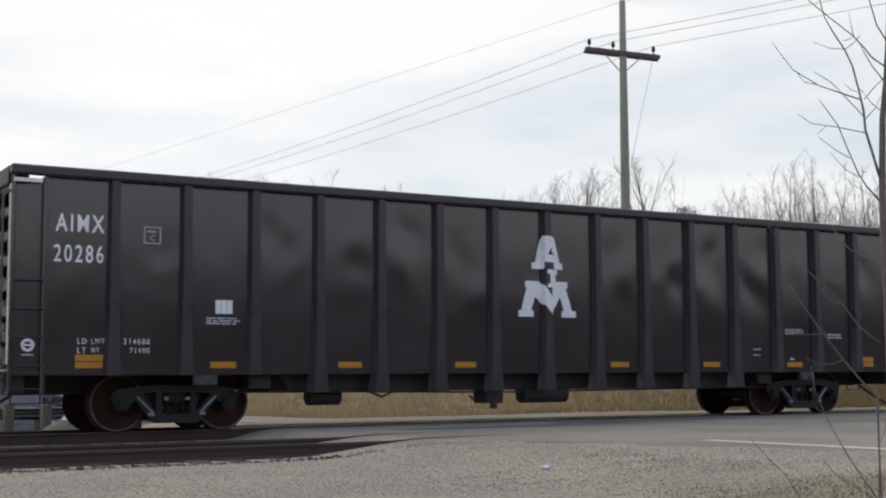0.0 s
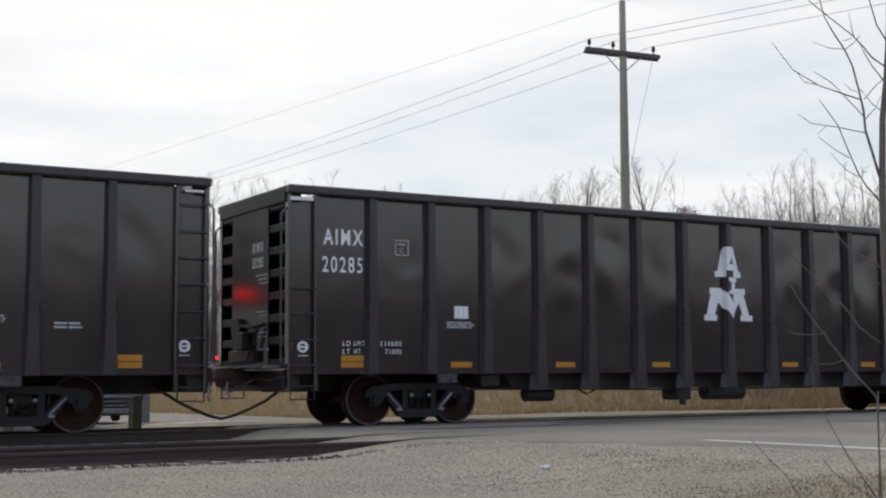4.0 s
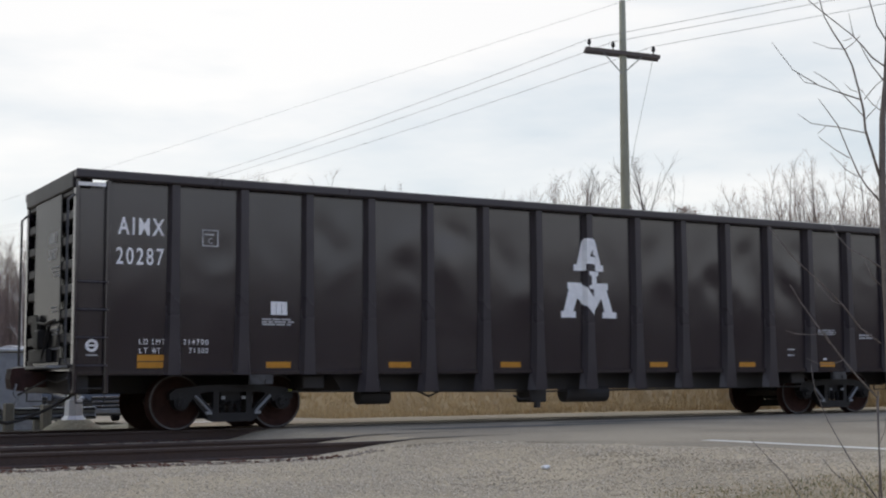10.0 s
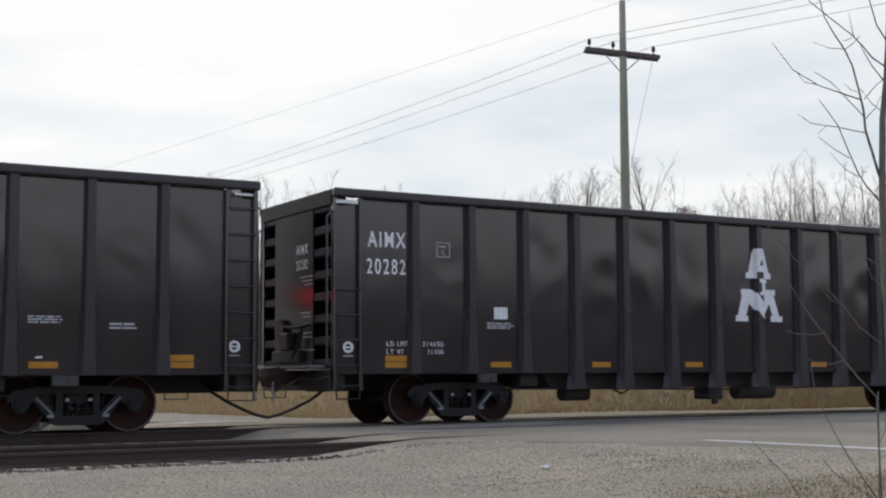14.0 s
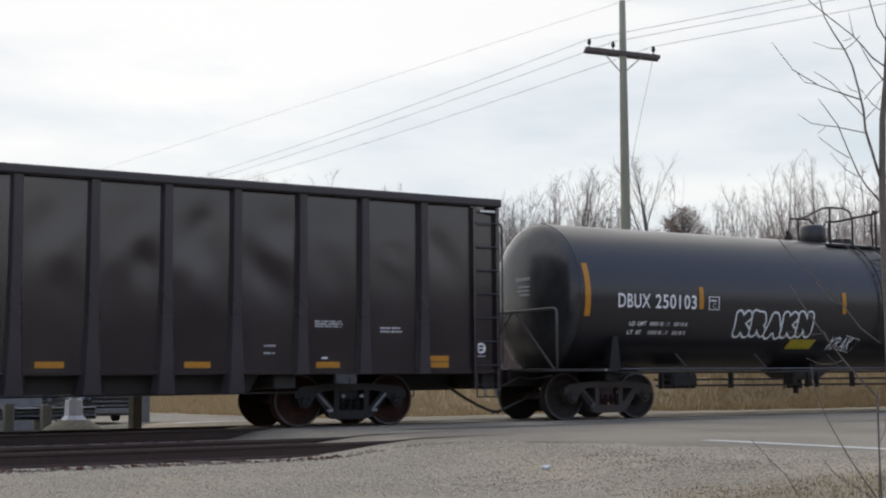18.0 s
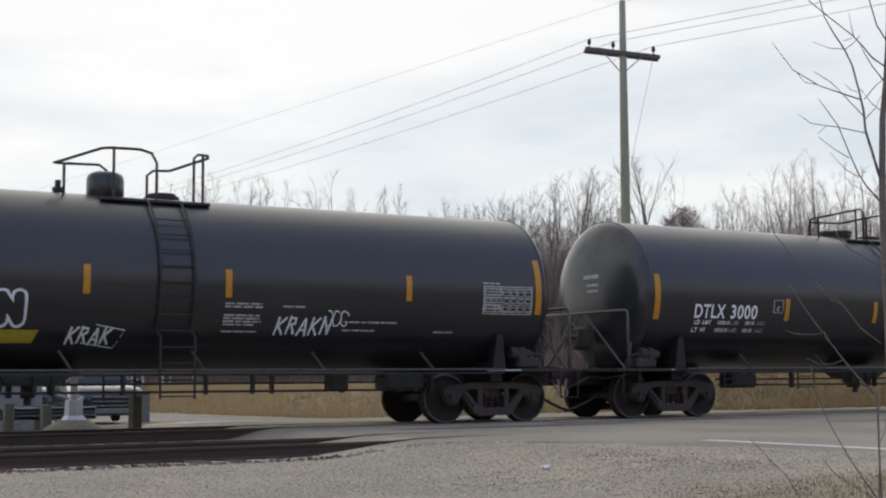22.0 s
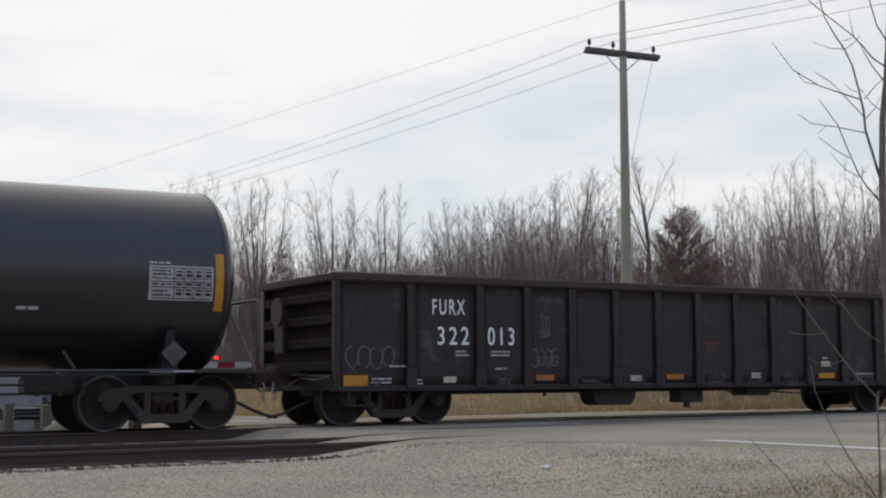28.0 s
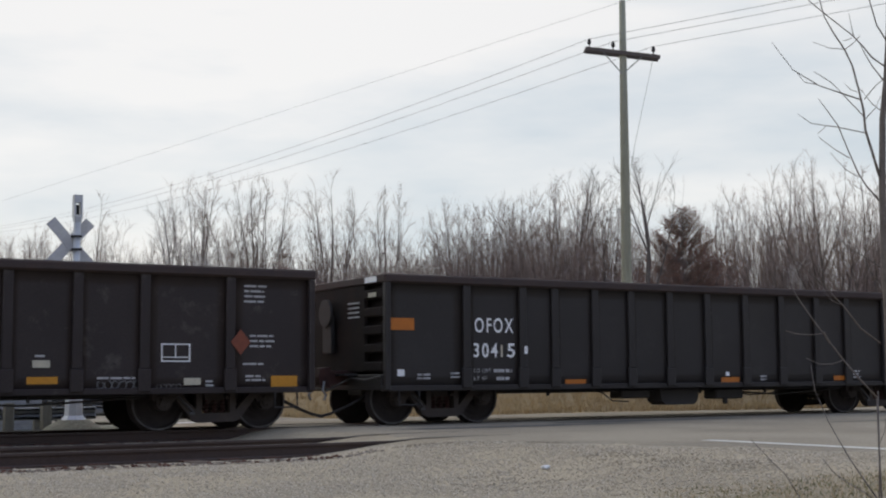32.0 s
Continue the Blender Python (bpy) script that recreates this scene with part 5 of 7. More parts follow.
        st = bmesh.new()
        xx = x - d * 0.5
        tube(st, [(xx - 0.2, -1.52, 0.62), (xx - 0.2, -1.54, 0.36), (xx + 0.2, -1.54, 0.36), (xx + 0.2, -1.52, 0.62)], 0.016)
        part("step_stirrup", st, M_UNDER, car)
        coupler(car, x, d, True)
    part("floor_plate", B(0.2, length - 0.2, -1.48, 1.48, 0.72, 0.78), M_UNDER, car)
    part("centre_sill", B(0.2, length - 0.2, -0.3, 0.3, 0.52, 0.72, 0.02), M_UNDER, car)
    for x in trucks:
        truck(car, x, False)
    pp = bmesh.new()
    tube(pp, [(trucks[0] + 1.2, -1.1, 0.56), (trucks[0] + 3.0, -1.1, 0.55), (trucks[1] - 1.2, -1.1, 0.57)], 0.018)
    tube(pp, [(trucks[1] - 4.5, -1.1, 0.52), (trucks[1] - 3.2, -1.1, 0.44), (trucks[1] - 1.3, -1.1, 0.54)], 0.018)
    part("brake_pipe", pp, M_UNDER, car)
    mid_x = (trucks[0] + trucks[1]) / 2
    for k, x in enumerate((-3.4, -1.5, 0.4, 2.2, 3.6)):
        part("pipe_hanger", B(mid_x + x - 0.02, mid_x + x + 0.02, -1.13, -1.07, 0.48, 0.66), M_UNDER, car)
    lp = bmesh.new()
    tube(lp, [(mid_x + 1.0, -1.15, 0.62), (mid_x + 1.25, -1.15, 0.50), (mid_x + 1.7, -1.15, 0.44), (mid_x + 2.3, -1.15, 0.46), (mid_x + 2.7, -1.15, 0.56)], 0.016)
    tube(lp, [(mid_x - 2.4, -1.15, 0.60), (mid_x - 2.1, -1.15, 0.50), (mid_x - 1.9, -1.15, 0.36), (mid_x - 1.5, -1.15, 0.34)], 0.014)
    part("pipe_loop", lp, M_UNDER, car)
    return car


old_a = low_gondola(16.26, [1.52, 2.96, 4.0, 5.02, 6.07, 7.12, 8.15, 9.18, 10.21, 11.23, 12.28, 13.34, 14.77], (1.42, 14.70), True, "grimy black low-sided gondola car with rusty rim", M_GOND)
yp = -1.503
letters("reporting_mark", "FURX", 1.98, 1.96, 0.27, old_a, M_WHITE, yp, 0.68, 0.006)
letters("reporting_mark", "322", 2.08, 1.42, 0.32, old_a, M_WHITE, yp, 0.66, 0.006)
letters("reporting_mark", "013", 3.14, 1.42, 0.32, old_a, M_WHITE, yp, 0.58, 0.006)
for x, z, w, h, m in ((0.21, 0.68, 0.47, 0.20, M_ORANGE), (4.20, 0.77, 0.40, 0.10, M_ORANGE2), (7.33, 0.77, 0.44, 0.10, M_ORANGE2), (11.54, 0.77, 0.46, 0.11, M_ORANGE), (15.50, 0.68, 0.47, 0.20, M_ORANGE)):
    part("reflector", B(x, x + w, yp - 0.004, yp + 0.01, z, z + h), m, old_a, "amber reflective strip")
for x, z, w in ((2.20, 0.74, 0.26), (6.42, 0.74, 0.27), (9.60, 0.78, 0.24), (11.62, 1.02, 0.26), (14.0, 0.74, 0.28)):
    part("cream_label", B(x, x + w, yp - 0.004, yp + 0.01, z, z + 0.11), M_CREAM, old_a, "cream paper label")
for x, z, w, n, sd in ((2.45, 1.28, 0.3, 2, 1), (3.2, 1.28, 0.42, 2, 2), (3.3, 0.97, 0.3, 1, 3), (0.75, 0.80, 0.5, 2, 4), (1.1, 1.02, 0.4, 1, 5), (15.02, 2.34, 0.42, 4, 6), (15.12, 1.52, 0.5, 3, 7), (15.0, 1.06, 0.5, 1, 8), (15.05, 0.86, 0.36, 2, 9), (11.65, 1.18, 0.2, 1, 10), (14.36, 0.78, 0.14, 2, 11), (12.6, 0.84, 0.7, 1, 12), (1.66, 0.78, 0.12, 2, 13)):
    bars("stencil_bar", x, z, w, n, old_a, M_DIMWHITE, yp - 0.003, 0.032, 0.085 if n > 2 else 0.065, sd)
fr = bmesh.new()
for a in ((13.62, 14.10, 1.11, 1.13), (13.62, 14.10, 1.38, 1.40), (13.62, 13.64, 1.11, 1.40), (14.08, 14.10, 1.11, 1.40), (13.85, 13.865, 1.18, 1.40), (13.62, 14.10, 1.175, 1.19)):
    box(fr, a[0], a[1], yp - 0.003, yp + 0.01, a[2], a[3])
part("plate_frame", fr, M_WHITE, old_a, "white stencilled box outline")
part("placard", slab(bmesh.new(), [(14.93, 1.22), (15.10, 1.43), (14.93, 1.64), (14.76, 1.43)], -1.585, -1.575), M_DIAMOND, old_a, "rust-red diamond placard")
scrawl("scrawl", 0.25, 0.98, 0.95, 0.42, old_a, M_FAINT, y=yp, seed=3, loops=4, thick=0.014)
scrawl("scrawl", 4.1, 1.00, 0.6, 0.36, old_a, M_FAINT, y=yp, seed=5, loops=4, thick=0.016)
scrawl("scrawl", 8.3, 1.3, 0.4, 0.22, old_a, M_DIAMOND, y=yp, seed=6, loops=3, thick=0.010)
scrawl("scrawl", 12.6, 0.68, 0.7, 0.14, old_a, M_FAINT, y=yp, seed=7, loops=6, thick=0.012)
for k, (x, z, w, h) in enumerate(((0.62, 0.66, 0.34, 0.10), (3.35, 0.68, 0.30, 0.14), (5.25, 0.67, 0.42, 0.10), (6.28, 0.66, 0.46, 0.16), (8.42, 0.68, 0.46, 0.20), (9.50, 0.68, 0.44, 0.18), (10.5, 0.68, 0.40, 0.16), (13.55, 0.66, 0.40, 0.10), (4.3, 1.55, 0.22, 0.45), (4.18, 1.1, 0.5, 0.12))):
    scrawl("scuff", x, z, w, h, old_a, M_CHALK, y=yp, seed=40 + k, loops=5, thick=0.010)
for x0, x1, z0, z1 in ((5.72, 6.80, 0.28, 0.60),):
    part("air_reservoir", slab(bmesh.new(), [(x0, z1), (x0 + 0.05, z0 + 0.1), (x0 + 0.16, z0), (x1 - 0.16, z0), (x1 - 0.05, z0 + 0.1), (x1, z1)], -1.2, -0.75), M_UNDER, old_a)
vb = bmesh.new()
box(vb, 7.95, 8.55, -1.2, -0.8, 0.30, 0.58, 0.03)
box(vb, 8.08, 8.18, -1.2, -1.1, 0.20, 0.34, 0.01)
part("brake_valve", vb, M_UNDER, old_a)
part("brake_cylinder", B(9.72, 10.42, -1.2, -0.7, 0.42, 0.62, 0.04), M_UNDER, old_a)

old_b = low_gondola(14.31, [1.69, 2.91, 3.64, 4.58, 5.46, 6.43, 7.42, 8.45, 9.47, 10.5, 11.41, 12.6], (1.43, 12.88), False, "clean black low-sided gondola car with white lettering", M_GOND2)
letters("reporting_mark", "OFOX", 1.88, 1.65, 0.26, old_b, M_WHITE, yp, 0.84, 0.008)
letters("reporting_mark", "304", 1.85, 1.20, 0.25, old_b, M_WHITE, yp, 0.52, 0.010)
letters("reporting_mark", "5", 2.58, 1.20, 0.25, old_b, M_WHITE, yp, 0.17, 0.010)
part("stencil_bar", B(2.44, 2.48, yp - 0.003, yp + 0.004, 1.20, 1.42), M_CREAM, old_b)
part("stencil_bar", B(2.92, 2.99, -1.570, -1.562, 1.26, 1.40), M_WHITE, old_b)
letters("lettering", "LD LMT", 1.86, 0.92, 0.07, old_b, M_DIMWHITE, yp, 0.36)
letters("lettering", "LT WT", 1.86, 0.78, 0.07, old_b, M_DIMWHITE, yp, 0.28)
bars("stencil_bar", 2.28, 0.92, 0.4, 1, old_b, M_DIMWHITE, yp - 0.003, 0.06, 0.1, 2)
bars("stencil_bar", 2.34, 0.78, 0.34, 1, old_b, M_DIMWHITE, yp - 0.003, 0.06, 0.1, 3)
for x, z, w, h, m in ((0.12, 1.67, 0.50, 0.21, M_ORANGE3), (3.88, 0.67, 0.48, 0.11, M_ORANGE3), (7.78, 0.69, 0.48, 0.11, M_ORANGE3), (11.0, 0.72, 0.55, 0.10, M_ORANGE3)):
    part("reflector", B(x, x + w, yp - 0.004, yp + 0.01, z, z + h), m, old_b, "amber reflective strip")
part("white_label", B(0.28, 0.42, yp - 0.004, yp + 0.01, 0.86, 0.98), M_WHITE, old_b)
part("white_label", B(7.9, 8.0, yp - 0.004, yp + 0.01, 0.83, 0.91), M_WHITE, old_b)
for x, z, w, n, sd in ((0.68, 0.87, 0.35, 2, 4), (1.36, 0.89, 0.2, 2, 5), (8.85, 0.80, 0.2, 2, 6), (11.6, 0.9, 0.25, 3, 7)):
    bars("stencil_bar", x, z, w, n, old_b, M_DIMWHITE, yp - 0.003, 0.032, 0.065, sd)
part("end_stripe", B(-0.025, -0.02, -1.30, -0.85, 2.52, 2.62), M_WHITE, old_b, "small white writing on the end rim")
part("end_stripe", B(-0.006, -0.001, -1.25, -0.95, 2.26, 2.34), M_CREAM, old_b)
part("air_reservoir", slab(bmesh.new(), [(6.42, 0.58), (6.46, 0.34), (6.58, 0.26), (7.30, 0.26), (7.40, 0.34), (7.45, 0.58)], -1.2, -0.75), M_UNDER, old_b)
vb = bmesh.new()
part("brake_cylinder", B(5.45, 6.18, -1.2, -0.8, 0.40, 0.58, 0.03), M_UNDER, old_b)
box(vb, 7.90, 8.66, -1.2, -0.8, 0.36, 0.58, 0.03)
box(vb, 8.15, 8.22, -1.2, -1.1, 0.26, 0.40, 0.01)
part("brake_valve", vb, M_UNDER, old_b)


# ---------------------------------------------------------------- ground, road, tracks
def smooth(a, b, v):
    t = min(1.0, max(0.0, (v - a) / (b - a)))
    return t * t * (3 - 2 * t)


def ground_z(x, y):
    side = smooth(8.1, 9.0, x) if y > -4.0 else smooth(6.9, 9.2, x)
    z = -0.175 * (1 - side) - 0.012 * side
    z -= 0.03 * (1 - smooth(-4.4, -3.6, y)) * (1 - side)
    z -= 0.34 * smooth(1.8, 16.0, y)
    z -= 0.10 * smooth(24.0, 60.0, y)
    if y < -8:
        z = z + (1 - side) * 0.02 * noise.noise((x * 0.5, y * 0.5, 0.0))
    return z


def ramp_values(lo, fine_lo, fine_hi, hi, step, grow=1.35):
    v, out = fine_lo, []
    while v < fine_hi:
        out.append(v)
        v += step
    out.append(fine_hi)
    d, a = step, fine_hi
    while a < hi:
        d *= grow
        a += d
        out.append(min(a, hi))
    d, a = step, fine_lo
    while a > lo:
        d *= grow
        a -= d
        out.insert(0, max(a, lo))
    return out


def sheet(name, xs, ys, lift, material, keep=None):
    verts, faces, idx = [], [], {}
    for j, y in enumerate(ys):
        for i, x in enumerate(xs):
            idx[i, j] = len(verts)
            verts.append((x, y, ground_z(x, y) + (lift(x, y) if callable(lift) else lift)))
    for j in range(len(ys) - 1):
        for i in range(len(xs) - 1):
            if keep is None or keep(0.5 * (xs[i] + xs[i + 1]), 0.5 * (ys[j] + ys[j + 1])):
                faces.append((idx[i, j], idx[i + 1, j], idx[i + 1, j + 1], idx[i, j + 1]))
    me = bpy.data.meshes.new(name)
    me.from_pydata(verts, [], faces)
    bm = bmesh.new()
    bm.from_mesh(me)
    bmesh.ops.delete(bm, geom=[v for v in bm.verts if not v.link_faces], context="VERTS")
    bm.to_mesh(me)
    bm.free()
    me.materials.append(material)
    me.shade_smooth()
    return new(name, me)


gx = ramp_values(-1500, -4, 20, 1800, 0.2)
gy = ramp_values(-1200, -20, 12, 2200, 0.25)
ground = tagged(sheet("ground", gx, gy, 0.0, M_GRAVEL), "pale grey crushed-stone gravel ground beside the tracks", "ground", kind="structure")


def road_left(y):
    n = 0.55 * noise.noise((y * 0.9, 3.1, 0)) + 0.25 * noise.noise((y * 3.0, 7.7, 0))
    if y < -7.0:
        return 8.8 + (-7.0 - y) * 0.34 + n
    if y < 3.5:
        return 8.75 + 0.6 * n
    return 8.6 + 0.05 * (y - 3.5) + 0.5 * n


def rounded(pts, times):
    """The line with its corners cut again and again."""
    for _ in range(times):
        cut = [pts[0]]
        for p, q in zip(pts, pts[1:]):
            cut += [p.lerp(q, 0.25), p.lerp(q, 0.75)]
        pts = cut + [pts[-1]]
    return pts


# the far edge of the asphalt, where the grassy bank begins
EDGE = rounded([Vector(p) for p in ((60, 2.8), (28, 2.8), (24, 3.2), (20.6, 6.6), (18.2, 12.6), (16.6, 22.0), (15.8, 46.0))], 2)
EDGE_LONG = sum((q - p).length for p, q in zip(EDGE, EDGE[1:]))


def bank_depth(x, y):
    """How far a point lies behind the far edge of the asphalt, negative on the road."""
    best, sign = 1e9, 1.0
    at = Vector((x, y))
    for p, q in zip(EDGE, EDGE[1:]):
        w = q - p
        f = max(0.0, min(1.0, (at - p).dot(w) / w.length_squared))
        d = at - p - w * f
        if d.length < best:
            best, sign = d.length, 1.0 if d.x * w.y - d.y * w.x >= 0 else -1.0
    return best * sign


def on_road(x, y):
    if not -60 < y < 44.0 or x > 44:
        return False
    if y > 2.0 and bank_depth(x, y) > 0.4 + 0.3 * noise.noise((x * 0.5, y * 0.5, 2)):
        return False
    return x > road_left(y)


def road_lift(x, y):
    """The asphalt thins out towards its ragged edges and dives under the gravel."""
    e = x - road_left(y) - 0.25
    if y > 2.0:
        e = min(e, 0.2 - bank_depth(x, y))
    return -0.012 + 0.019 * smooth(-0.1, 0.5, e + 0.25 * noise.noise((x * 2.2, y * 2.2, 9)) + 0.12 * noise.noise((x * 7, y * 7, 3)))


rx = [6.0 + 0.16 * i for i in range(88)] + [20.5 + 0.8 * i for i in range(30)]
ry = [-60 + 2.0 * i for i in range(20)] + [-20 + 0.16 * i for i in range(270)] + [23.6 + 0.8 * i for i in range(26)]
road = tagged(sheet("road", rx, ry, road_lift, M_ASPHALT, on_road), "worn grey asphalt road over the level crossing", "road", kind="structure")


def flat_strip(name, pts, w, material, label, lift=0.012, category="road marking"):
    """A painted stripe along points on the ground."""
    bm = bmesh.new()
    rows = []
    for i, p in enumerate(pts):
        a, b = Vector(pts[max(0, i - 1)]), Vector(pts[min(len(pts) - 1, i + 1)])
        d = (b - a).normalized()
        nrm = Vector((-d.y, d.x))
        row = []
        for k in (-0.5, 0.5):
            q = Vector(p) + nrm * (w * k * (1 + 0.12 * noise.noise((i * 0.7, k, 1.0))))
            row.append(bm.verts.new((q.x, q.y, ground_z(q.x, q.y) + lift)))
        rows.append(row)
    for a, b in zip(rows, rows[1:]):
        bm.faces.new((a[0], a[1], b[1], b[0]))
    bmesh.ops.recalc_face_normals(bm, faces=bm.faces[:])
    ob = mesh_ob(name, bm, material)
    return tagged(ob, label, category, kind="structure")


flat_strip("edge_line", [(11.42, -9.0 - 0.4 * i) for i in range(40)], 0.24, M_LINE, "white painted road edge line")
flat_strip("stop_line", [(9.0 + 0.22 * i, 3.75 + 0.145 * i) for i in range(11)], 0.6, M_STOPLINE, "white painted stop line beyond the crossing", 0.014)


def patch(name, cx, cy, rx_, ry_, seed, label, lift=0.013):
    rng = random.Random(seed)
    bm = bmesh.new()
    vs = []
    for i in range(40):
        a = 2 * math.pi * i / 40
        k = 1 + 0.35 * noise.noise((math.cos(a) * 2 + seed, math.sin(a) * 2, 0)) + rng.uniform(-0.06, 0.06)
        x, y = cx + rx_ * k * math.cos(a), cy + ry_ * k * math.sin(a)
        vs.append(bm.verts.new((x, y, ground_z(x, y) + lift)))
    c = bm.verts.new((cx, cy, ground_z(cx, cy) + lift))
    for i in range(40):
        bm.faces.new((vs[i], vs[(i + 1) % 40], c))
    return tagged(mesh_ob(name, bm, M_PATCH), label, "ground patch", kind="structure")


for yy in (-5.93, -4.43):
    flat_strip("rail_top", [(8.3 + 0.2 * i, yy) for i in range(10)], 0.065, M_RAILTOP, "worn siding rail flush with the asphalt", 0.010, "rail")
    flat_strip("flangeway", [(8.2 + 0.2 * i, yy + 0.075) for i in range(13)], 0.06, M_TARLINE, "dark flangeway groove beside the rail", 0.0105, "flangeway")
    flat_strip("flangeway", [(8.3 + 0.2 * i, yy - 0.07) for i in range(8)], 0.05, M_TARLINE, "dark flangeway groove beside the rail", 0.0105, "flangeway")
patch("tar_patch", 12.6, -3.1, 2.4, 0.30, 1, "dark tar strip beside the crossing rails")
patch("tar_patch", 16.0, -2.2, 2.2, 0.25, 2, "dark tar strip beside the crossing rails")
patch("tar_patch", 18.5, -5.2, 1.2, 0.10, 3, "thin dark crack sealing on the asphalt")


def rail(name, y, x0, x1, label, dz=0.0):
    e = thing(name, label, "rail", "rails", kind="structure")
    prof = [(-0.07, -0.175), (-0.07, -0.155), (-0.012, -0.135), (-0.012, -0.045), (-0.036, -0.035), (-0.036, -0.006), (-0.030, -0.001), (0.030, -0.001), (0.036, -0.006), (0.036, -0.035), (0.012, -0.045), (0.012, -0.135), (0.07, -0.155), (0.07, -0.175)]
    prof = [(p, z + dz) for p, z in prof]
    bm = bmesh.new()
    a = [bm.verts.new((x0, y + p, z)) for p, z in prof]
    b = [bm.verts.new((x1, y + p, z)) for p, z in prof]
    for i in range(len(prof)):
        k = (i + 1) % len(prof)
        bm.faces.new((a[i], b[i], b[k], a[k]))
    bm.faces.new(a)
    bm.faces.new(b[::-1])
    bmesh.ops.recalc_face_normals(bm, faces=bm.faces[:])
    part("rail_body", bm, M_RAIL, e)
    part("running_surface", B(x0, x1, y - 0.027, y + 0.027, dz - 0.001, dz + 0.002), M_RAILTOP, e, "worn shiny running surface")
    return e


for y in (-0.7535, 0.7535):
    rail("rail", y, -110, 180, "rusty steel running rail under the train")
T2 = -5.18
for y in (T2 - 0.7535, T2 + 0.7535):
    rail("rail", y, -110, 180, "rusty steel rail of the empty siding track", -0.03)

ties = thing("tie_bed", "dark timber ties under the rails", "railway ties", kind="structure")
proto = part("tie", B(-0.11, 0.11, -1.3, 1.3, -0.30, -0.163, 0.012), M_TIE, ties, at=pose(-14, T2, 0))
plate = part("tie_plate", B(-0.12, 0.12, -0.15, 0.15, -0.164, -0.150, 0.004), M_RUSTBIT, ties, at=pose(-14, T2 - 0.7535, 0))
rng = random.Random(5)
for i in range(38):
    x = -13.4 + i * 0.56 + rng.uniform(-0.03, 0.03)
    for yc in (T2, 0.0):
        share(proto, pose(x, yc + rng.uniform(-0.05, 0.05), rng.uniform(-0.01, 0.01) - (0.03 if yc else 0.0), 0, 0, rng.uniform(-1.5, 1.5)))
        for yr in (-0.7535, 0.7535):
            share(plate, pose(x, yc + yr, -0.03 if yc else 0.0))


def stones(name, count, area, size, seed, label, density=None, lift=0.0, material=None):
    """Loose stones in one mesh: squashed octahedra with uneven corners."""
    rng = random.Random(seed)
    verts, faces = [], []
    for _ in range(count):
        for _try in range(20):
            x, y = rng.uniform(area[0], area[1]), rng.uniform(area[2], area[3])
            if density is None or rng.random() < density(x, y):
                break
        r = rng.uniform(*size)
        z = ground_z(x, y) + r * 0.25 + lift
        b = len(verts)
        a0 = rng.uniform(0, 6.28)
        for k in range(4):
            a = a0 + k * 1.5708 + rng.uniform(-0.35, 0.35)
            q = r * rng.uniform(0.75, 1.25)
            verts.append((x + q * math.cos(a), y + q * math.sin(a), z + r * rng.uniform(-0.25, 0.3)))
        verts.append((x + r * rng.uniform(-0.4, 0.4), y + r * rng.uniform(-0.4, 0.4), z + r * rng.uniform(0.45, 0.85)))
        verts.append((x, y, z - r * 0.7))
        for k in range(4):
            faces.append((b + k, b + (k + 1) % 4, b + 4))
            faces.append((b + (k + 1) % 4, b + k, b + 5))
    me = bpy.data.meshes.new(name)
    me.from_pydata(verts, [], faces)
    me.materials.append(material or M_STONE)
    return tagged(new(name, me), label, "stones", kind="stuff")


stones("ballast", 7000, (-6.0, 8.4, -7.4, -6.05), (0.015, 0.034), 11, "grey crushed ballast stones along the siding", lambda x, y: 1.0 if y > -6.6 else 0.4, -0.018)
stones("ballast", 3000, (-6.0, 8.0, -4.2, -1.2), (0.02, 0.05), 12, "dark oily ballast stones between the tracks", lift=-0.012, material=M_OILED)
stones("gravel", 36000, (1.0, 11.0, -13.8, -6.9), (0.006, 0.016), 13, "loose pale gravel on the ground", lambda x, y: 0.0 if x > road_left(y) + 0.3 else 0.9 if noise.noise((x * 0.6, y * 0.6, 4)) > -0.15 else 0.4)


def soil_band(x, y):
    d = abs((y + 7.3) + 1.05 * (x - 9.0) + 0.35 * noise.noise((x * 1.5, y * 1.5, 8)))
    if d < 0.24:
        return 0.9
    if 6.4 < x < 9.0 and -12.9 < y < -10.2:
        return 0.4 if noise.noise((x * 1.1, y * 2.0, 12)) + 0.5 * noise.noise((x * 4, y * 4, 2)) > 0.12 else 0.04
    return 0.0


stones("dark_gravel", 4600, (6.0, 11.5, -13.0, -6.6), (0.005, 0.013), 14, "damp dark soil and stones strewn over the gravel", soil_band, material=M_DARKSOIL)
stones("tie_debris", 1500, (-6.0, 8.0, -6.78, -6.40), (0.012, 0.030), 15, "dark oily stones along the tie ends", lift=-0.006, material=M_OILED)
stones("rust_flakes", 260, (-6.0, 7.6, -6.70, -6.42), (0.02, 0.045), 16, "rusty scale and splinters along the tie ends", material=M_RUSTBIT)
scrap = bmesh.new()
bmesh.ops.create_icosphere(scrap, subdivisions=1, radius=0.05)
for v in scrap.verts:
    v.co = Vector((v.co.x * 1.3, v.co.y * 0.9, v.co.z * 0.5)) * random.Random(v.index).uniform(0.8, 1.2)
ob = mesh_ob("paper_scrap", scrap, M_LITTERWHITE)
ob.location = (7.85, -10.55, ground_z(7.85, -10.55) + 0.02)
tagged(ob, "crumpled white paper scrap on the gravel", "litter")


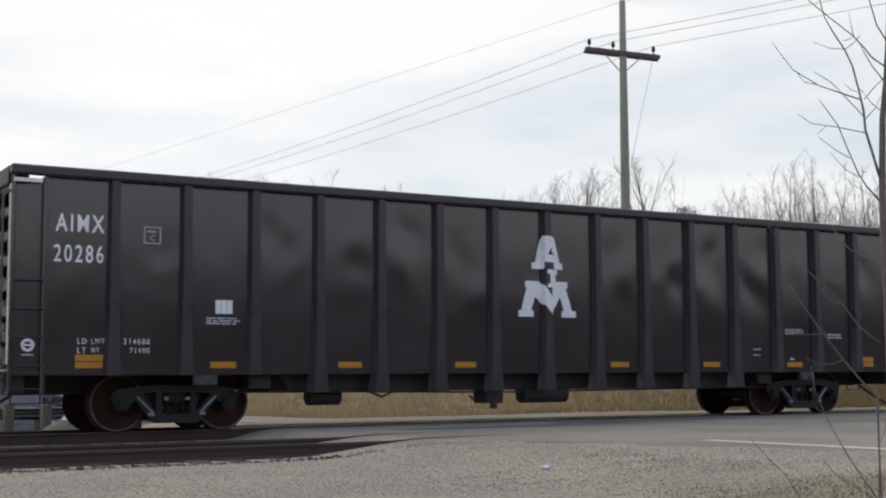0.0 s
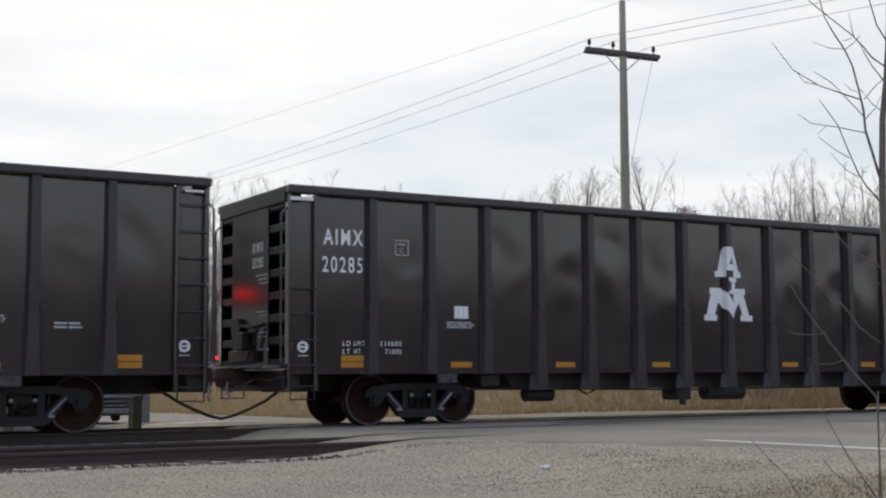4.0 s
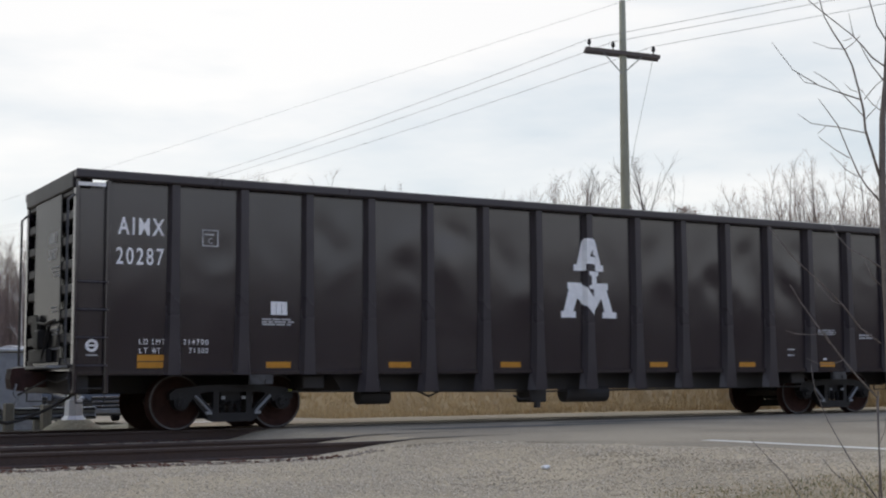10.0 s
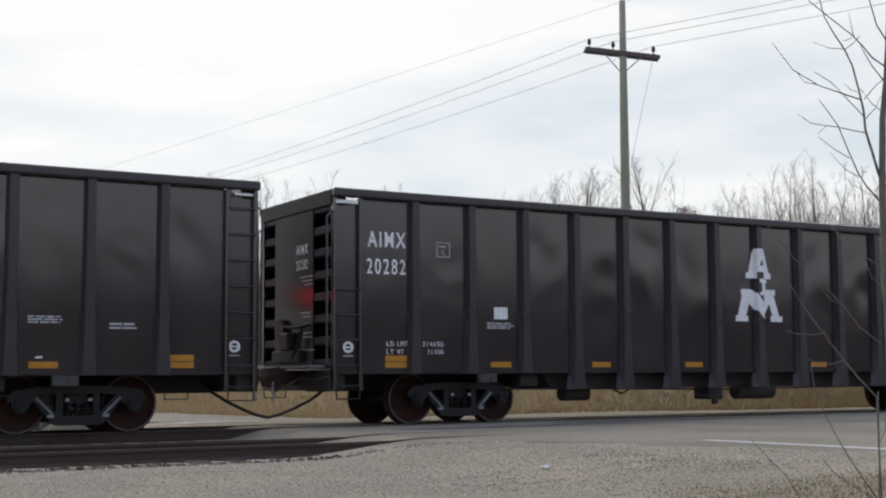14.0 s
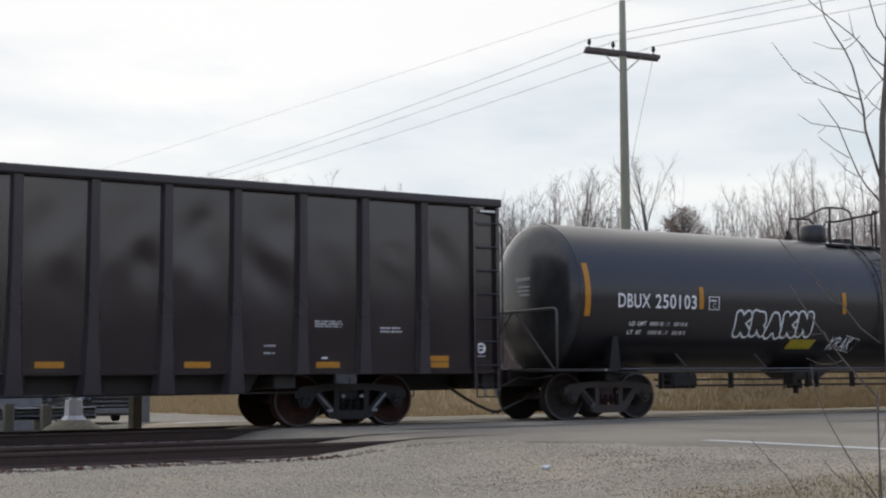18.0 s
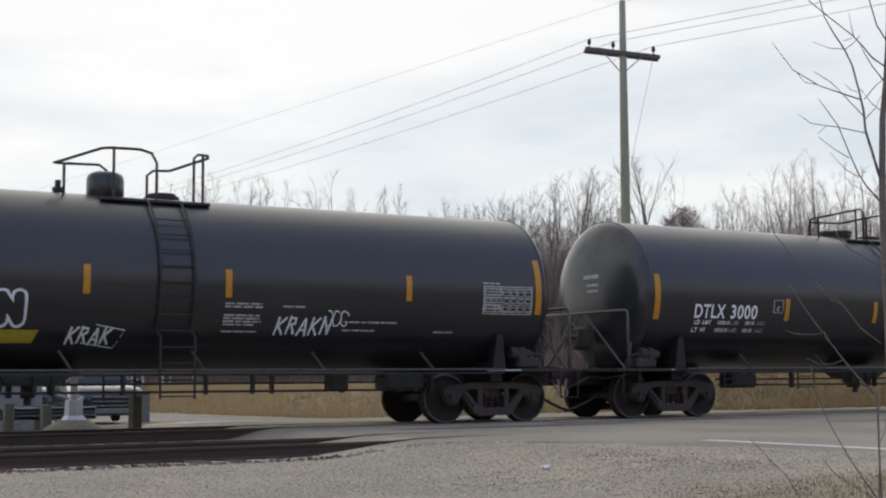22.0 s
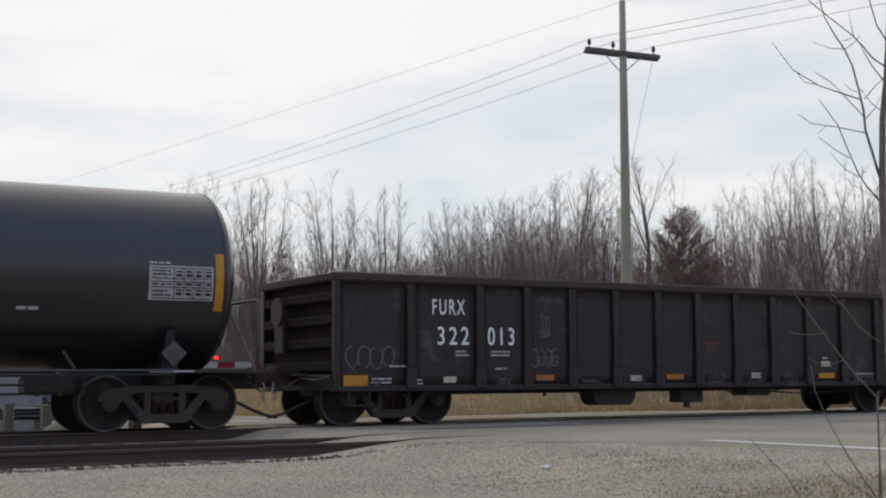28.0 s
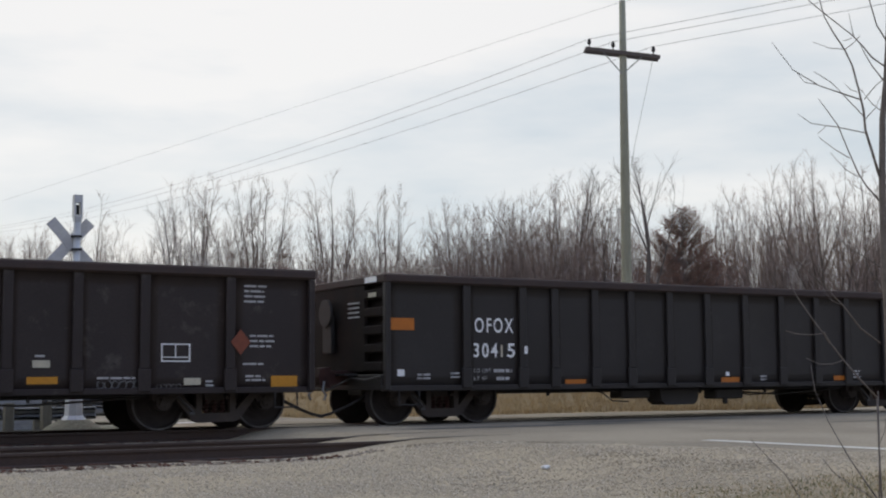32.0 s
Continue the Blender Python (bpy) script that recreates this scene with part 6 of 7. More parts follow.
def blades(name, count, place, height, width, material, label, seed, lean=0.25, rise=None):
    """Grass blades in one mesh, bent in two pieces."""
    rng = random.Random(seed)
    verts, faces = [], []
    for _ in range(count):
        x, y = place(rng)
        z = ground_z(x, y) - 0.01 + (rise(x, y) if rise else 0.0)
        h = rng.uniform(*height)
        w = rng.uniform(*width)
        a = rng.uniform(0, 3.14)
        dx, dy = math.cos(a) * w, math.sin(a) * w
        lx, ly = rng.gauss(0, lean) * h, rng.gauss(0, lean) * h
        b = len(verts)
        verts += [(x - dx, y - dy, z), (x + dx, y + dy, z), (x + lx * 0.4 - dx * 0.8, y + ly * 0.4 - dy * 0.8, z + h * 0.55), (x + lx * 0.4 + dx * 0.8, y + ly * 0.4 + dy * 0.8, z + h * 0.55), (x + lx, y + ly, z + h)]
        faces += [(b, b + 1, b + 3, b + 2), (b + 2, b + 3, b + 4)]
    me = bpy.data.meshes.new(name)
    me.from_pydata(verts, [], faces)
    me.materials.append(material)
    return tagged(new(name, me), label, "grass", kind="stuff")


def bank_rise(x, y):
    """The height of the grassy bank beyond the road."""
    d = bank_depth(x, y)
    return 0.90 * smooth(0.0, 1.7, d + 0.25 * noise.noise((x * 0.7, y * 0.7, 6)) + 0.08 * noise.noise((x * 4, y * 4, 2))) + 0.05 * noise.noise((x * 2.2, y * 2.2, 3)) * smooth(0.0, 0.5, d)


def on_bank(t, d):
    """A point t metres along the road edge and d metres behind it."""
    for p, q in zip(EDGE, EDGE[1:]):
        ln = (q - p).length
        if t <= ln or q is EDGE[-1]:
            way = (q - p) / ln
            return p.x + way.x * t + way.y * d, p.y + way.y * t - way.x * d
        t -= ln


def far_edge(rng):
    return on_bank(rng.uniform(14, EDGE_LONG), 3.2 * rng.random() ** 1.2)


bank = bmesh.new()
cols = []
for i in range(300):
    col = []
    for j in range(22):
        x, y = on_bank(EDGE_LONG * i / 299, -0.3 + j * 0.22)
        col.append(bank.verts.new((x, y, ground_z(x, y) + bank_rise(x, y) - (0.06 if j in (0, 21) else 0.0))))
    cols.append(col)
for p, q in zip(cols, cols[1:]):
    for j in range(21):
        bank.faces.new((p[j], q[j], q[j + 1], p[j + 1]))
bmesh.ops.recalc_face_normals(bank, faces=bank.faces[:])
tagged(mesh_ob("grass_bank", bank, M_THATCH, True), "bank of matted tan dead grass beyond the road", "grass bank", kind="structure")
blades("dry_grass", 60000, far_edge, (0.10, 0.30), (0.006, 0.014), M_DRYGRASS, "tan dry grass along the far road edge", 21, 0.35, bank_rise)
blades("dry_grass", 20000, far_edge, (0.06, 0.22), (0.006, 0.014), M_STRAW, "brownish straw along the far road edge", 25, 0.4, bank_rise)
blades("weeds", 2600, lambda r: (10.5 + r.gauss(0, 1.3), 27.0 + r.gauss(0, 1.6)), (0.4, 1.1), (0.01, 0.02), M_BRUSH, "brown dead weeds at the grass edge", 22, 0.2)


def turf_spot(r):
    x = 6.9 + 3.3 * r.random() ** 0.7
    return x, -12.95 - 0.72 * (x - 7.5) - r.random() ** 0.7 * 1.6 + 0.35 * noise.noise((x * 1.3, 0, 5)) + r.gauss(0, 0.08) - 1.2 * max(0.0, 7.4 - x)


blades("turf", 11000, turf_spot, (0.010, 0.034), (0.002, 0.005), M_TURF, "patchy dull winter turf in the foreground", 23, 0.5)
blades("dry_turf", 7000, turf_spot, (0.010, 0.034), (0.002, 0.005), M_STRAW, "pale dead grass among the turf", 24, 0.7)


# ---------------------------------------------------------------- far woods
def bare_tree(seed, height, leaders, spread, fork, boughs, bark=None, label="leafless grey-brown tree in the far woods", arch=0.5):
    """Bare deciduous tree: a tapered trunk that forks into rising leaders, boughs on these, twigs on the boughs."""
    rng = random.Random(seed)
    tv, tf, cv, cf = [], [], [], []

    def stick(verts, faces, a, b, r0, r1, n):
        d = (b - a).normalized()
        s = d.orthogonal().normalized()
        u = d.cross(s)
        base = len(verts)
        for p, r in ((a, r0), (b, r1)):
            for k in range(n):
                ang = 2 * math.pi * k / n
                verts.append(tuple(p + s * (r * math.cos(ang)) + u * (r * math.sin(ang))))
        for k in range(n):
            faces.append((base + k, base + (k + 1) % n, base + n + (k + 1) % n, base + n + k))

    def run(a, d, length, r0, r1, segs, wander, lift, wood):
        """A bending shoot; gives its points with their directions and radii."""
        out, p = [], a.copy()
        for i in range(segs):
            d = (d + Vector((rng.gauss(0, wander), rng.gauss(0, wander), lift + rng.gauss(0, wander * 0.5)))).normalized()
            q = p + d * (length / segs)
            ra, rb = r0 + (r1 - r0) * i / segs, r0 + (r1 - r0) * (i + 1) / segs
            stick(tv if wood else cv, tf if wood else cf, p, q, ra, rb, 5 if wood else 3)
            out.append((q, d, rb))
            p = q
        return out

    def aside(d, angle, az):
        s = d.orthogonal().normalized()
        t = d.cross(s)
        return (d * math.cos(angle) + (s * math.cos(az) + t * math.sin(az)) * math.sin(angle)).normalized()

    def twigs(bough, count, length):
        for _ in range(count):
            q, dq, rq = rng.choice(bough[len(bough) // 4:])
            side = run(q - dq * rng.uniform(0, 0.12) * length, aside(dq, rng.uniform(0.35, 0.75), rng.uniform(0, 6.28)), length * rng.uniform(0.6, 1.2), max(0.0055, rq * 0.4), 0.004, 3, 0.05, 0.05, False)
            for _k in range(3):
                a, da, ra = rng.choice(side)
                run(a, aside(da, rng.uniform(0.3, 0.7), rng.uniform(0, 6.28)), length * rng.uniform(0.35, 0.75), 0.0045, 0.0028, 2, 0.05, 0.05, False)

    r0 = height * 0.0105
    lean = Vector((rng.gauss(0, 0.03), rng.gauss(0, 0.03), 1)).normalized()
    trunk = run(Vector((0, 0, -0.3)), lean, height * fork + 0.3, r0, r0 * 0.8, 5, 0.03, 0.03, True)
    top, d_top, r_top = trunk[-1]
    turn = rng.uniform(0, 6.28)
    for k in range(leaders):
        p, d, r = trunk[-1] if k < 2 or fork < 0.12 else rng.choice(trunk[2:])
        az = turn + k * 2.4 + rng.uniform(-0.3, 0.3)
        out = (0.02 if k == 0 else rng.uniform(0.55, 1.0)) * spread
        way = Vector((math.cos(az) * math.sin(out), math.sin(az) * math.sin(out), math.cos(out))).normalized()
        reach = (height * 0.95 - p.z) * (1.0 if k == 0 else rng.uniform(0.80, 1.0))
        rl = r * (0.85 if k == 0 else rng.uniform(0.42, 0.62))
        lead = run(p, way, reach, rl, 0.009, 9, 0.04, arch * 0.16, True)
        for i in range(boughs):
            f = 0.12 + 0.86 * (i + rng.random()) / boughs
            q, dq, rq = lead[min(8, int(f * 9))]
            ln = height * (0.06 + 0.20 * (1 - f)) * rng.uniform(0.6, 1.2) * (0.6 + spread)
            bough = run(q - dq * rng.uniform(0, 0.1), aside(dq, rng.uniform(0.3, 0.65), rng.uniform(0, 6.28)), ln, max(0.011, rq * 0.5), 0.006, 5, 0.05, 0.10 * arch, True)
            twigs(bough, 4, max(0.5, 0.42 * ln))
        twigs(lead[3:], 9, 0.8)
    tree = thing("bare_tree", label, "tree", "far woods trees")
    for nm, v, f, m in (("trunk", tv, tf, bark or M_BARK), ("crown", cv, cf, bark or M_TWIG)):
        me = bpy.data.meshes.new(nm)
        me.from_pydata(v, [], f)
        me.materials.append(m)
        o = new(nm, me)
        o.parent = tree
    return tree


def deep(u, depth):
    """A point on the plan, u across the view at a depth along it."""
    k = Vector((0.5087, 0.8605)) * depth + Vector((0.8605, -0.5087)) * (u * depth)
    return EYE.x + k.x, EYE.y + k.y


# height, leaders, spread, height of the fork, boughs on each leader
SHAPES = ((13.0, 12, 0.40, 0.32, 8), (13.0, 8, 0.32, 0.28, 9), (12.0, 5, 0.42, 0.25, 9), (11.0, 6, 0.55, 0.28, 8), (12.0, 8, 0.60, 0.25, 8), (9.0, 8, 0.50, 0.06, 7), (12.5, 5, 0.30, 0.35, 9))
kinds = [bare_tree(100 + i, *s) for i, s in enumerate(SHAPES)]
kinds.append(bare_tree(120, 13.0, 4, 0.42, 0.60, 6, M_ARM, "sparse leafless tree with a dark straight trunk"))
kinds.append(bare_tree(121, 7.2, 2, 0.30, 0.30, 6, M_WHITEBARK, "slender pale-barked bare tree at the wood's edge"))
TALL = [s[0] for s in SHAPES] + [13.0, 7.2]
rng = random.Random(77)
used = set()


def plant(kind, u, depth, tall):
    x, y = deep(u, depth)
    m = Matrix.Translation((x, y, ground_z(x, y))) @ Matrix.Rotation(rng.uniform(0, 6.28), 4, "Z")
    src = kinds[kind]
    if kind not in used:
        used.add(kind)
        src.matrix_basis = m
        t = src
    else:
        t = copy_thing(src, m)
    k = tall / TALL[kind]
    t.scale = (k, k, k)


# tall single trees against the sky, pale stems at the edge, then the mass of the wood
west = [(0, -0.187, 75, 13.2), (0, -0.1416, 76, 13.5), (1, -0.083, 75, 13.4), (1, -0.268, 80, 12.6), (3, 0.034, 75, 11.2), (7, -0.208, 80, 12.4), (6, -0.300, 80, 10.6), (2, -0.064, 78, 11.2), (6, -0.044, 75, 12.2), (0, 0.010, 76, 11.8), (3, -0.002, 76, 10.2), (2, 0.046, 76, 11.5)]
east = [(4, 0.075, 74, 12.0), (3, 0.098, 75, 12.0), (2, 0.060, 74, 11.6), (4, 0.105, 76, 12.3), (3, 0.120, 72, 11.3), (4, 0.080, 70, 11.0), (4, 0.066, 78, 11.7), (4, 0.088, 76, 12.4), (7, 0.110, 75, 13.2), (3, 0.125, 74, 11.0), (7, 0.1529, 58, 11.0), (2, 0.212, 70, 10.6), (6, 0.226, 72, 11.3), (4, 0.258, 62, 11.2), (3, 0.27, 66, 11.0), (6, 0.285, 66, 11.4), (4, 0.297, 62, 11.4), (2, 0.318, 64, 11.2), (4, 0.335, 62, 11.0)]
for kind, u, depth, tall in west + east:
    plant(kind, u, depth, tall * (0.98 if kind < 2 else 1.0))
for u, depth, tall in ((-0.237, 58, 7.0), (-0.2263, 57, 6.4), (-0.2147, 56, 7.4), (-0.208, 60, 6.8), (-0.190, 58, 7.0), (-0.183, 62, 7.6), (-0.262, 60, 7.0), (-0.30, 58, 7.2), (-0.322, 60, 6.6), (-0.17, 64, 7.0), (0.145, 64, 7.4), (0.27, 62, 6.8)):
    plant(8, u, depth, tall)
for i in range(210):
    u, depth = rng.uniform(-0.46, 0.46), rng.uniform(66, 110)
    plant(rng.choice((1, 2, 2, 3, 3, 4, 5, 5, 6)), u, depth, 1.3 + depth * (rng.uniform(0.082, 0.114) + (0.018 if u > 0.2 or 0.03 < u < 0.15 else 0.0)))


def brush(name, count, seed, depth, height, material, label, across=0.46, gap=None, belt=None):
    """Thin upright stems and side twigs of the undergrowth in one mesh."""
    r = random.Random(seed)
    verts, faces = [], []

    def stem(a, b, w):
        base = len(verts)
        for p, q in ((a, w), (b, w * 0.3)):
            for k in range(3):
                an = k * 2.094
                verts.append((p[0] + q * math.cos(an), p[1] + q * math.sin(an), p[2]))
        for k in range(3):
            faces.append((base + k, base + (k + 1) % 3, base + 3 + (k + 1) % 3, base + 3 + k))

    for _ in range(count):
        x, y = deep(r.uniform(-across, across), r.uniform(*depth))
        if belt:
            x, y = r.uniform(*belt), r.uniform(*depth)
        if gap and gap[0] < x < gap[1]:
            continue
        z = ground_z(x, y)
        h = r.uniform(*height)
        top = (x + r.gauss(0, 0.10) * h, y + r.gauss(0, 0.10) * h, z + h)
        stem((x, y, z - 0.1), top, r.uniform(0.012, 0.035))
        for _k in range(4):
            f = r.uniform(0.3, 0.9)
            p = tuple(a + (b - a) * f for a, b in zip((x, y, z), top))
            ln = h * r.uniform(0.15, 0.35)
            stem(p, (p[0] + r.gauss(0, 0.5) * ln, p[1] + r.gauss(0, 0.5) * ln, p[2] + ln * 0.8), 0.010)
    me = bpy.data.meshes.new(name)
    me.from_pydata(verts, [], faces)
    me.materials.append(material)
    return tagged(new(name, me), label, "undergrowth", kind="stuff")


brush("undergrowth", 8000, 31, (60, 100), (2.0, 5.5), M_BRUSH, "dense brown leafless undergrowth under the far trees")
brush("undergrowth", 5000, 34, (66, 95), (5.0, 8.2), M_BRUSH, "tall brown saplings between the far trees")
brush("undergrowth", 5000, 32, (56, 66), (1.0, 3.2), M_BRUSH, "low brown brush at the edge of the woods")
# unseen belt behind the camera, added so the car sides mirror something dark
brush("undergrowth", 15000, 33, (-62, -48), (5.6, 9.6), M_BRUSH, "unseen brown thicket behind the camera, darkening the panel reflections", gap=(14.0, 15.0), belt=(-70, 150))
# unseen trees behind the camera for the reflections; they keep the far-woods label
for i in range(46):
    plant(rng.choice((0, 2, 3, 4, 5)), rng.uniform(-1.9, 1.9), -rng.uniform(40, 60), rng.uniform(7, 11))
litter = bmesh.new()
c = []
for u, d in ((-0.8, 56), (0.8, 56), (1.2, 420), (-1.2, 420)):
    x, y = deep(u, d)
    c.append(litter.verts.new((x, y, ground_z(x, y) + 0.03)))
litter.faces.new(c)
bmesh.ops.subdivide_edges(litter, edges=litter.edges[:], cuts=24, use_grid_fill=True)
for v in litter.verts:
    v.co.z = ground_z(v.co.x, v.co.y) + 0.05
tagged(mesh_ob("woodland_floor", litter, M_LITTER), "brown leaf litter on the woodland floor", "woodland floor", kind="structure")


def brown_tree(u, depth, height, width, seed, label, boughs=160, sweep=0.6, leaf=None):
    """Dense tree that keeps its leaves: trunk, upswept boughs and many small tufts along them, with gaps."""
    r = random.Random(seed)
    x, y = deep(u, depth)
    t = thing("brown_tree", label, "tree", "far woods trees", at=pose(x, y, ground_z(x, y)))
    tr = bmesh.new()
    rod(tr, (0, 0, -0.2), (0, 0, height * 0.97), height * 0.014, 0.01, n=6)
    bv, bf = [], []
    for i in range(boughs):
        z = height * (1 - 0.95 * r.random() ** 0.8)
        reach = width * max(0.01, 1.0 - z / height) ** 0.64 * r.uniform(0.6, 1.05)
        a = r.uniform(0, 6.28)
        root, tip = Vector((0, 0, max(0.1, z - reach * sweep * r.uniform(0.7, 1.4)))), Vector((math.cos(a) * reach, math.sin(a) * reach, z))
        mid = root.lerp(tip, 0.55) - Vector((0, 0, 0.10 * reach))
        tube(tr, [root, mid, tip], [0.03, 0.018, 0.006], 3)
        for _ in range(int(26 + 90 * reach)):
            f = 0.15 + 0.87 * r.random() ** 0.7
            p = root.lerp(mid, f / 0.55) if f < 0.55 else mid.lerp(tip, (f - 0.55) / 0.45)
            axis = (tip - mid).normalized()
            p = p + Vector((r.gauss(0, 0.09), r.gauss(0, 0.09), r.gauss(0, 0.07)))
            d = (axis + Vector((r.gauss(0, 0.5), r.gauss(0, 0.5), r.gauss(0.15, 0.4)))).normalized()
            s, side = r.uniform(0.07, 0.16), d.orthogonal().normalized() * r.uniform(0.012, 0.028)
            b = len(bv)
            bv += [tuple(p - side), tuple(p + side), tuple(p + d * s)]
            bf.append((b, b + 1, b + 2))
    part("trunk", tr, M_BARK, t)
    me = bpy.data.meshes.new("crown")
    me.from_pydata(bv, [], bf)
    me.materials.append(leaf or M_BROWNLEAF)
    o = new("crown", me)
    o.parent = t


brown_tree(0.183, 64, 9.6, 5.8, 1, "dense reddish-brown evergreen at the wood's edge", 560, 0.8, M_CEDAR)
brown_tree(-0.122, 70, 8.0, 2.2, 2, "small reddish-brown tree keeping its dead leaves")
brown_tree(0.006, 72, 7.6, 2.2, 3, "small reddish-brown tree keeping its dead leaves")
brown_tree(-0.10, 64, 5.5, 1.3, 4, "small reddish-brown tree keeping its dead leaves")


# ---------------------------------------------------------------- utility pole and wires
PX, PY = 24.71, 9.25
pz = ground_z(PX, PY)
pole = thing("utility_pole", "weathered grey-green wooden utility pole with a crossarm", "utility pole", at=pose(PX, PY, pz))
PH = 11.95 - pz
bm = bmesh.new()
tube(bm, [(0.02, 0.03, -0.3), (-0.21, -0.30, PH * 0.3), (-0.50, -0.70, PH * 0.7), (-0.71, -1.0, PH)], [0.165, 0.155, 0.125, 0.09], 12)
part("pole_shaft", bm, M_POLE, pole, smooth=True)
ARM_Z = 10.40 - pz
ax0, ax1 = Vector((-1.60, -0.31, ARM_Z + 0.12)), Vector((0.32, -1.40, ARM_Z - 0.15))
dirv = (ax1 - ax0).normalized()
nrm = Vector((dirv.y, -dirv.x, 0)).normalized()
for off in (-0.20, 0.10):
    bm = bmesh.new()
    a, b = ax0 + nrm * off, ax1 + nrm * off
    q = dirv.to_track_quat("X", "Z").to_matrix().to_4x4()
    bmesh.ops.create_cube(bm, size=1.0, matrix=Matrix.Translation((a + b) / 2) @ q @ Matrix.Diagonal(((b - a).length, 0.09, 0.115, 1)))
    part("crossarm", bm, M_ARM, pole)
mid = (ax0 + ax1) / 2
for s in (0.22, 0.78):
    p = ax0.lerp(ax1, s) + nrm * 0.10
    part("arm_brace", tube(bmesh.new(), [p, ax0.lerp(ax1, 0.5) + nrm * 0.08 + Vector((0.02, 0.05, -0.62))], 0.018), M_GALV, pole)
tips = []
for f in (0.06, 0.38, 0.92):
    p = ax0.lerp(ax1, f)
    bm = bmesh.new()
    rod(bm, p + Vector((0, 0, 0.05)), p + Vector((0, 0, 0.22)), 0.02, n=6)
    rod(bm, p + Vector((0, 0, 0.18)), p + Vector((0, 0, 0.26)), 0.06, n=10)
    rod(bm, p + Vector((0, 0, 0.26)), p + Vector((0, 0, 0.33)), 0.045, n=10)
    part("insulator", bm, M_INSUL, pole)
    tips.append(Vector((PX, PY, pz)) + p + Vector((0, 0, 0.33)))
tips.append(Vector((PX - 0.77, PY - 0.96, pz + PH - 0.05)))
part("pole_cable", tube(bmesh.new(), [(0.1, -1.35, PH - 1.8), (-0.20, -0.85, PH * 0.66), (-0.33, -0.6, PH * 0.55)], 0.005), M_INSUL, pole)


def span(a, b, sag, r, label):
    pts = []
    for i in range(25):
        f = i / 24
        p = Vector(a).lerp(Vector(b), f)
        p.z -= sag * 4 * f * (1 - f)
        pts.append(p)
    tagged(mesh_ob("power_wire", tube(bmesh.new(), pts, r, 5), M_WIRE, True), label, "wire", "power wires")


for i, t in enumerate(tips):
    r = 0.0075 if i < 3 else 0.0045
    far, sag = (Vector((-2.26, 78.88, 2.38)), 0.93) if i < 3 else (Vector((-17.9, 94.2, -2.1)), 0.1)
    span(t, t + far, sag, r, "thin bare power wire from the pole")
    span(t, t + Vector((21.9, -37.2, 2.9)), 0.25, r, "thin bare power wire from the pole")


# ---------------------------------------------------------------- crossing signal and roadside things
SX, SY = 7.16, 5.0
GATE_FIRST = 0
sz = 0.0
sig = thing("crossing_signal", "aluminium railroad crossing signal mast with crossbuck and red lamps", "crossing signal", at=pose(SX, SY, sz))
H = 4.62
part("mast", rod(bmesh.new(), (0, 0, 0.3), (0, 0, H - 0.45), 0.072, n=14), M_SIGNAL, sig, smooth=True)
part("bell_bracket", B(-0.075, 0.075, -0.075, 0.075, H - 0.55, H - 0.47, 0.01), M_SIGNAL, sig)
cap = bmesh.new()
box(cap, -0.085, 0.085, -0.085, 0.085, H - 0.47, H - 0.42)
box(cap, -0.085, 0.085, -0.085, 0.085, H - 0.16, H)
box(cap, -0.085, -0.05, -0.085, 0.085, H - 0.42, H - 0.16)
box(cap, 0.05, 0.085, -0.085, 0.085, H - 0.42, H - 0.16)
part("bell_housing", cap, M_SIGNAL, sig)
part("bell", rod(bmesh.new(), (0, 0, H - 0.40), (0, 0, H - 0.2), 0.035, n=10), M_LAMPBLACK, sig)
for a, yy in ((48, 0.10), (-48, 0.115)):
    bm = B(-0.60, 0.60, -0.008, 0.008, -0.115, 0.115)
    part("crossbuck_blade", bm, M_SIGNBACK, sig, "grey back of a crossbuck board", at=Matrix.Translation((-0.11, yy, H - 0.98)) @ Euler((0, radians(a), radians(-4))).to_matrix().to_4x4())
for zz in (H - 0.85, H - 1.12):
    part("sign_clamp", B(-0.10, 0.08, -0.085, 0.1, zz - 0.02, zz + 0.02), M_LAMPBLACK, sig)
part("track_sign", B(-0.36, 0.36, 0.06, 0.08, H - 1.75, H - 1.38), M_SIGNBACK, sig)
part("lamp_arm", rod(bmesh.new(), (-0.66, 0.02, H - 1.90), (0.32, 0.02, H - 1.90), 0.03, n=8), M_SIGNAL, sig)


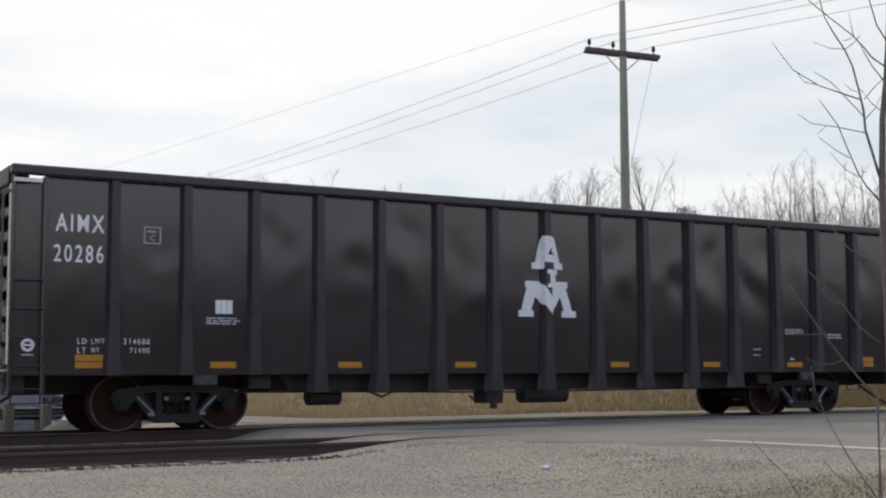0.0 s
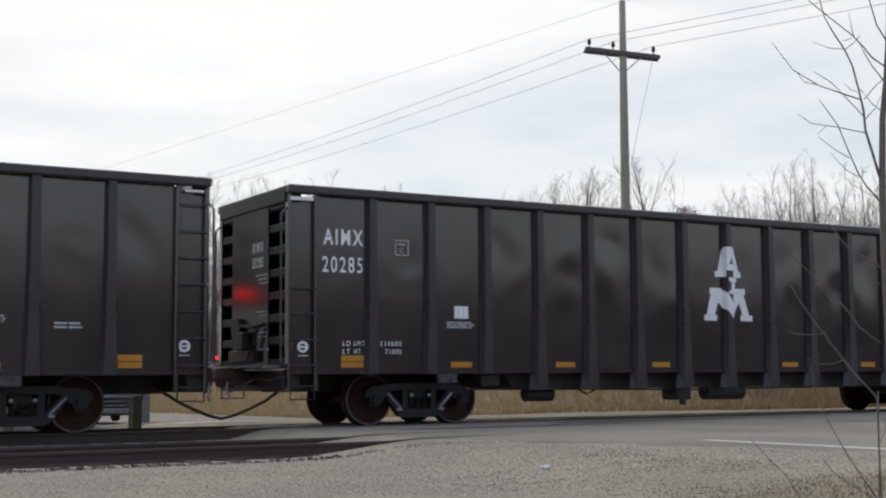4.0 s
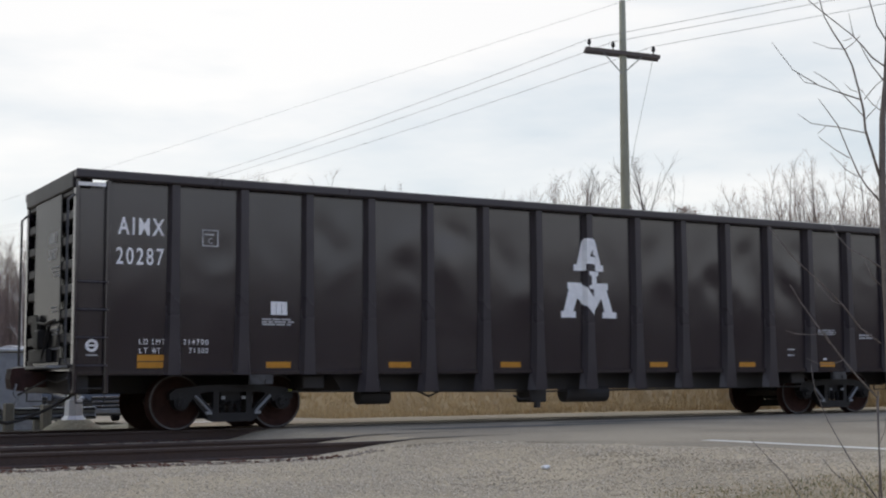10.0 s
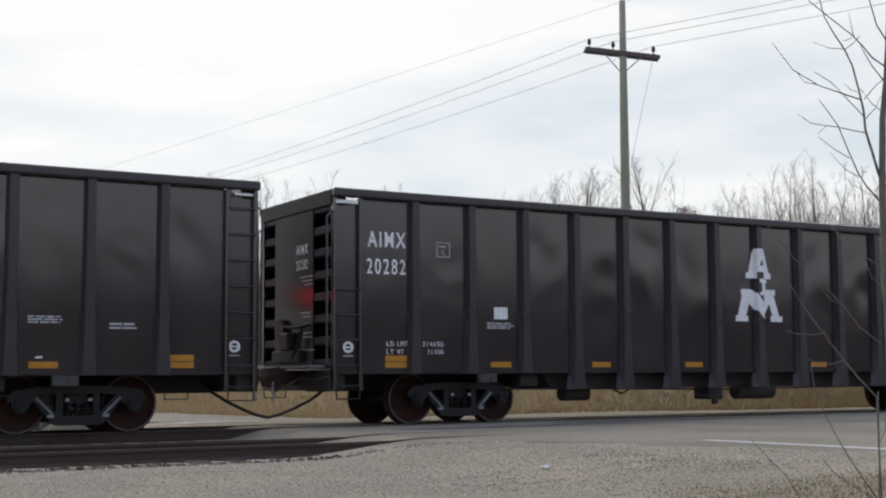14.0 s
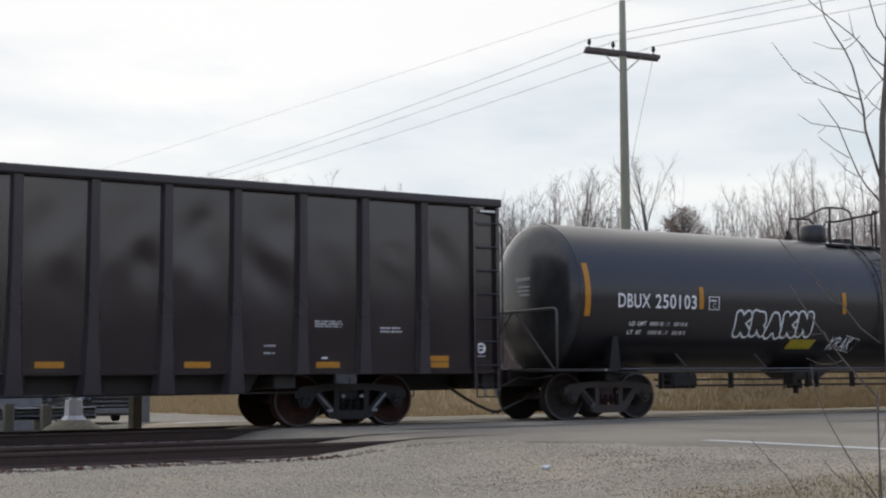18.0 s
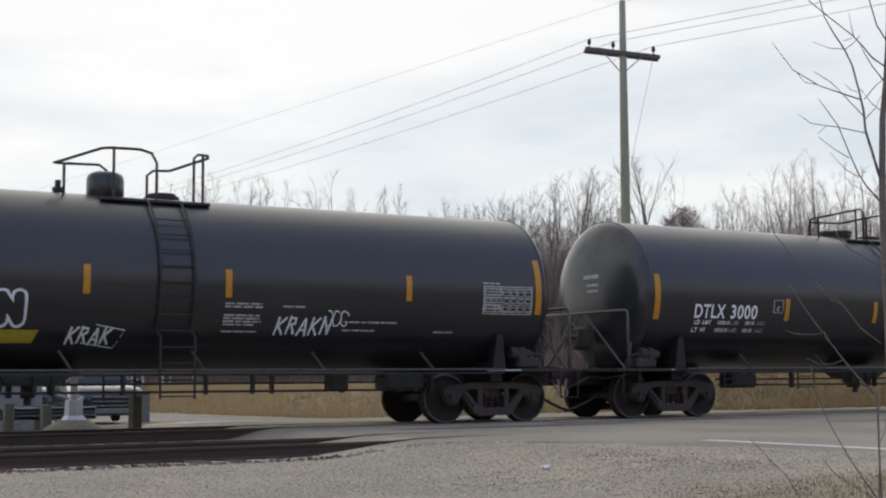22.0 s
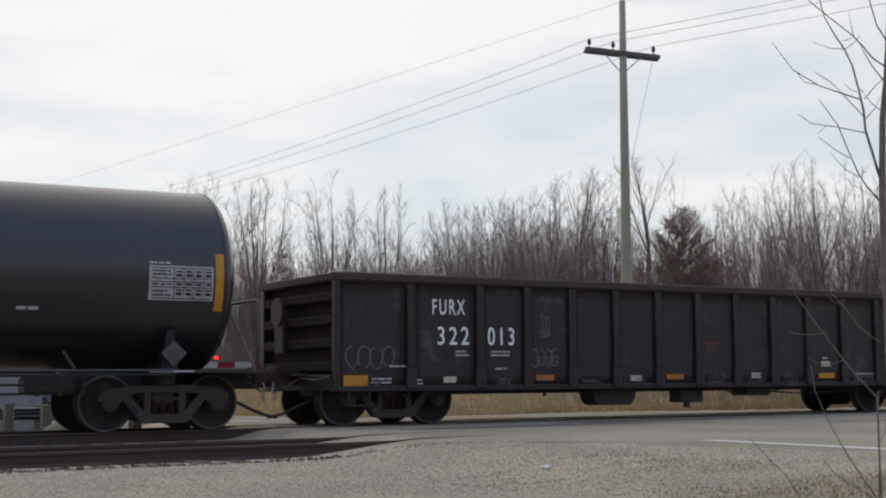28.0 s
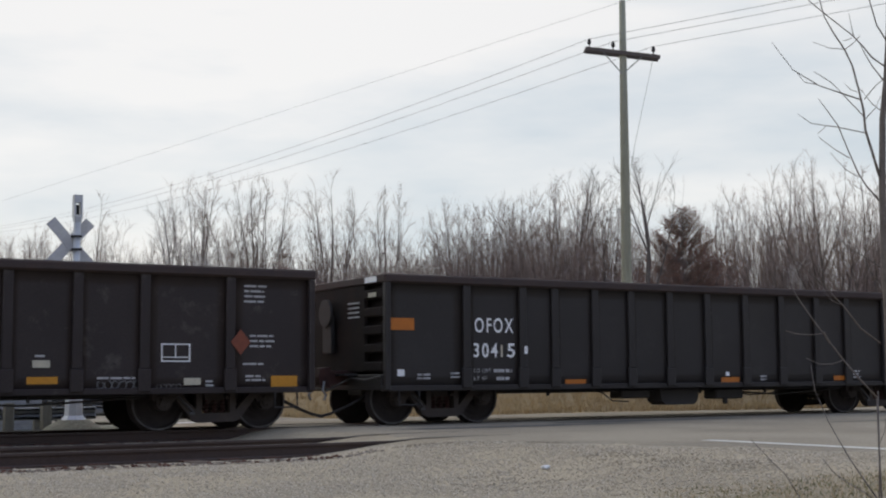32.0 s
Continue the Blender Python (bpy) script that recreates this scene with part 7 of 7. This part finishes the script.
def signal_lamp(x, y, z, turn, lens):
    """A round black background with its grey housing, lens and hood; it faces -y before its turn."""
    lamp = part("lamp_disc", lathe(bmesh.new(), [(-0.02, 0.27), (-0.005, 0.28), (-0.005, 0.02)], 28), M_LAMPBLACK, sig, "black round signal background", at=pose(x, y, z, 0, 0, turn))
    part("lens", lathe(bmesh.new(), [(-0.03, 0.14), (-0.05, 0.12), (-0.06, 0.04)], 20), lens, lamp, "round red signal lens")
    hd = bmesh.new()
    for k in range(9):
        a0, a1 = radians(-50 + k * 280 / 9), radians(-50 + (k + 1) * 280 / 9)
        q = [hd.verts.new((0.165 * math.cos(a), yy, 0.165 * math.sin(a))) for a, yy in ((a0, -0.02), (a1, -0.02), (a1, -0.27), (a0, -0.27))]
        hd.faces.new(q)
    bmesh.ops.remove_doubles(hd, verts=hd.verts[:], dist=0.001)
    bmesh.ops.solidify(hd, geom=hd.faces[:], thickness=0.006)
    part("visor", hd, M_LAMPBLACK, lamp)
    part("lamp_housing", lathe(bmesh.new(), [(0.0, 0.17), (0.07, 0.165), (0.14, 0.13), (0.16, 0.04)], 20), M_SIGNBACK, lamp)


signal_lamp(-0.62, 0.05, H - 1.98, 165, M_DARKLENS)
signal_lamp(-0.17, -0.16, H - 1.93, 60, M_LENS)
signal_lamp(0.22, 0.10, H - 1.98, 165, M_DARKLENS)
part("gate_box", B(-0.18, 0.20, -0.16, 0.18, 0.9, 1.5, 0.03), M_SIGNAL, sig)
part("junction_box", B(-0.30, 0.16, 0.05, 0.2, 1.50, 2.05, 0.03), M_GREYBOX, sig)
ba = bmesh.new()
rod(ba, (0, 0, 0.05), (0, 0, 0.14), 0.27, 0.19, n=8)
rod(ba, (0, 0, 0.14), (0, 0, 0.46), 0.185, 0.175, n=8)
part("mast_base", ba, M_SIGNAL, sig, "flared silver mast foot")
part("footing", rod(bmesh.new(), (0, 0, -0.45), (0, 0, 0.06), 1.1, 0.30, n=18), M_DIRT, sig, "olive earth heaped round the mast foot", smooth=True)

gate = thing("gate_arm", "lowered crossing gate arm with red and white stripes", "crossing gate", at=pose(SX, SY + 0.25, 1.16))
part("arm_root", B(-0.45, 0.77, -0.03, 0.03, -0.06, 0.06, 0.01), M_SIGNAL, gate)
for k in range(16):
    part("arm_stripe", B(0.77 + k * 0.395, 0.77 + (k + 1) * 0.395, -0.022, 0.022, -0.062, 0.062), M_GATERED if k % 2 == GATE_FIRST else M_GATEWHITE, gate, "red reflective stripe" if k % 2 == GATE_FIRST else "white reflective stripe")
for x in (3.12, 6.1):
    part("arm_lamp", rod(bmesh.new(), (x, -0.04, 0.15), (x, 0.04, 0.15), 0.035, n=12), M_GATELAMP, gate, "small glowing red gate lamp")
    part("lamp_bracket", B(x - 0.03, x + 0.03, -0.02, 0.02, 0.06, 0.10), M_LAMPBLACK, gate)

mound = patch("dirt_mound", 6.2, 6.6, 3.4, 2.3, 40, "olive dirt and dead grass round the signal", 0.02)
mound.data.materials.clear()
mound.data.materials.append(M_DIRT)

cab = thing("signal_cabinet", "silver metal signal equipment cabinet beside the crossing", "equipment cabinet", at=pose(7.2, 10.6, ground_z(7.2, 10.6)))
part("cabinet_body", B(-0.6, 0.6, -0.4, 0.4, 0.1, 1.95, 0.02), M_GALV, cab)
part("cabinet_roof", B(-0.68, 0.68, -0.48, 0.48, 1.95, 2.03, 0.02), M_SIGNAL, cab)
part("cabinet_door", B(-0.52, 0.52, -0.42, -0.402, 0.25, 1.85, 0.008), M_GALV, cab)
part("cabinet_foot", B(-0.62, 0.62, -0.42, 0.42, -0.1, 0.1), M_CONC, cab)

shed = thing("shed", "small grey-green clapboard shed in the far woods", "shed", at=pose(*deep(-0.318, 60), ground_z(*deep(-0.318, 60)), 0, 0, -30))
part("wall", B(-2.4, 2.4, -2, 2, -0.1, 2.2), M_SHED, shed)
part("roof", slab(bmesh.new(), [(-2.6, 2.2), (0, 2.9), (2.6, 2.2), (2.6, 2.08), (-2.6, 2.08)], -2.2, 2.2), M_SIGNBACK, shed)
part("window", B(-0.8, 0.0, -2.03, -2.0, 1.1, 1.8), M_LAMPBLACK, shed)

for i, (x, y, h, w, m, lb) in enumerate(((6.35, 7.1, 0.66, 0.10, M_POST, "weathered pale wooden guardrail post"), (7.18, 7.3, 0.62, 0.10, M_POST, "weathered pale wooden guardrail post"), (7.72, 2.75, 0.72, 0.095, M_POSTDARK, "dark weathered wooden post by the track"),
                                        (5.6, 7.0, 0.66, 0.10, M_POST, "weathered pale wooden guardrail post"))):
    p = thing("guard_post", lb, "post", "guardrail posts", at=pose(x, y, ground_z(x, y), 0, 0, 7 * i))
    part("post_timber", B(-w, w, -w, w, -0.2, h, 0.015), m, p)
gr = thing("guardrail", "galvanised corrugated steel guardrail on posts", "guardrail", at=pose(6.6, 8.5, ground_z(6.6, 8.5)))
bm = bmesh.new()
prof = [(0.0, 0.30), (-0.04, 0.33), (-0.04, 0.38), (0.02, 0.43), (0.02, 0.46), (-0.04, 0.51), (-0.04, 0.56), (0.0, 0.59)]
for x0, x1 in ((-3.2, 2.0),):
    a = [bm.verts.new((x0, y, z)) for y, z in prof]
    b = [bm.verts.new((x1, y, z)) for y, z in prof]
    for i in range(len(prof) - 1):
        bm.faces.new((a[i], b[i], b[i + 1], a[i + 1]))
bmesh.ops.solidify(bm, geom=bm.faces[:], thickness=0.006)
part("rail_beam", bm, M_GALV, gr)
for x in (-2.6, -0.9, 0.7):
    part("beam_post", B(x - 0.07, x + 0.07, 0.03, 0.2, -0.2, 0.62, 0.01), M_POST, gr)
bx = thing("relay_box", "small grey metal relay post by the road", "relay box", at=pose(9.9, 9.2, ground_z(9.9, 9.2)))
part("box_shell", B(-0.17, 0.17, -0.15, 0.15, -0.1, 0.72, 0.03), M_GREYBOX, bx)
part("box_lid", B(-0.19, 0.19, -0.17, 0.17, 0.72, 0.76, 0.01), M_GREYBOX, bx)
mk = thing("marker_stub", "short brown marker post in the dry grass", "post", at=pose(25.3, 8.4, ground_z(25.3, 8.4)))
part("stub", B(-0.1, 0.1, -0.05, 0.05, -0.1, 0.42, 0.01), M_POSTDARK, mk)

def waiting_car(x, y, turn, label):
    """A dark car seen from its front, nose towards -y."""
    c = thing("waiting_car", label, "car", "cars waiting at the gate", at=pose(x, y, ground_z(x, y), 0, 0, turn))

    def loft(stations):
        bm = bmesh.new()
        rings = []
        for yy, w0, w1, z0, z1 in stations:
            m = z0 + (z1 - z0) * 0.55
            rings.append([bm.verts.new(p) for p in ((-w0 * 0.92, yy, z0), (-w0, yy, m), (-w1, yy, z1), (-w1 * 0.6, yy, z1 + 0.03), (w1 * 0.6, yy, z1 + 0.03), (w1, yy, z1), (w0, yy, m), (w0 * 0.92, yy, z0))])
        for a, b in zip(rings, rings[1:]):
            for k in range(8):
                bm.faces.new((a[k], a[(k + 1) % 8], b[(k + 1) % 8], b[k]))
        bm.faces.new(rings[0][::-1])
        bm.faces.new(rings[-1])
        bmesh.ops.recalc_face_normals(bm, faces=bm.faces[:])
        return bm

    part("body", loft([(0.0, 0.78, 0.70, 0.28, 0.78), (0.15, 0.88, 0.80, 0.24, 0.92), (0.9, 0.92, 0.80, 0.22, 1.02), (1.5, 0.93, 0.82, 0.22, 1.08), (4.3, 0.93, 0.84, 0.24, 1.08), (4.7, 0.84, 0.76, 0.34, 0.98)]), M_CARPAINT, c, smooth=True)
    part("cabin_glass", loft([(1.35, 0.80, 0.74, 0.95, 1.06), (2.05, 0.80, 0.62, 0.95, 1.60), (3.7, 0.80, 0.62, 0.95, 1.62), (4.45, 0.80, 0.72, 0.95, 1.08)]), M_CARGLASS, c, smooth=True)
    part("roof", B(-0.60, 0.60, 2.1, 3.7, 1.655, 1.685, 0.012), M_CARPAINT, c)
    part("grille", B(-0.55, 0.55, -0.04, 0.03, 0.46, 0.76, 0.03), M_LAMPBLACK, c)
    for z in (0.50, 0.61, 0.73):
        part("grille_bar", B(-0.52, 0.52, -0.065, -0.035, z - 0.022, z + 0.022, 0.008), M_CHROME, c, "chrome grille bar")
    for s in (-1, 1):
        part("headlight", B(min(s * 0.56, s * 0.84), max(s * 0.56, s * 0.84), 0.0, 0.16, 0.60, 0.76, 0.04), M_HEADLAMP, c, "clear headlight")
        part("mirror", B(min(s * 0.95, s * 1.10), max(s * 0.95, s * 1.10), 1.6, 1.72, 1.05, 1.20, 0.03), M_CARPAINT, c)
        for yy in (0.85, 3.8):
            w = part("wheel", lathe(bmesh.new(), [(-0.10, 0.20), (-0.10, 0.31), (-0.07, 0.335), (0.07, 0.335), (0.10, 0.31), (0.10, 0.20)], 24), M_TYRE, c, at=pose(s * 0.80, yy, 0.335, 0, 0, 90))
            part("rim", lathe(bmesh.new(), [(-0.09, 0.20), (-0.07, 0.05), (0.07, 0.05), (0.09, 0.20)], 16), M_GALV, w)
    part("bumper", B(-0.86, 0.86, -0.07, 0.08, 0.28, 0.44, 0.04), M_GREYBOX, c, "grey front bumper")


waiting_car(10.2, 12.6, -6, "dark waiting car with a chrome-barred grille")
waiting_car(9.6, 19.2, -4, "dark car waiting second at the crossing")

SAP = thing("sapling", "slender bare grey sapling with thin upcurved twigs", "tree", at=Matrix.Translation((7.24, -15.46, -0.16)) @ Matrix.Rotation(radians(-30.59), 4, "Z"))


def shoot(name, r0, r1, *pts):
    """A tapered twig through points across, along and above the foot."""
    n = len(pts) - 1
    part(name, tube(bmesh.new(), pts, [r0 + (r1 - r0) * i / n for i in range(n + 1)], 7 if name == "trunk" else 5), M_SAPLING, SAP, smooth=True)


shoot("trunk", 0.033, 0.014, (0.050, 0.0, -0.1), (0.050, -0.08, 0.8), (0.034, -0.13, 1.34), (0.01, -0.18, 1.77), (0.0, -0.22, 2.23), (0.004, -0.27, 2.68), (0.03, -0.3, 2.95), (0.05, -0.33, 3.3), (0.07, -0.4, 3.96), (0.11, -0.48, 4.76))
shoot("branch", 0.0101, 0.0031, (-0.02, -0.23, 2.29), (-0.08, -0.27, 2.47), (-0.13, -0.31, 2.6), (-0.15, -0.35, 2.73), (-0.19, -0.39, 2.86), (-0.24, -0.43, 3.02), (-0.3, -0.47, 3.12), (-0.38, -0.51, 3.22), (-0.45, -0.54, 3.33), (-0.49, -0.58, 3.45))
shoot("branch", 0.0053, 0.0022, (-0.15, -0.28, 2.82), (-0.29, -0.28, 2.87), (-0.42, -0.27, 2.92), (-0.6, -0.28, 3.03), (-0.74, -0.29, 3.22))
shoot("twig", 0.0029, 0.0019, (-0.43, -0.29, 2.92), (-0.54, -0.34, 2.93), (-0.6, -0.39, 2.98))
shoot("twig", 0.0038, 0.0022, (-0.12, -0.27, 2.7), (-0.24, -0.26, 2.84), (-0.33, -0.24, 2.95), (-0.44, -0.22, 3.03))
shoot("twig", 0.0043, 0.0019, (-0.11, -0.26, 2.59), (-0.3, -0.23, 2.64), (-0.46, -0.2, 2.67), (-0.55, -0.18, 2.74))
shoot("twig", 0.0026, 0.0017, (-0.38, -0.26, 2.64), (-0.5, -0.47, 2.55))
shoot("twig", 0.0034, 0.0022, (-0.12, -0.28, 2.82), (-0.09, -0.45, 2.88), (-0.05, -0.62, 2.92))
shoot("twig", 0.0034, 0.0022, (-0.11, -0.27, 2.69), (-0.01, -0.17, 2.78), (0.07, -0.06, 2.89))
shoot("twig", 0.0034, 0.0019, (-0.25, -0.32, 3.16), (-0.38, -0.4, 3.15), (-0.51, -0.48, 3.17))
shoot("twig", 0.0031, 0.0019, (-0.25, -0.32, 3.16), (-0.22, -0.41, 3.18), (-0.2, -0.5, 3.21))
shoot("twig", 0.0029, 0.0019, (-0.17, -0.29, 2.87), (-0.16, -0.13, 2.92), (-0.16, 0.03, 3.01))
shoot("branch", 0.0058, 0.0029, (0.03, -0.3, 3.04), (-0.06, -0.31, 3.1), (-0.14, -0.33, 3.19), (-0.2, -0.34, 3.25), (-0.35, -0.35, 3.37), (-0.49, -0.37, 3.48), (-0.55, -0.38, 3.54))
shoot("twig", 0.0034, 0.0019, (-0.19, -0.33, 3.25), (-0.17, -0.22, 3.36), (-0.15, -0.12, 3.47))
shoot("twig", 0.0029, 0.0017, (-0.2, -0.32, 3.24), (-0.24, -0.33, 3.22), (-0.27, -0.34, 3.22))
shoot("twig", 0.0048, 0.0024, (0.02, -0.29, 2.94), (-0.05, -0.27, 3.05), (-0.1, -0.25, 3.16), (-0.12, -0.22, 3.24))
shoot("twig", 0.0034, 0.0019, (-0.0, -0.27, 2.74), (-0.1, -0.39, 2.76), (-0.22, -0.52, 2.84))
shoot("branch", 0.0062, 0.0024, (-0.02, -0.21, 2.13), (-0.1, -0.2, 2.23), (-0.15, -0.19, 2.32), (-0.21, -0.19, 2.47), (-0.28, -0.19, 2.66), (-0.35, -0.18, 2.77), (-0.4, -0.17, 2.85))
shoot("twig", 0.0034, 0.0019, (-0.16, -0.23, 2.29), (-0.21, -0.11, 2.36), (-0.28, -0.0, 2.5))
shoot("twig", 0.0034, 0.0019, (-0.22, -0.24, 2.42), (-0.32, -0.24, 2.48), (-0.43, -0.24, 2.57))
shoot("branch", 0.0058, 0.0034, (0.04, -0.32, 3.21), (-0.01, -0.27, 3.34), (-0.04, -0.23, 3.53), (-0.05, -0.19, 3.71))
shoot("branch", 0.0053, 0.0029, (-0.01, -0.17, 1.67), (-0.11, -0.14, 1.75), (-0.21, -0.11, 1.81), (-0.27, -0.09, 1.89), (-0.31, -0.06, 1.98))
shoot("branch", 0.0062, 0.0024, (-0.02, -0.11, 1.16), (-0.18, -0.2, 1.26), (-0.32, -0.29, 1.41), (-0.49, -0.37, 1.56), (-0.69, -0.46, 1.72), (-0.88, -0.56, 1.93))
shoot("twig", 0.0029, 0.0019, (-0.27, -0.14, 1.42), (-0.32, -0.06, 1.45), (-0.41, 0.01, 1.59))
shoot("branch", 0.0068, 0.0066, (-0.015, 0.0, -0.1), (-0.03, -0.02, 0.3), (-0.04, -0.05, 0.80))
shoot("branch", 0.0070, 0.0031, (-0.038, -0.05, 0.79), (-0.165, -0.08, 0.92), (-0.27, -0.08, 1.05), (-0.365, -0.08, 1.18), (-0.45, -0.08, 1.3), (-0.55, -0.08, 1.45), (-0.62, -0.08, 1.57))
shoot("branch", 0.0081, 0.0062, (-0.355, -0.08, 1.16), (-0.38, -0.09, 1.2), (-0.40, -0.1, 1.24))
shoot("twig", 0.0031, 0.0022, (-0.40, -0.09, 1.23), (-0.50, -0.1, 1.22), (-0.60, -0.1, 1.23), (-0.66, -0.1, 1.25))
shoot("twig", 0.0034, 0.0022, (-0.265, -0.08, 1.05), (-0.35, -0.1, 1.02), (-0.44, -0.1, 1.02), (-0.525, -0.1, 1.06))
shoot("twig", 0.0036, 0.0022, (-0.01, -0.15, 1.55), (-0.08, -0.17, 1.61), (-0.13, -0.19, 1.72))
shoot("branch", 0.0053, 0.0024, (-0.025, -0.01, 0.06), (-0.13, 0.0, 0.22), (-0.227, 0.02, 0.38), (-0.30, 0.03, 0.52), (-0.353, 0.05, 0.63), (-0.43, 0.07, 0.84), (-0.45, 0.08, 1.02))
shoot("twig", 0.0043, 0.0024, (-0.02, -0.01, 0.06), (-0.13, 0.0, 0.14), (-0.247, 0.02, 0.21), (-0.34, 0.03, 0.285), (-0.40, 0.04, 0.37))
shoot("twig", 0.0036, 0.0022, (-0.55, -0.0, 0.06), (-0.66, 0.03, 0.26), (-0.75, 0.08, 0.36), (-0.88, 0.12, 0.51))
shoot("branch", 0.0062, 0.0038, (-0.04, -0.0, 0.02), (0.01, 0.1, 0.41), (0.05, 0.2, 0.83))
shoot("twig", 0.0029, 0.0019, (-0.04, -0.04, 0.46), (-0.01, -0.09, 0.56), (-0.01, -0.13, 0.65))
shoot("twig", 0.0034, 0.0019, (-0.01, -0.22, 2.23), (0.09, -0.13, 2.36), (0.17, -0.05, 2.49))
shoot("twig", 0.0029, 0.0019, (-0.01, -0.21, 2.15), (-0.12, -0.24, 2.18), (-0.22, -0.26, 2.24))


# ---------------------------------------------------------------- motion of the train
TRAVEL = [(0, -37.02), (1, -32.93), (2, -28.76), (3, -24.66), (4, -20.5), (5, -16.42), (6, -12.35), (7, -8.24), (8, -4.12), (9, 0.0), (10, 4.11), (11, 8.21), (12, 12.50), (13, 16.62), (14, 20.75), (15, 24.80), (16, 28.86),
          (17, 32.93), (18, 37.04), (19, 41.20), (20, 45.35), (21, 49.51), (22, 53.63), (23, 57.80), (24, 61.96), (25, 66.14), (26, 70.27), (27, 74.42), (28, 78.58), (29, 82.75), (30, 86.90), (31, 91.05), (32, 95.20)]
CARS = [(gondola_a, -32.62), (gondola_b, -11.57), (gondola_c, 9.48), (gondola_d, 30.53), (tank_a, 59.98), (tank_b, 78.43), (old_a, 88.37), (old_b, 105.97)]


def travelled(t):
    i = min(31, int(t))
    return TRAVEL[i][1] + (TRAVEL[i + 1][1] - TRAVEL[i][1]) * (t - i)


def motions():
    turns = [(k * 4 / 30, travelled(k * 4 / 30) / WHEEL_R) for k in range(241)]
    for car, start in CARS:
        walk(car, [(t, Matrix.Translation((start - s, 0, 0))) for t, s in TRAVEL])
        for o in car.children:
            if o.name.startswith("wheelset"):
                at = o.matrix_basis.translation.copy()
                walk(o, [(t, Matrix.Translation(at) @ Matrix.Rotation(-a, 4, "Y")) for t, a in turns])


motions()
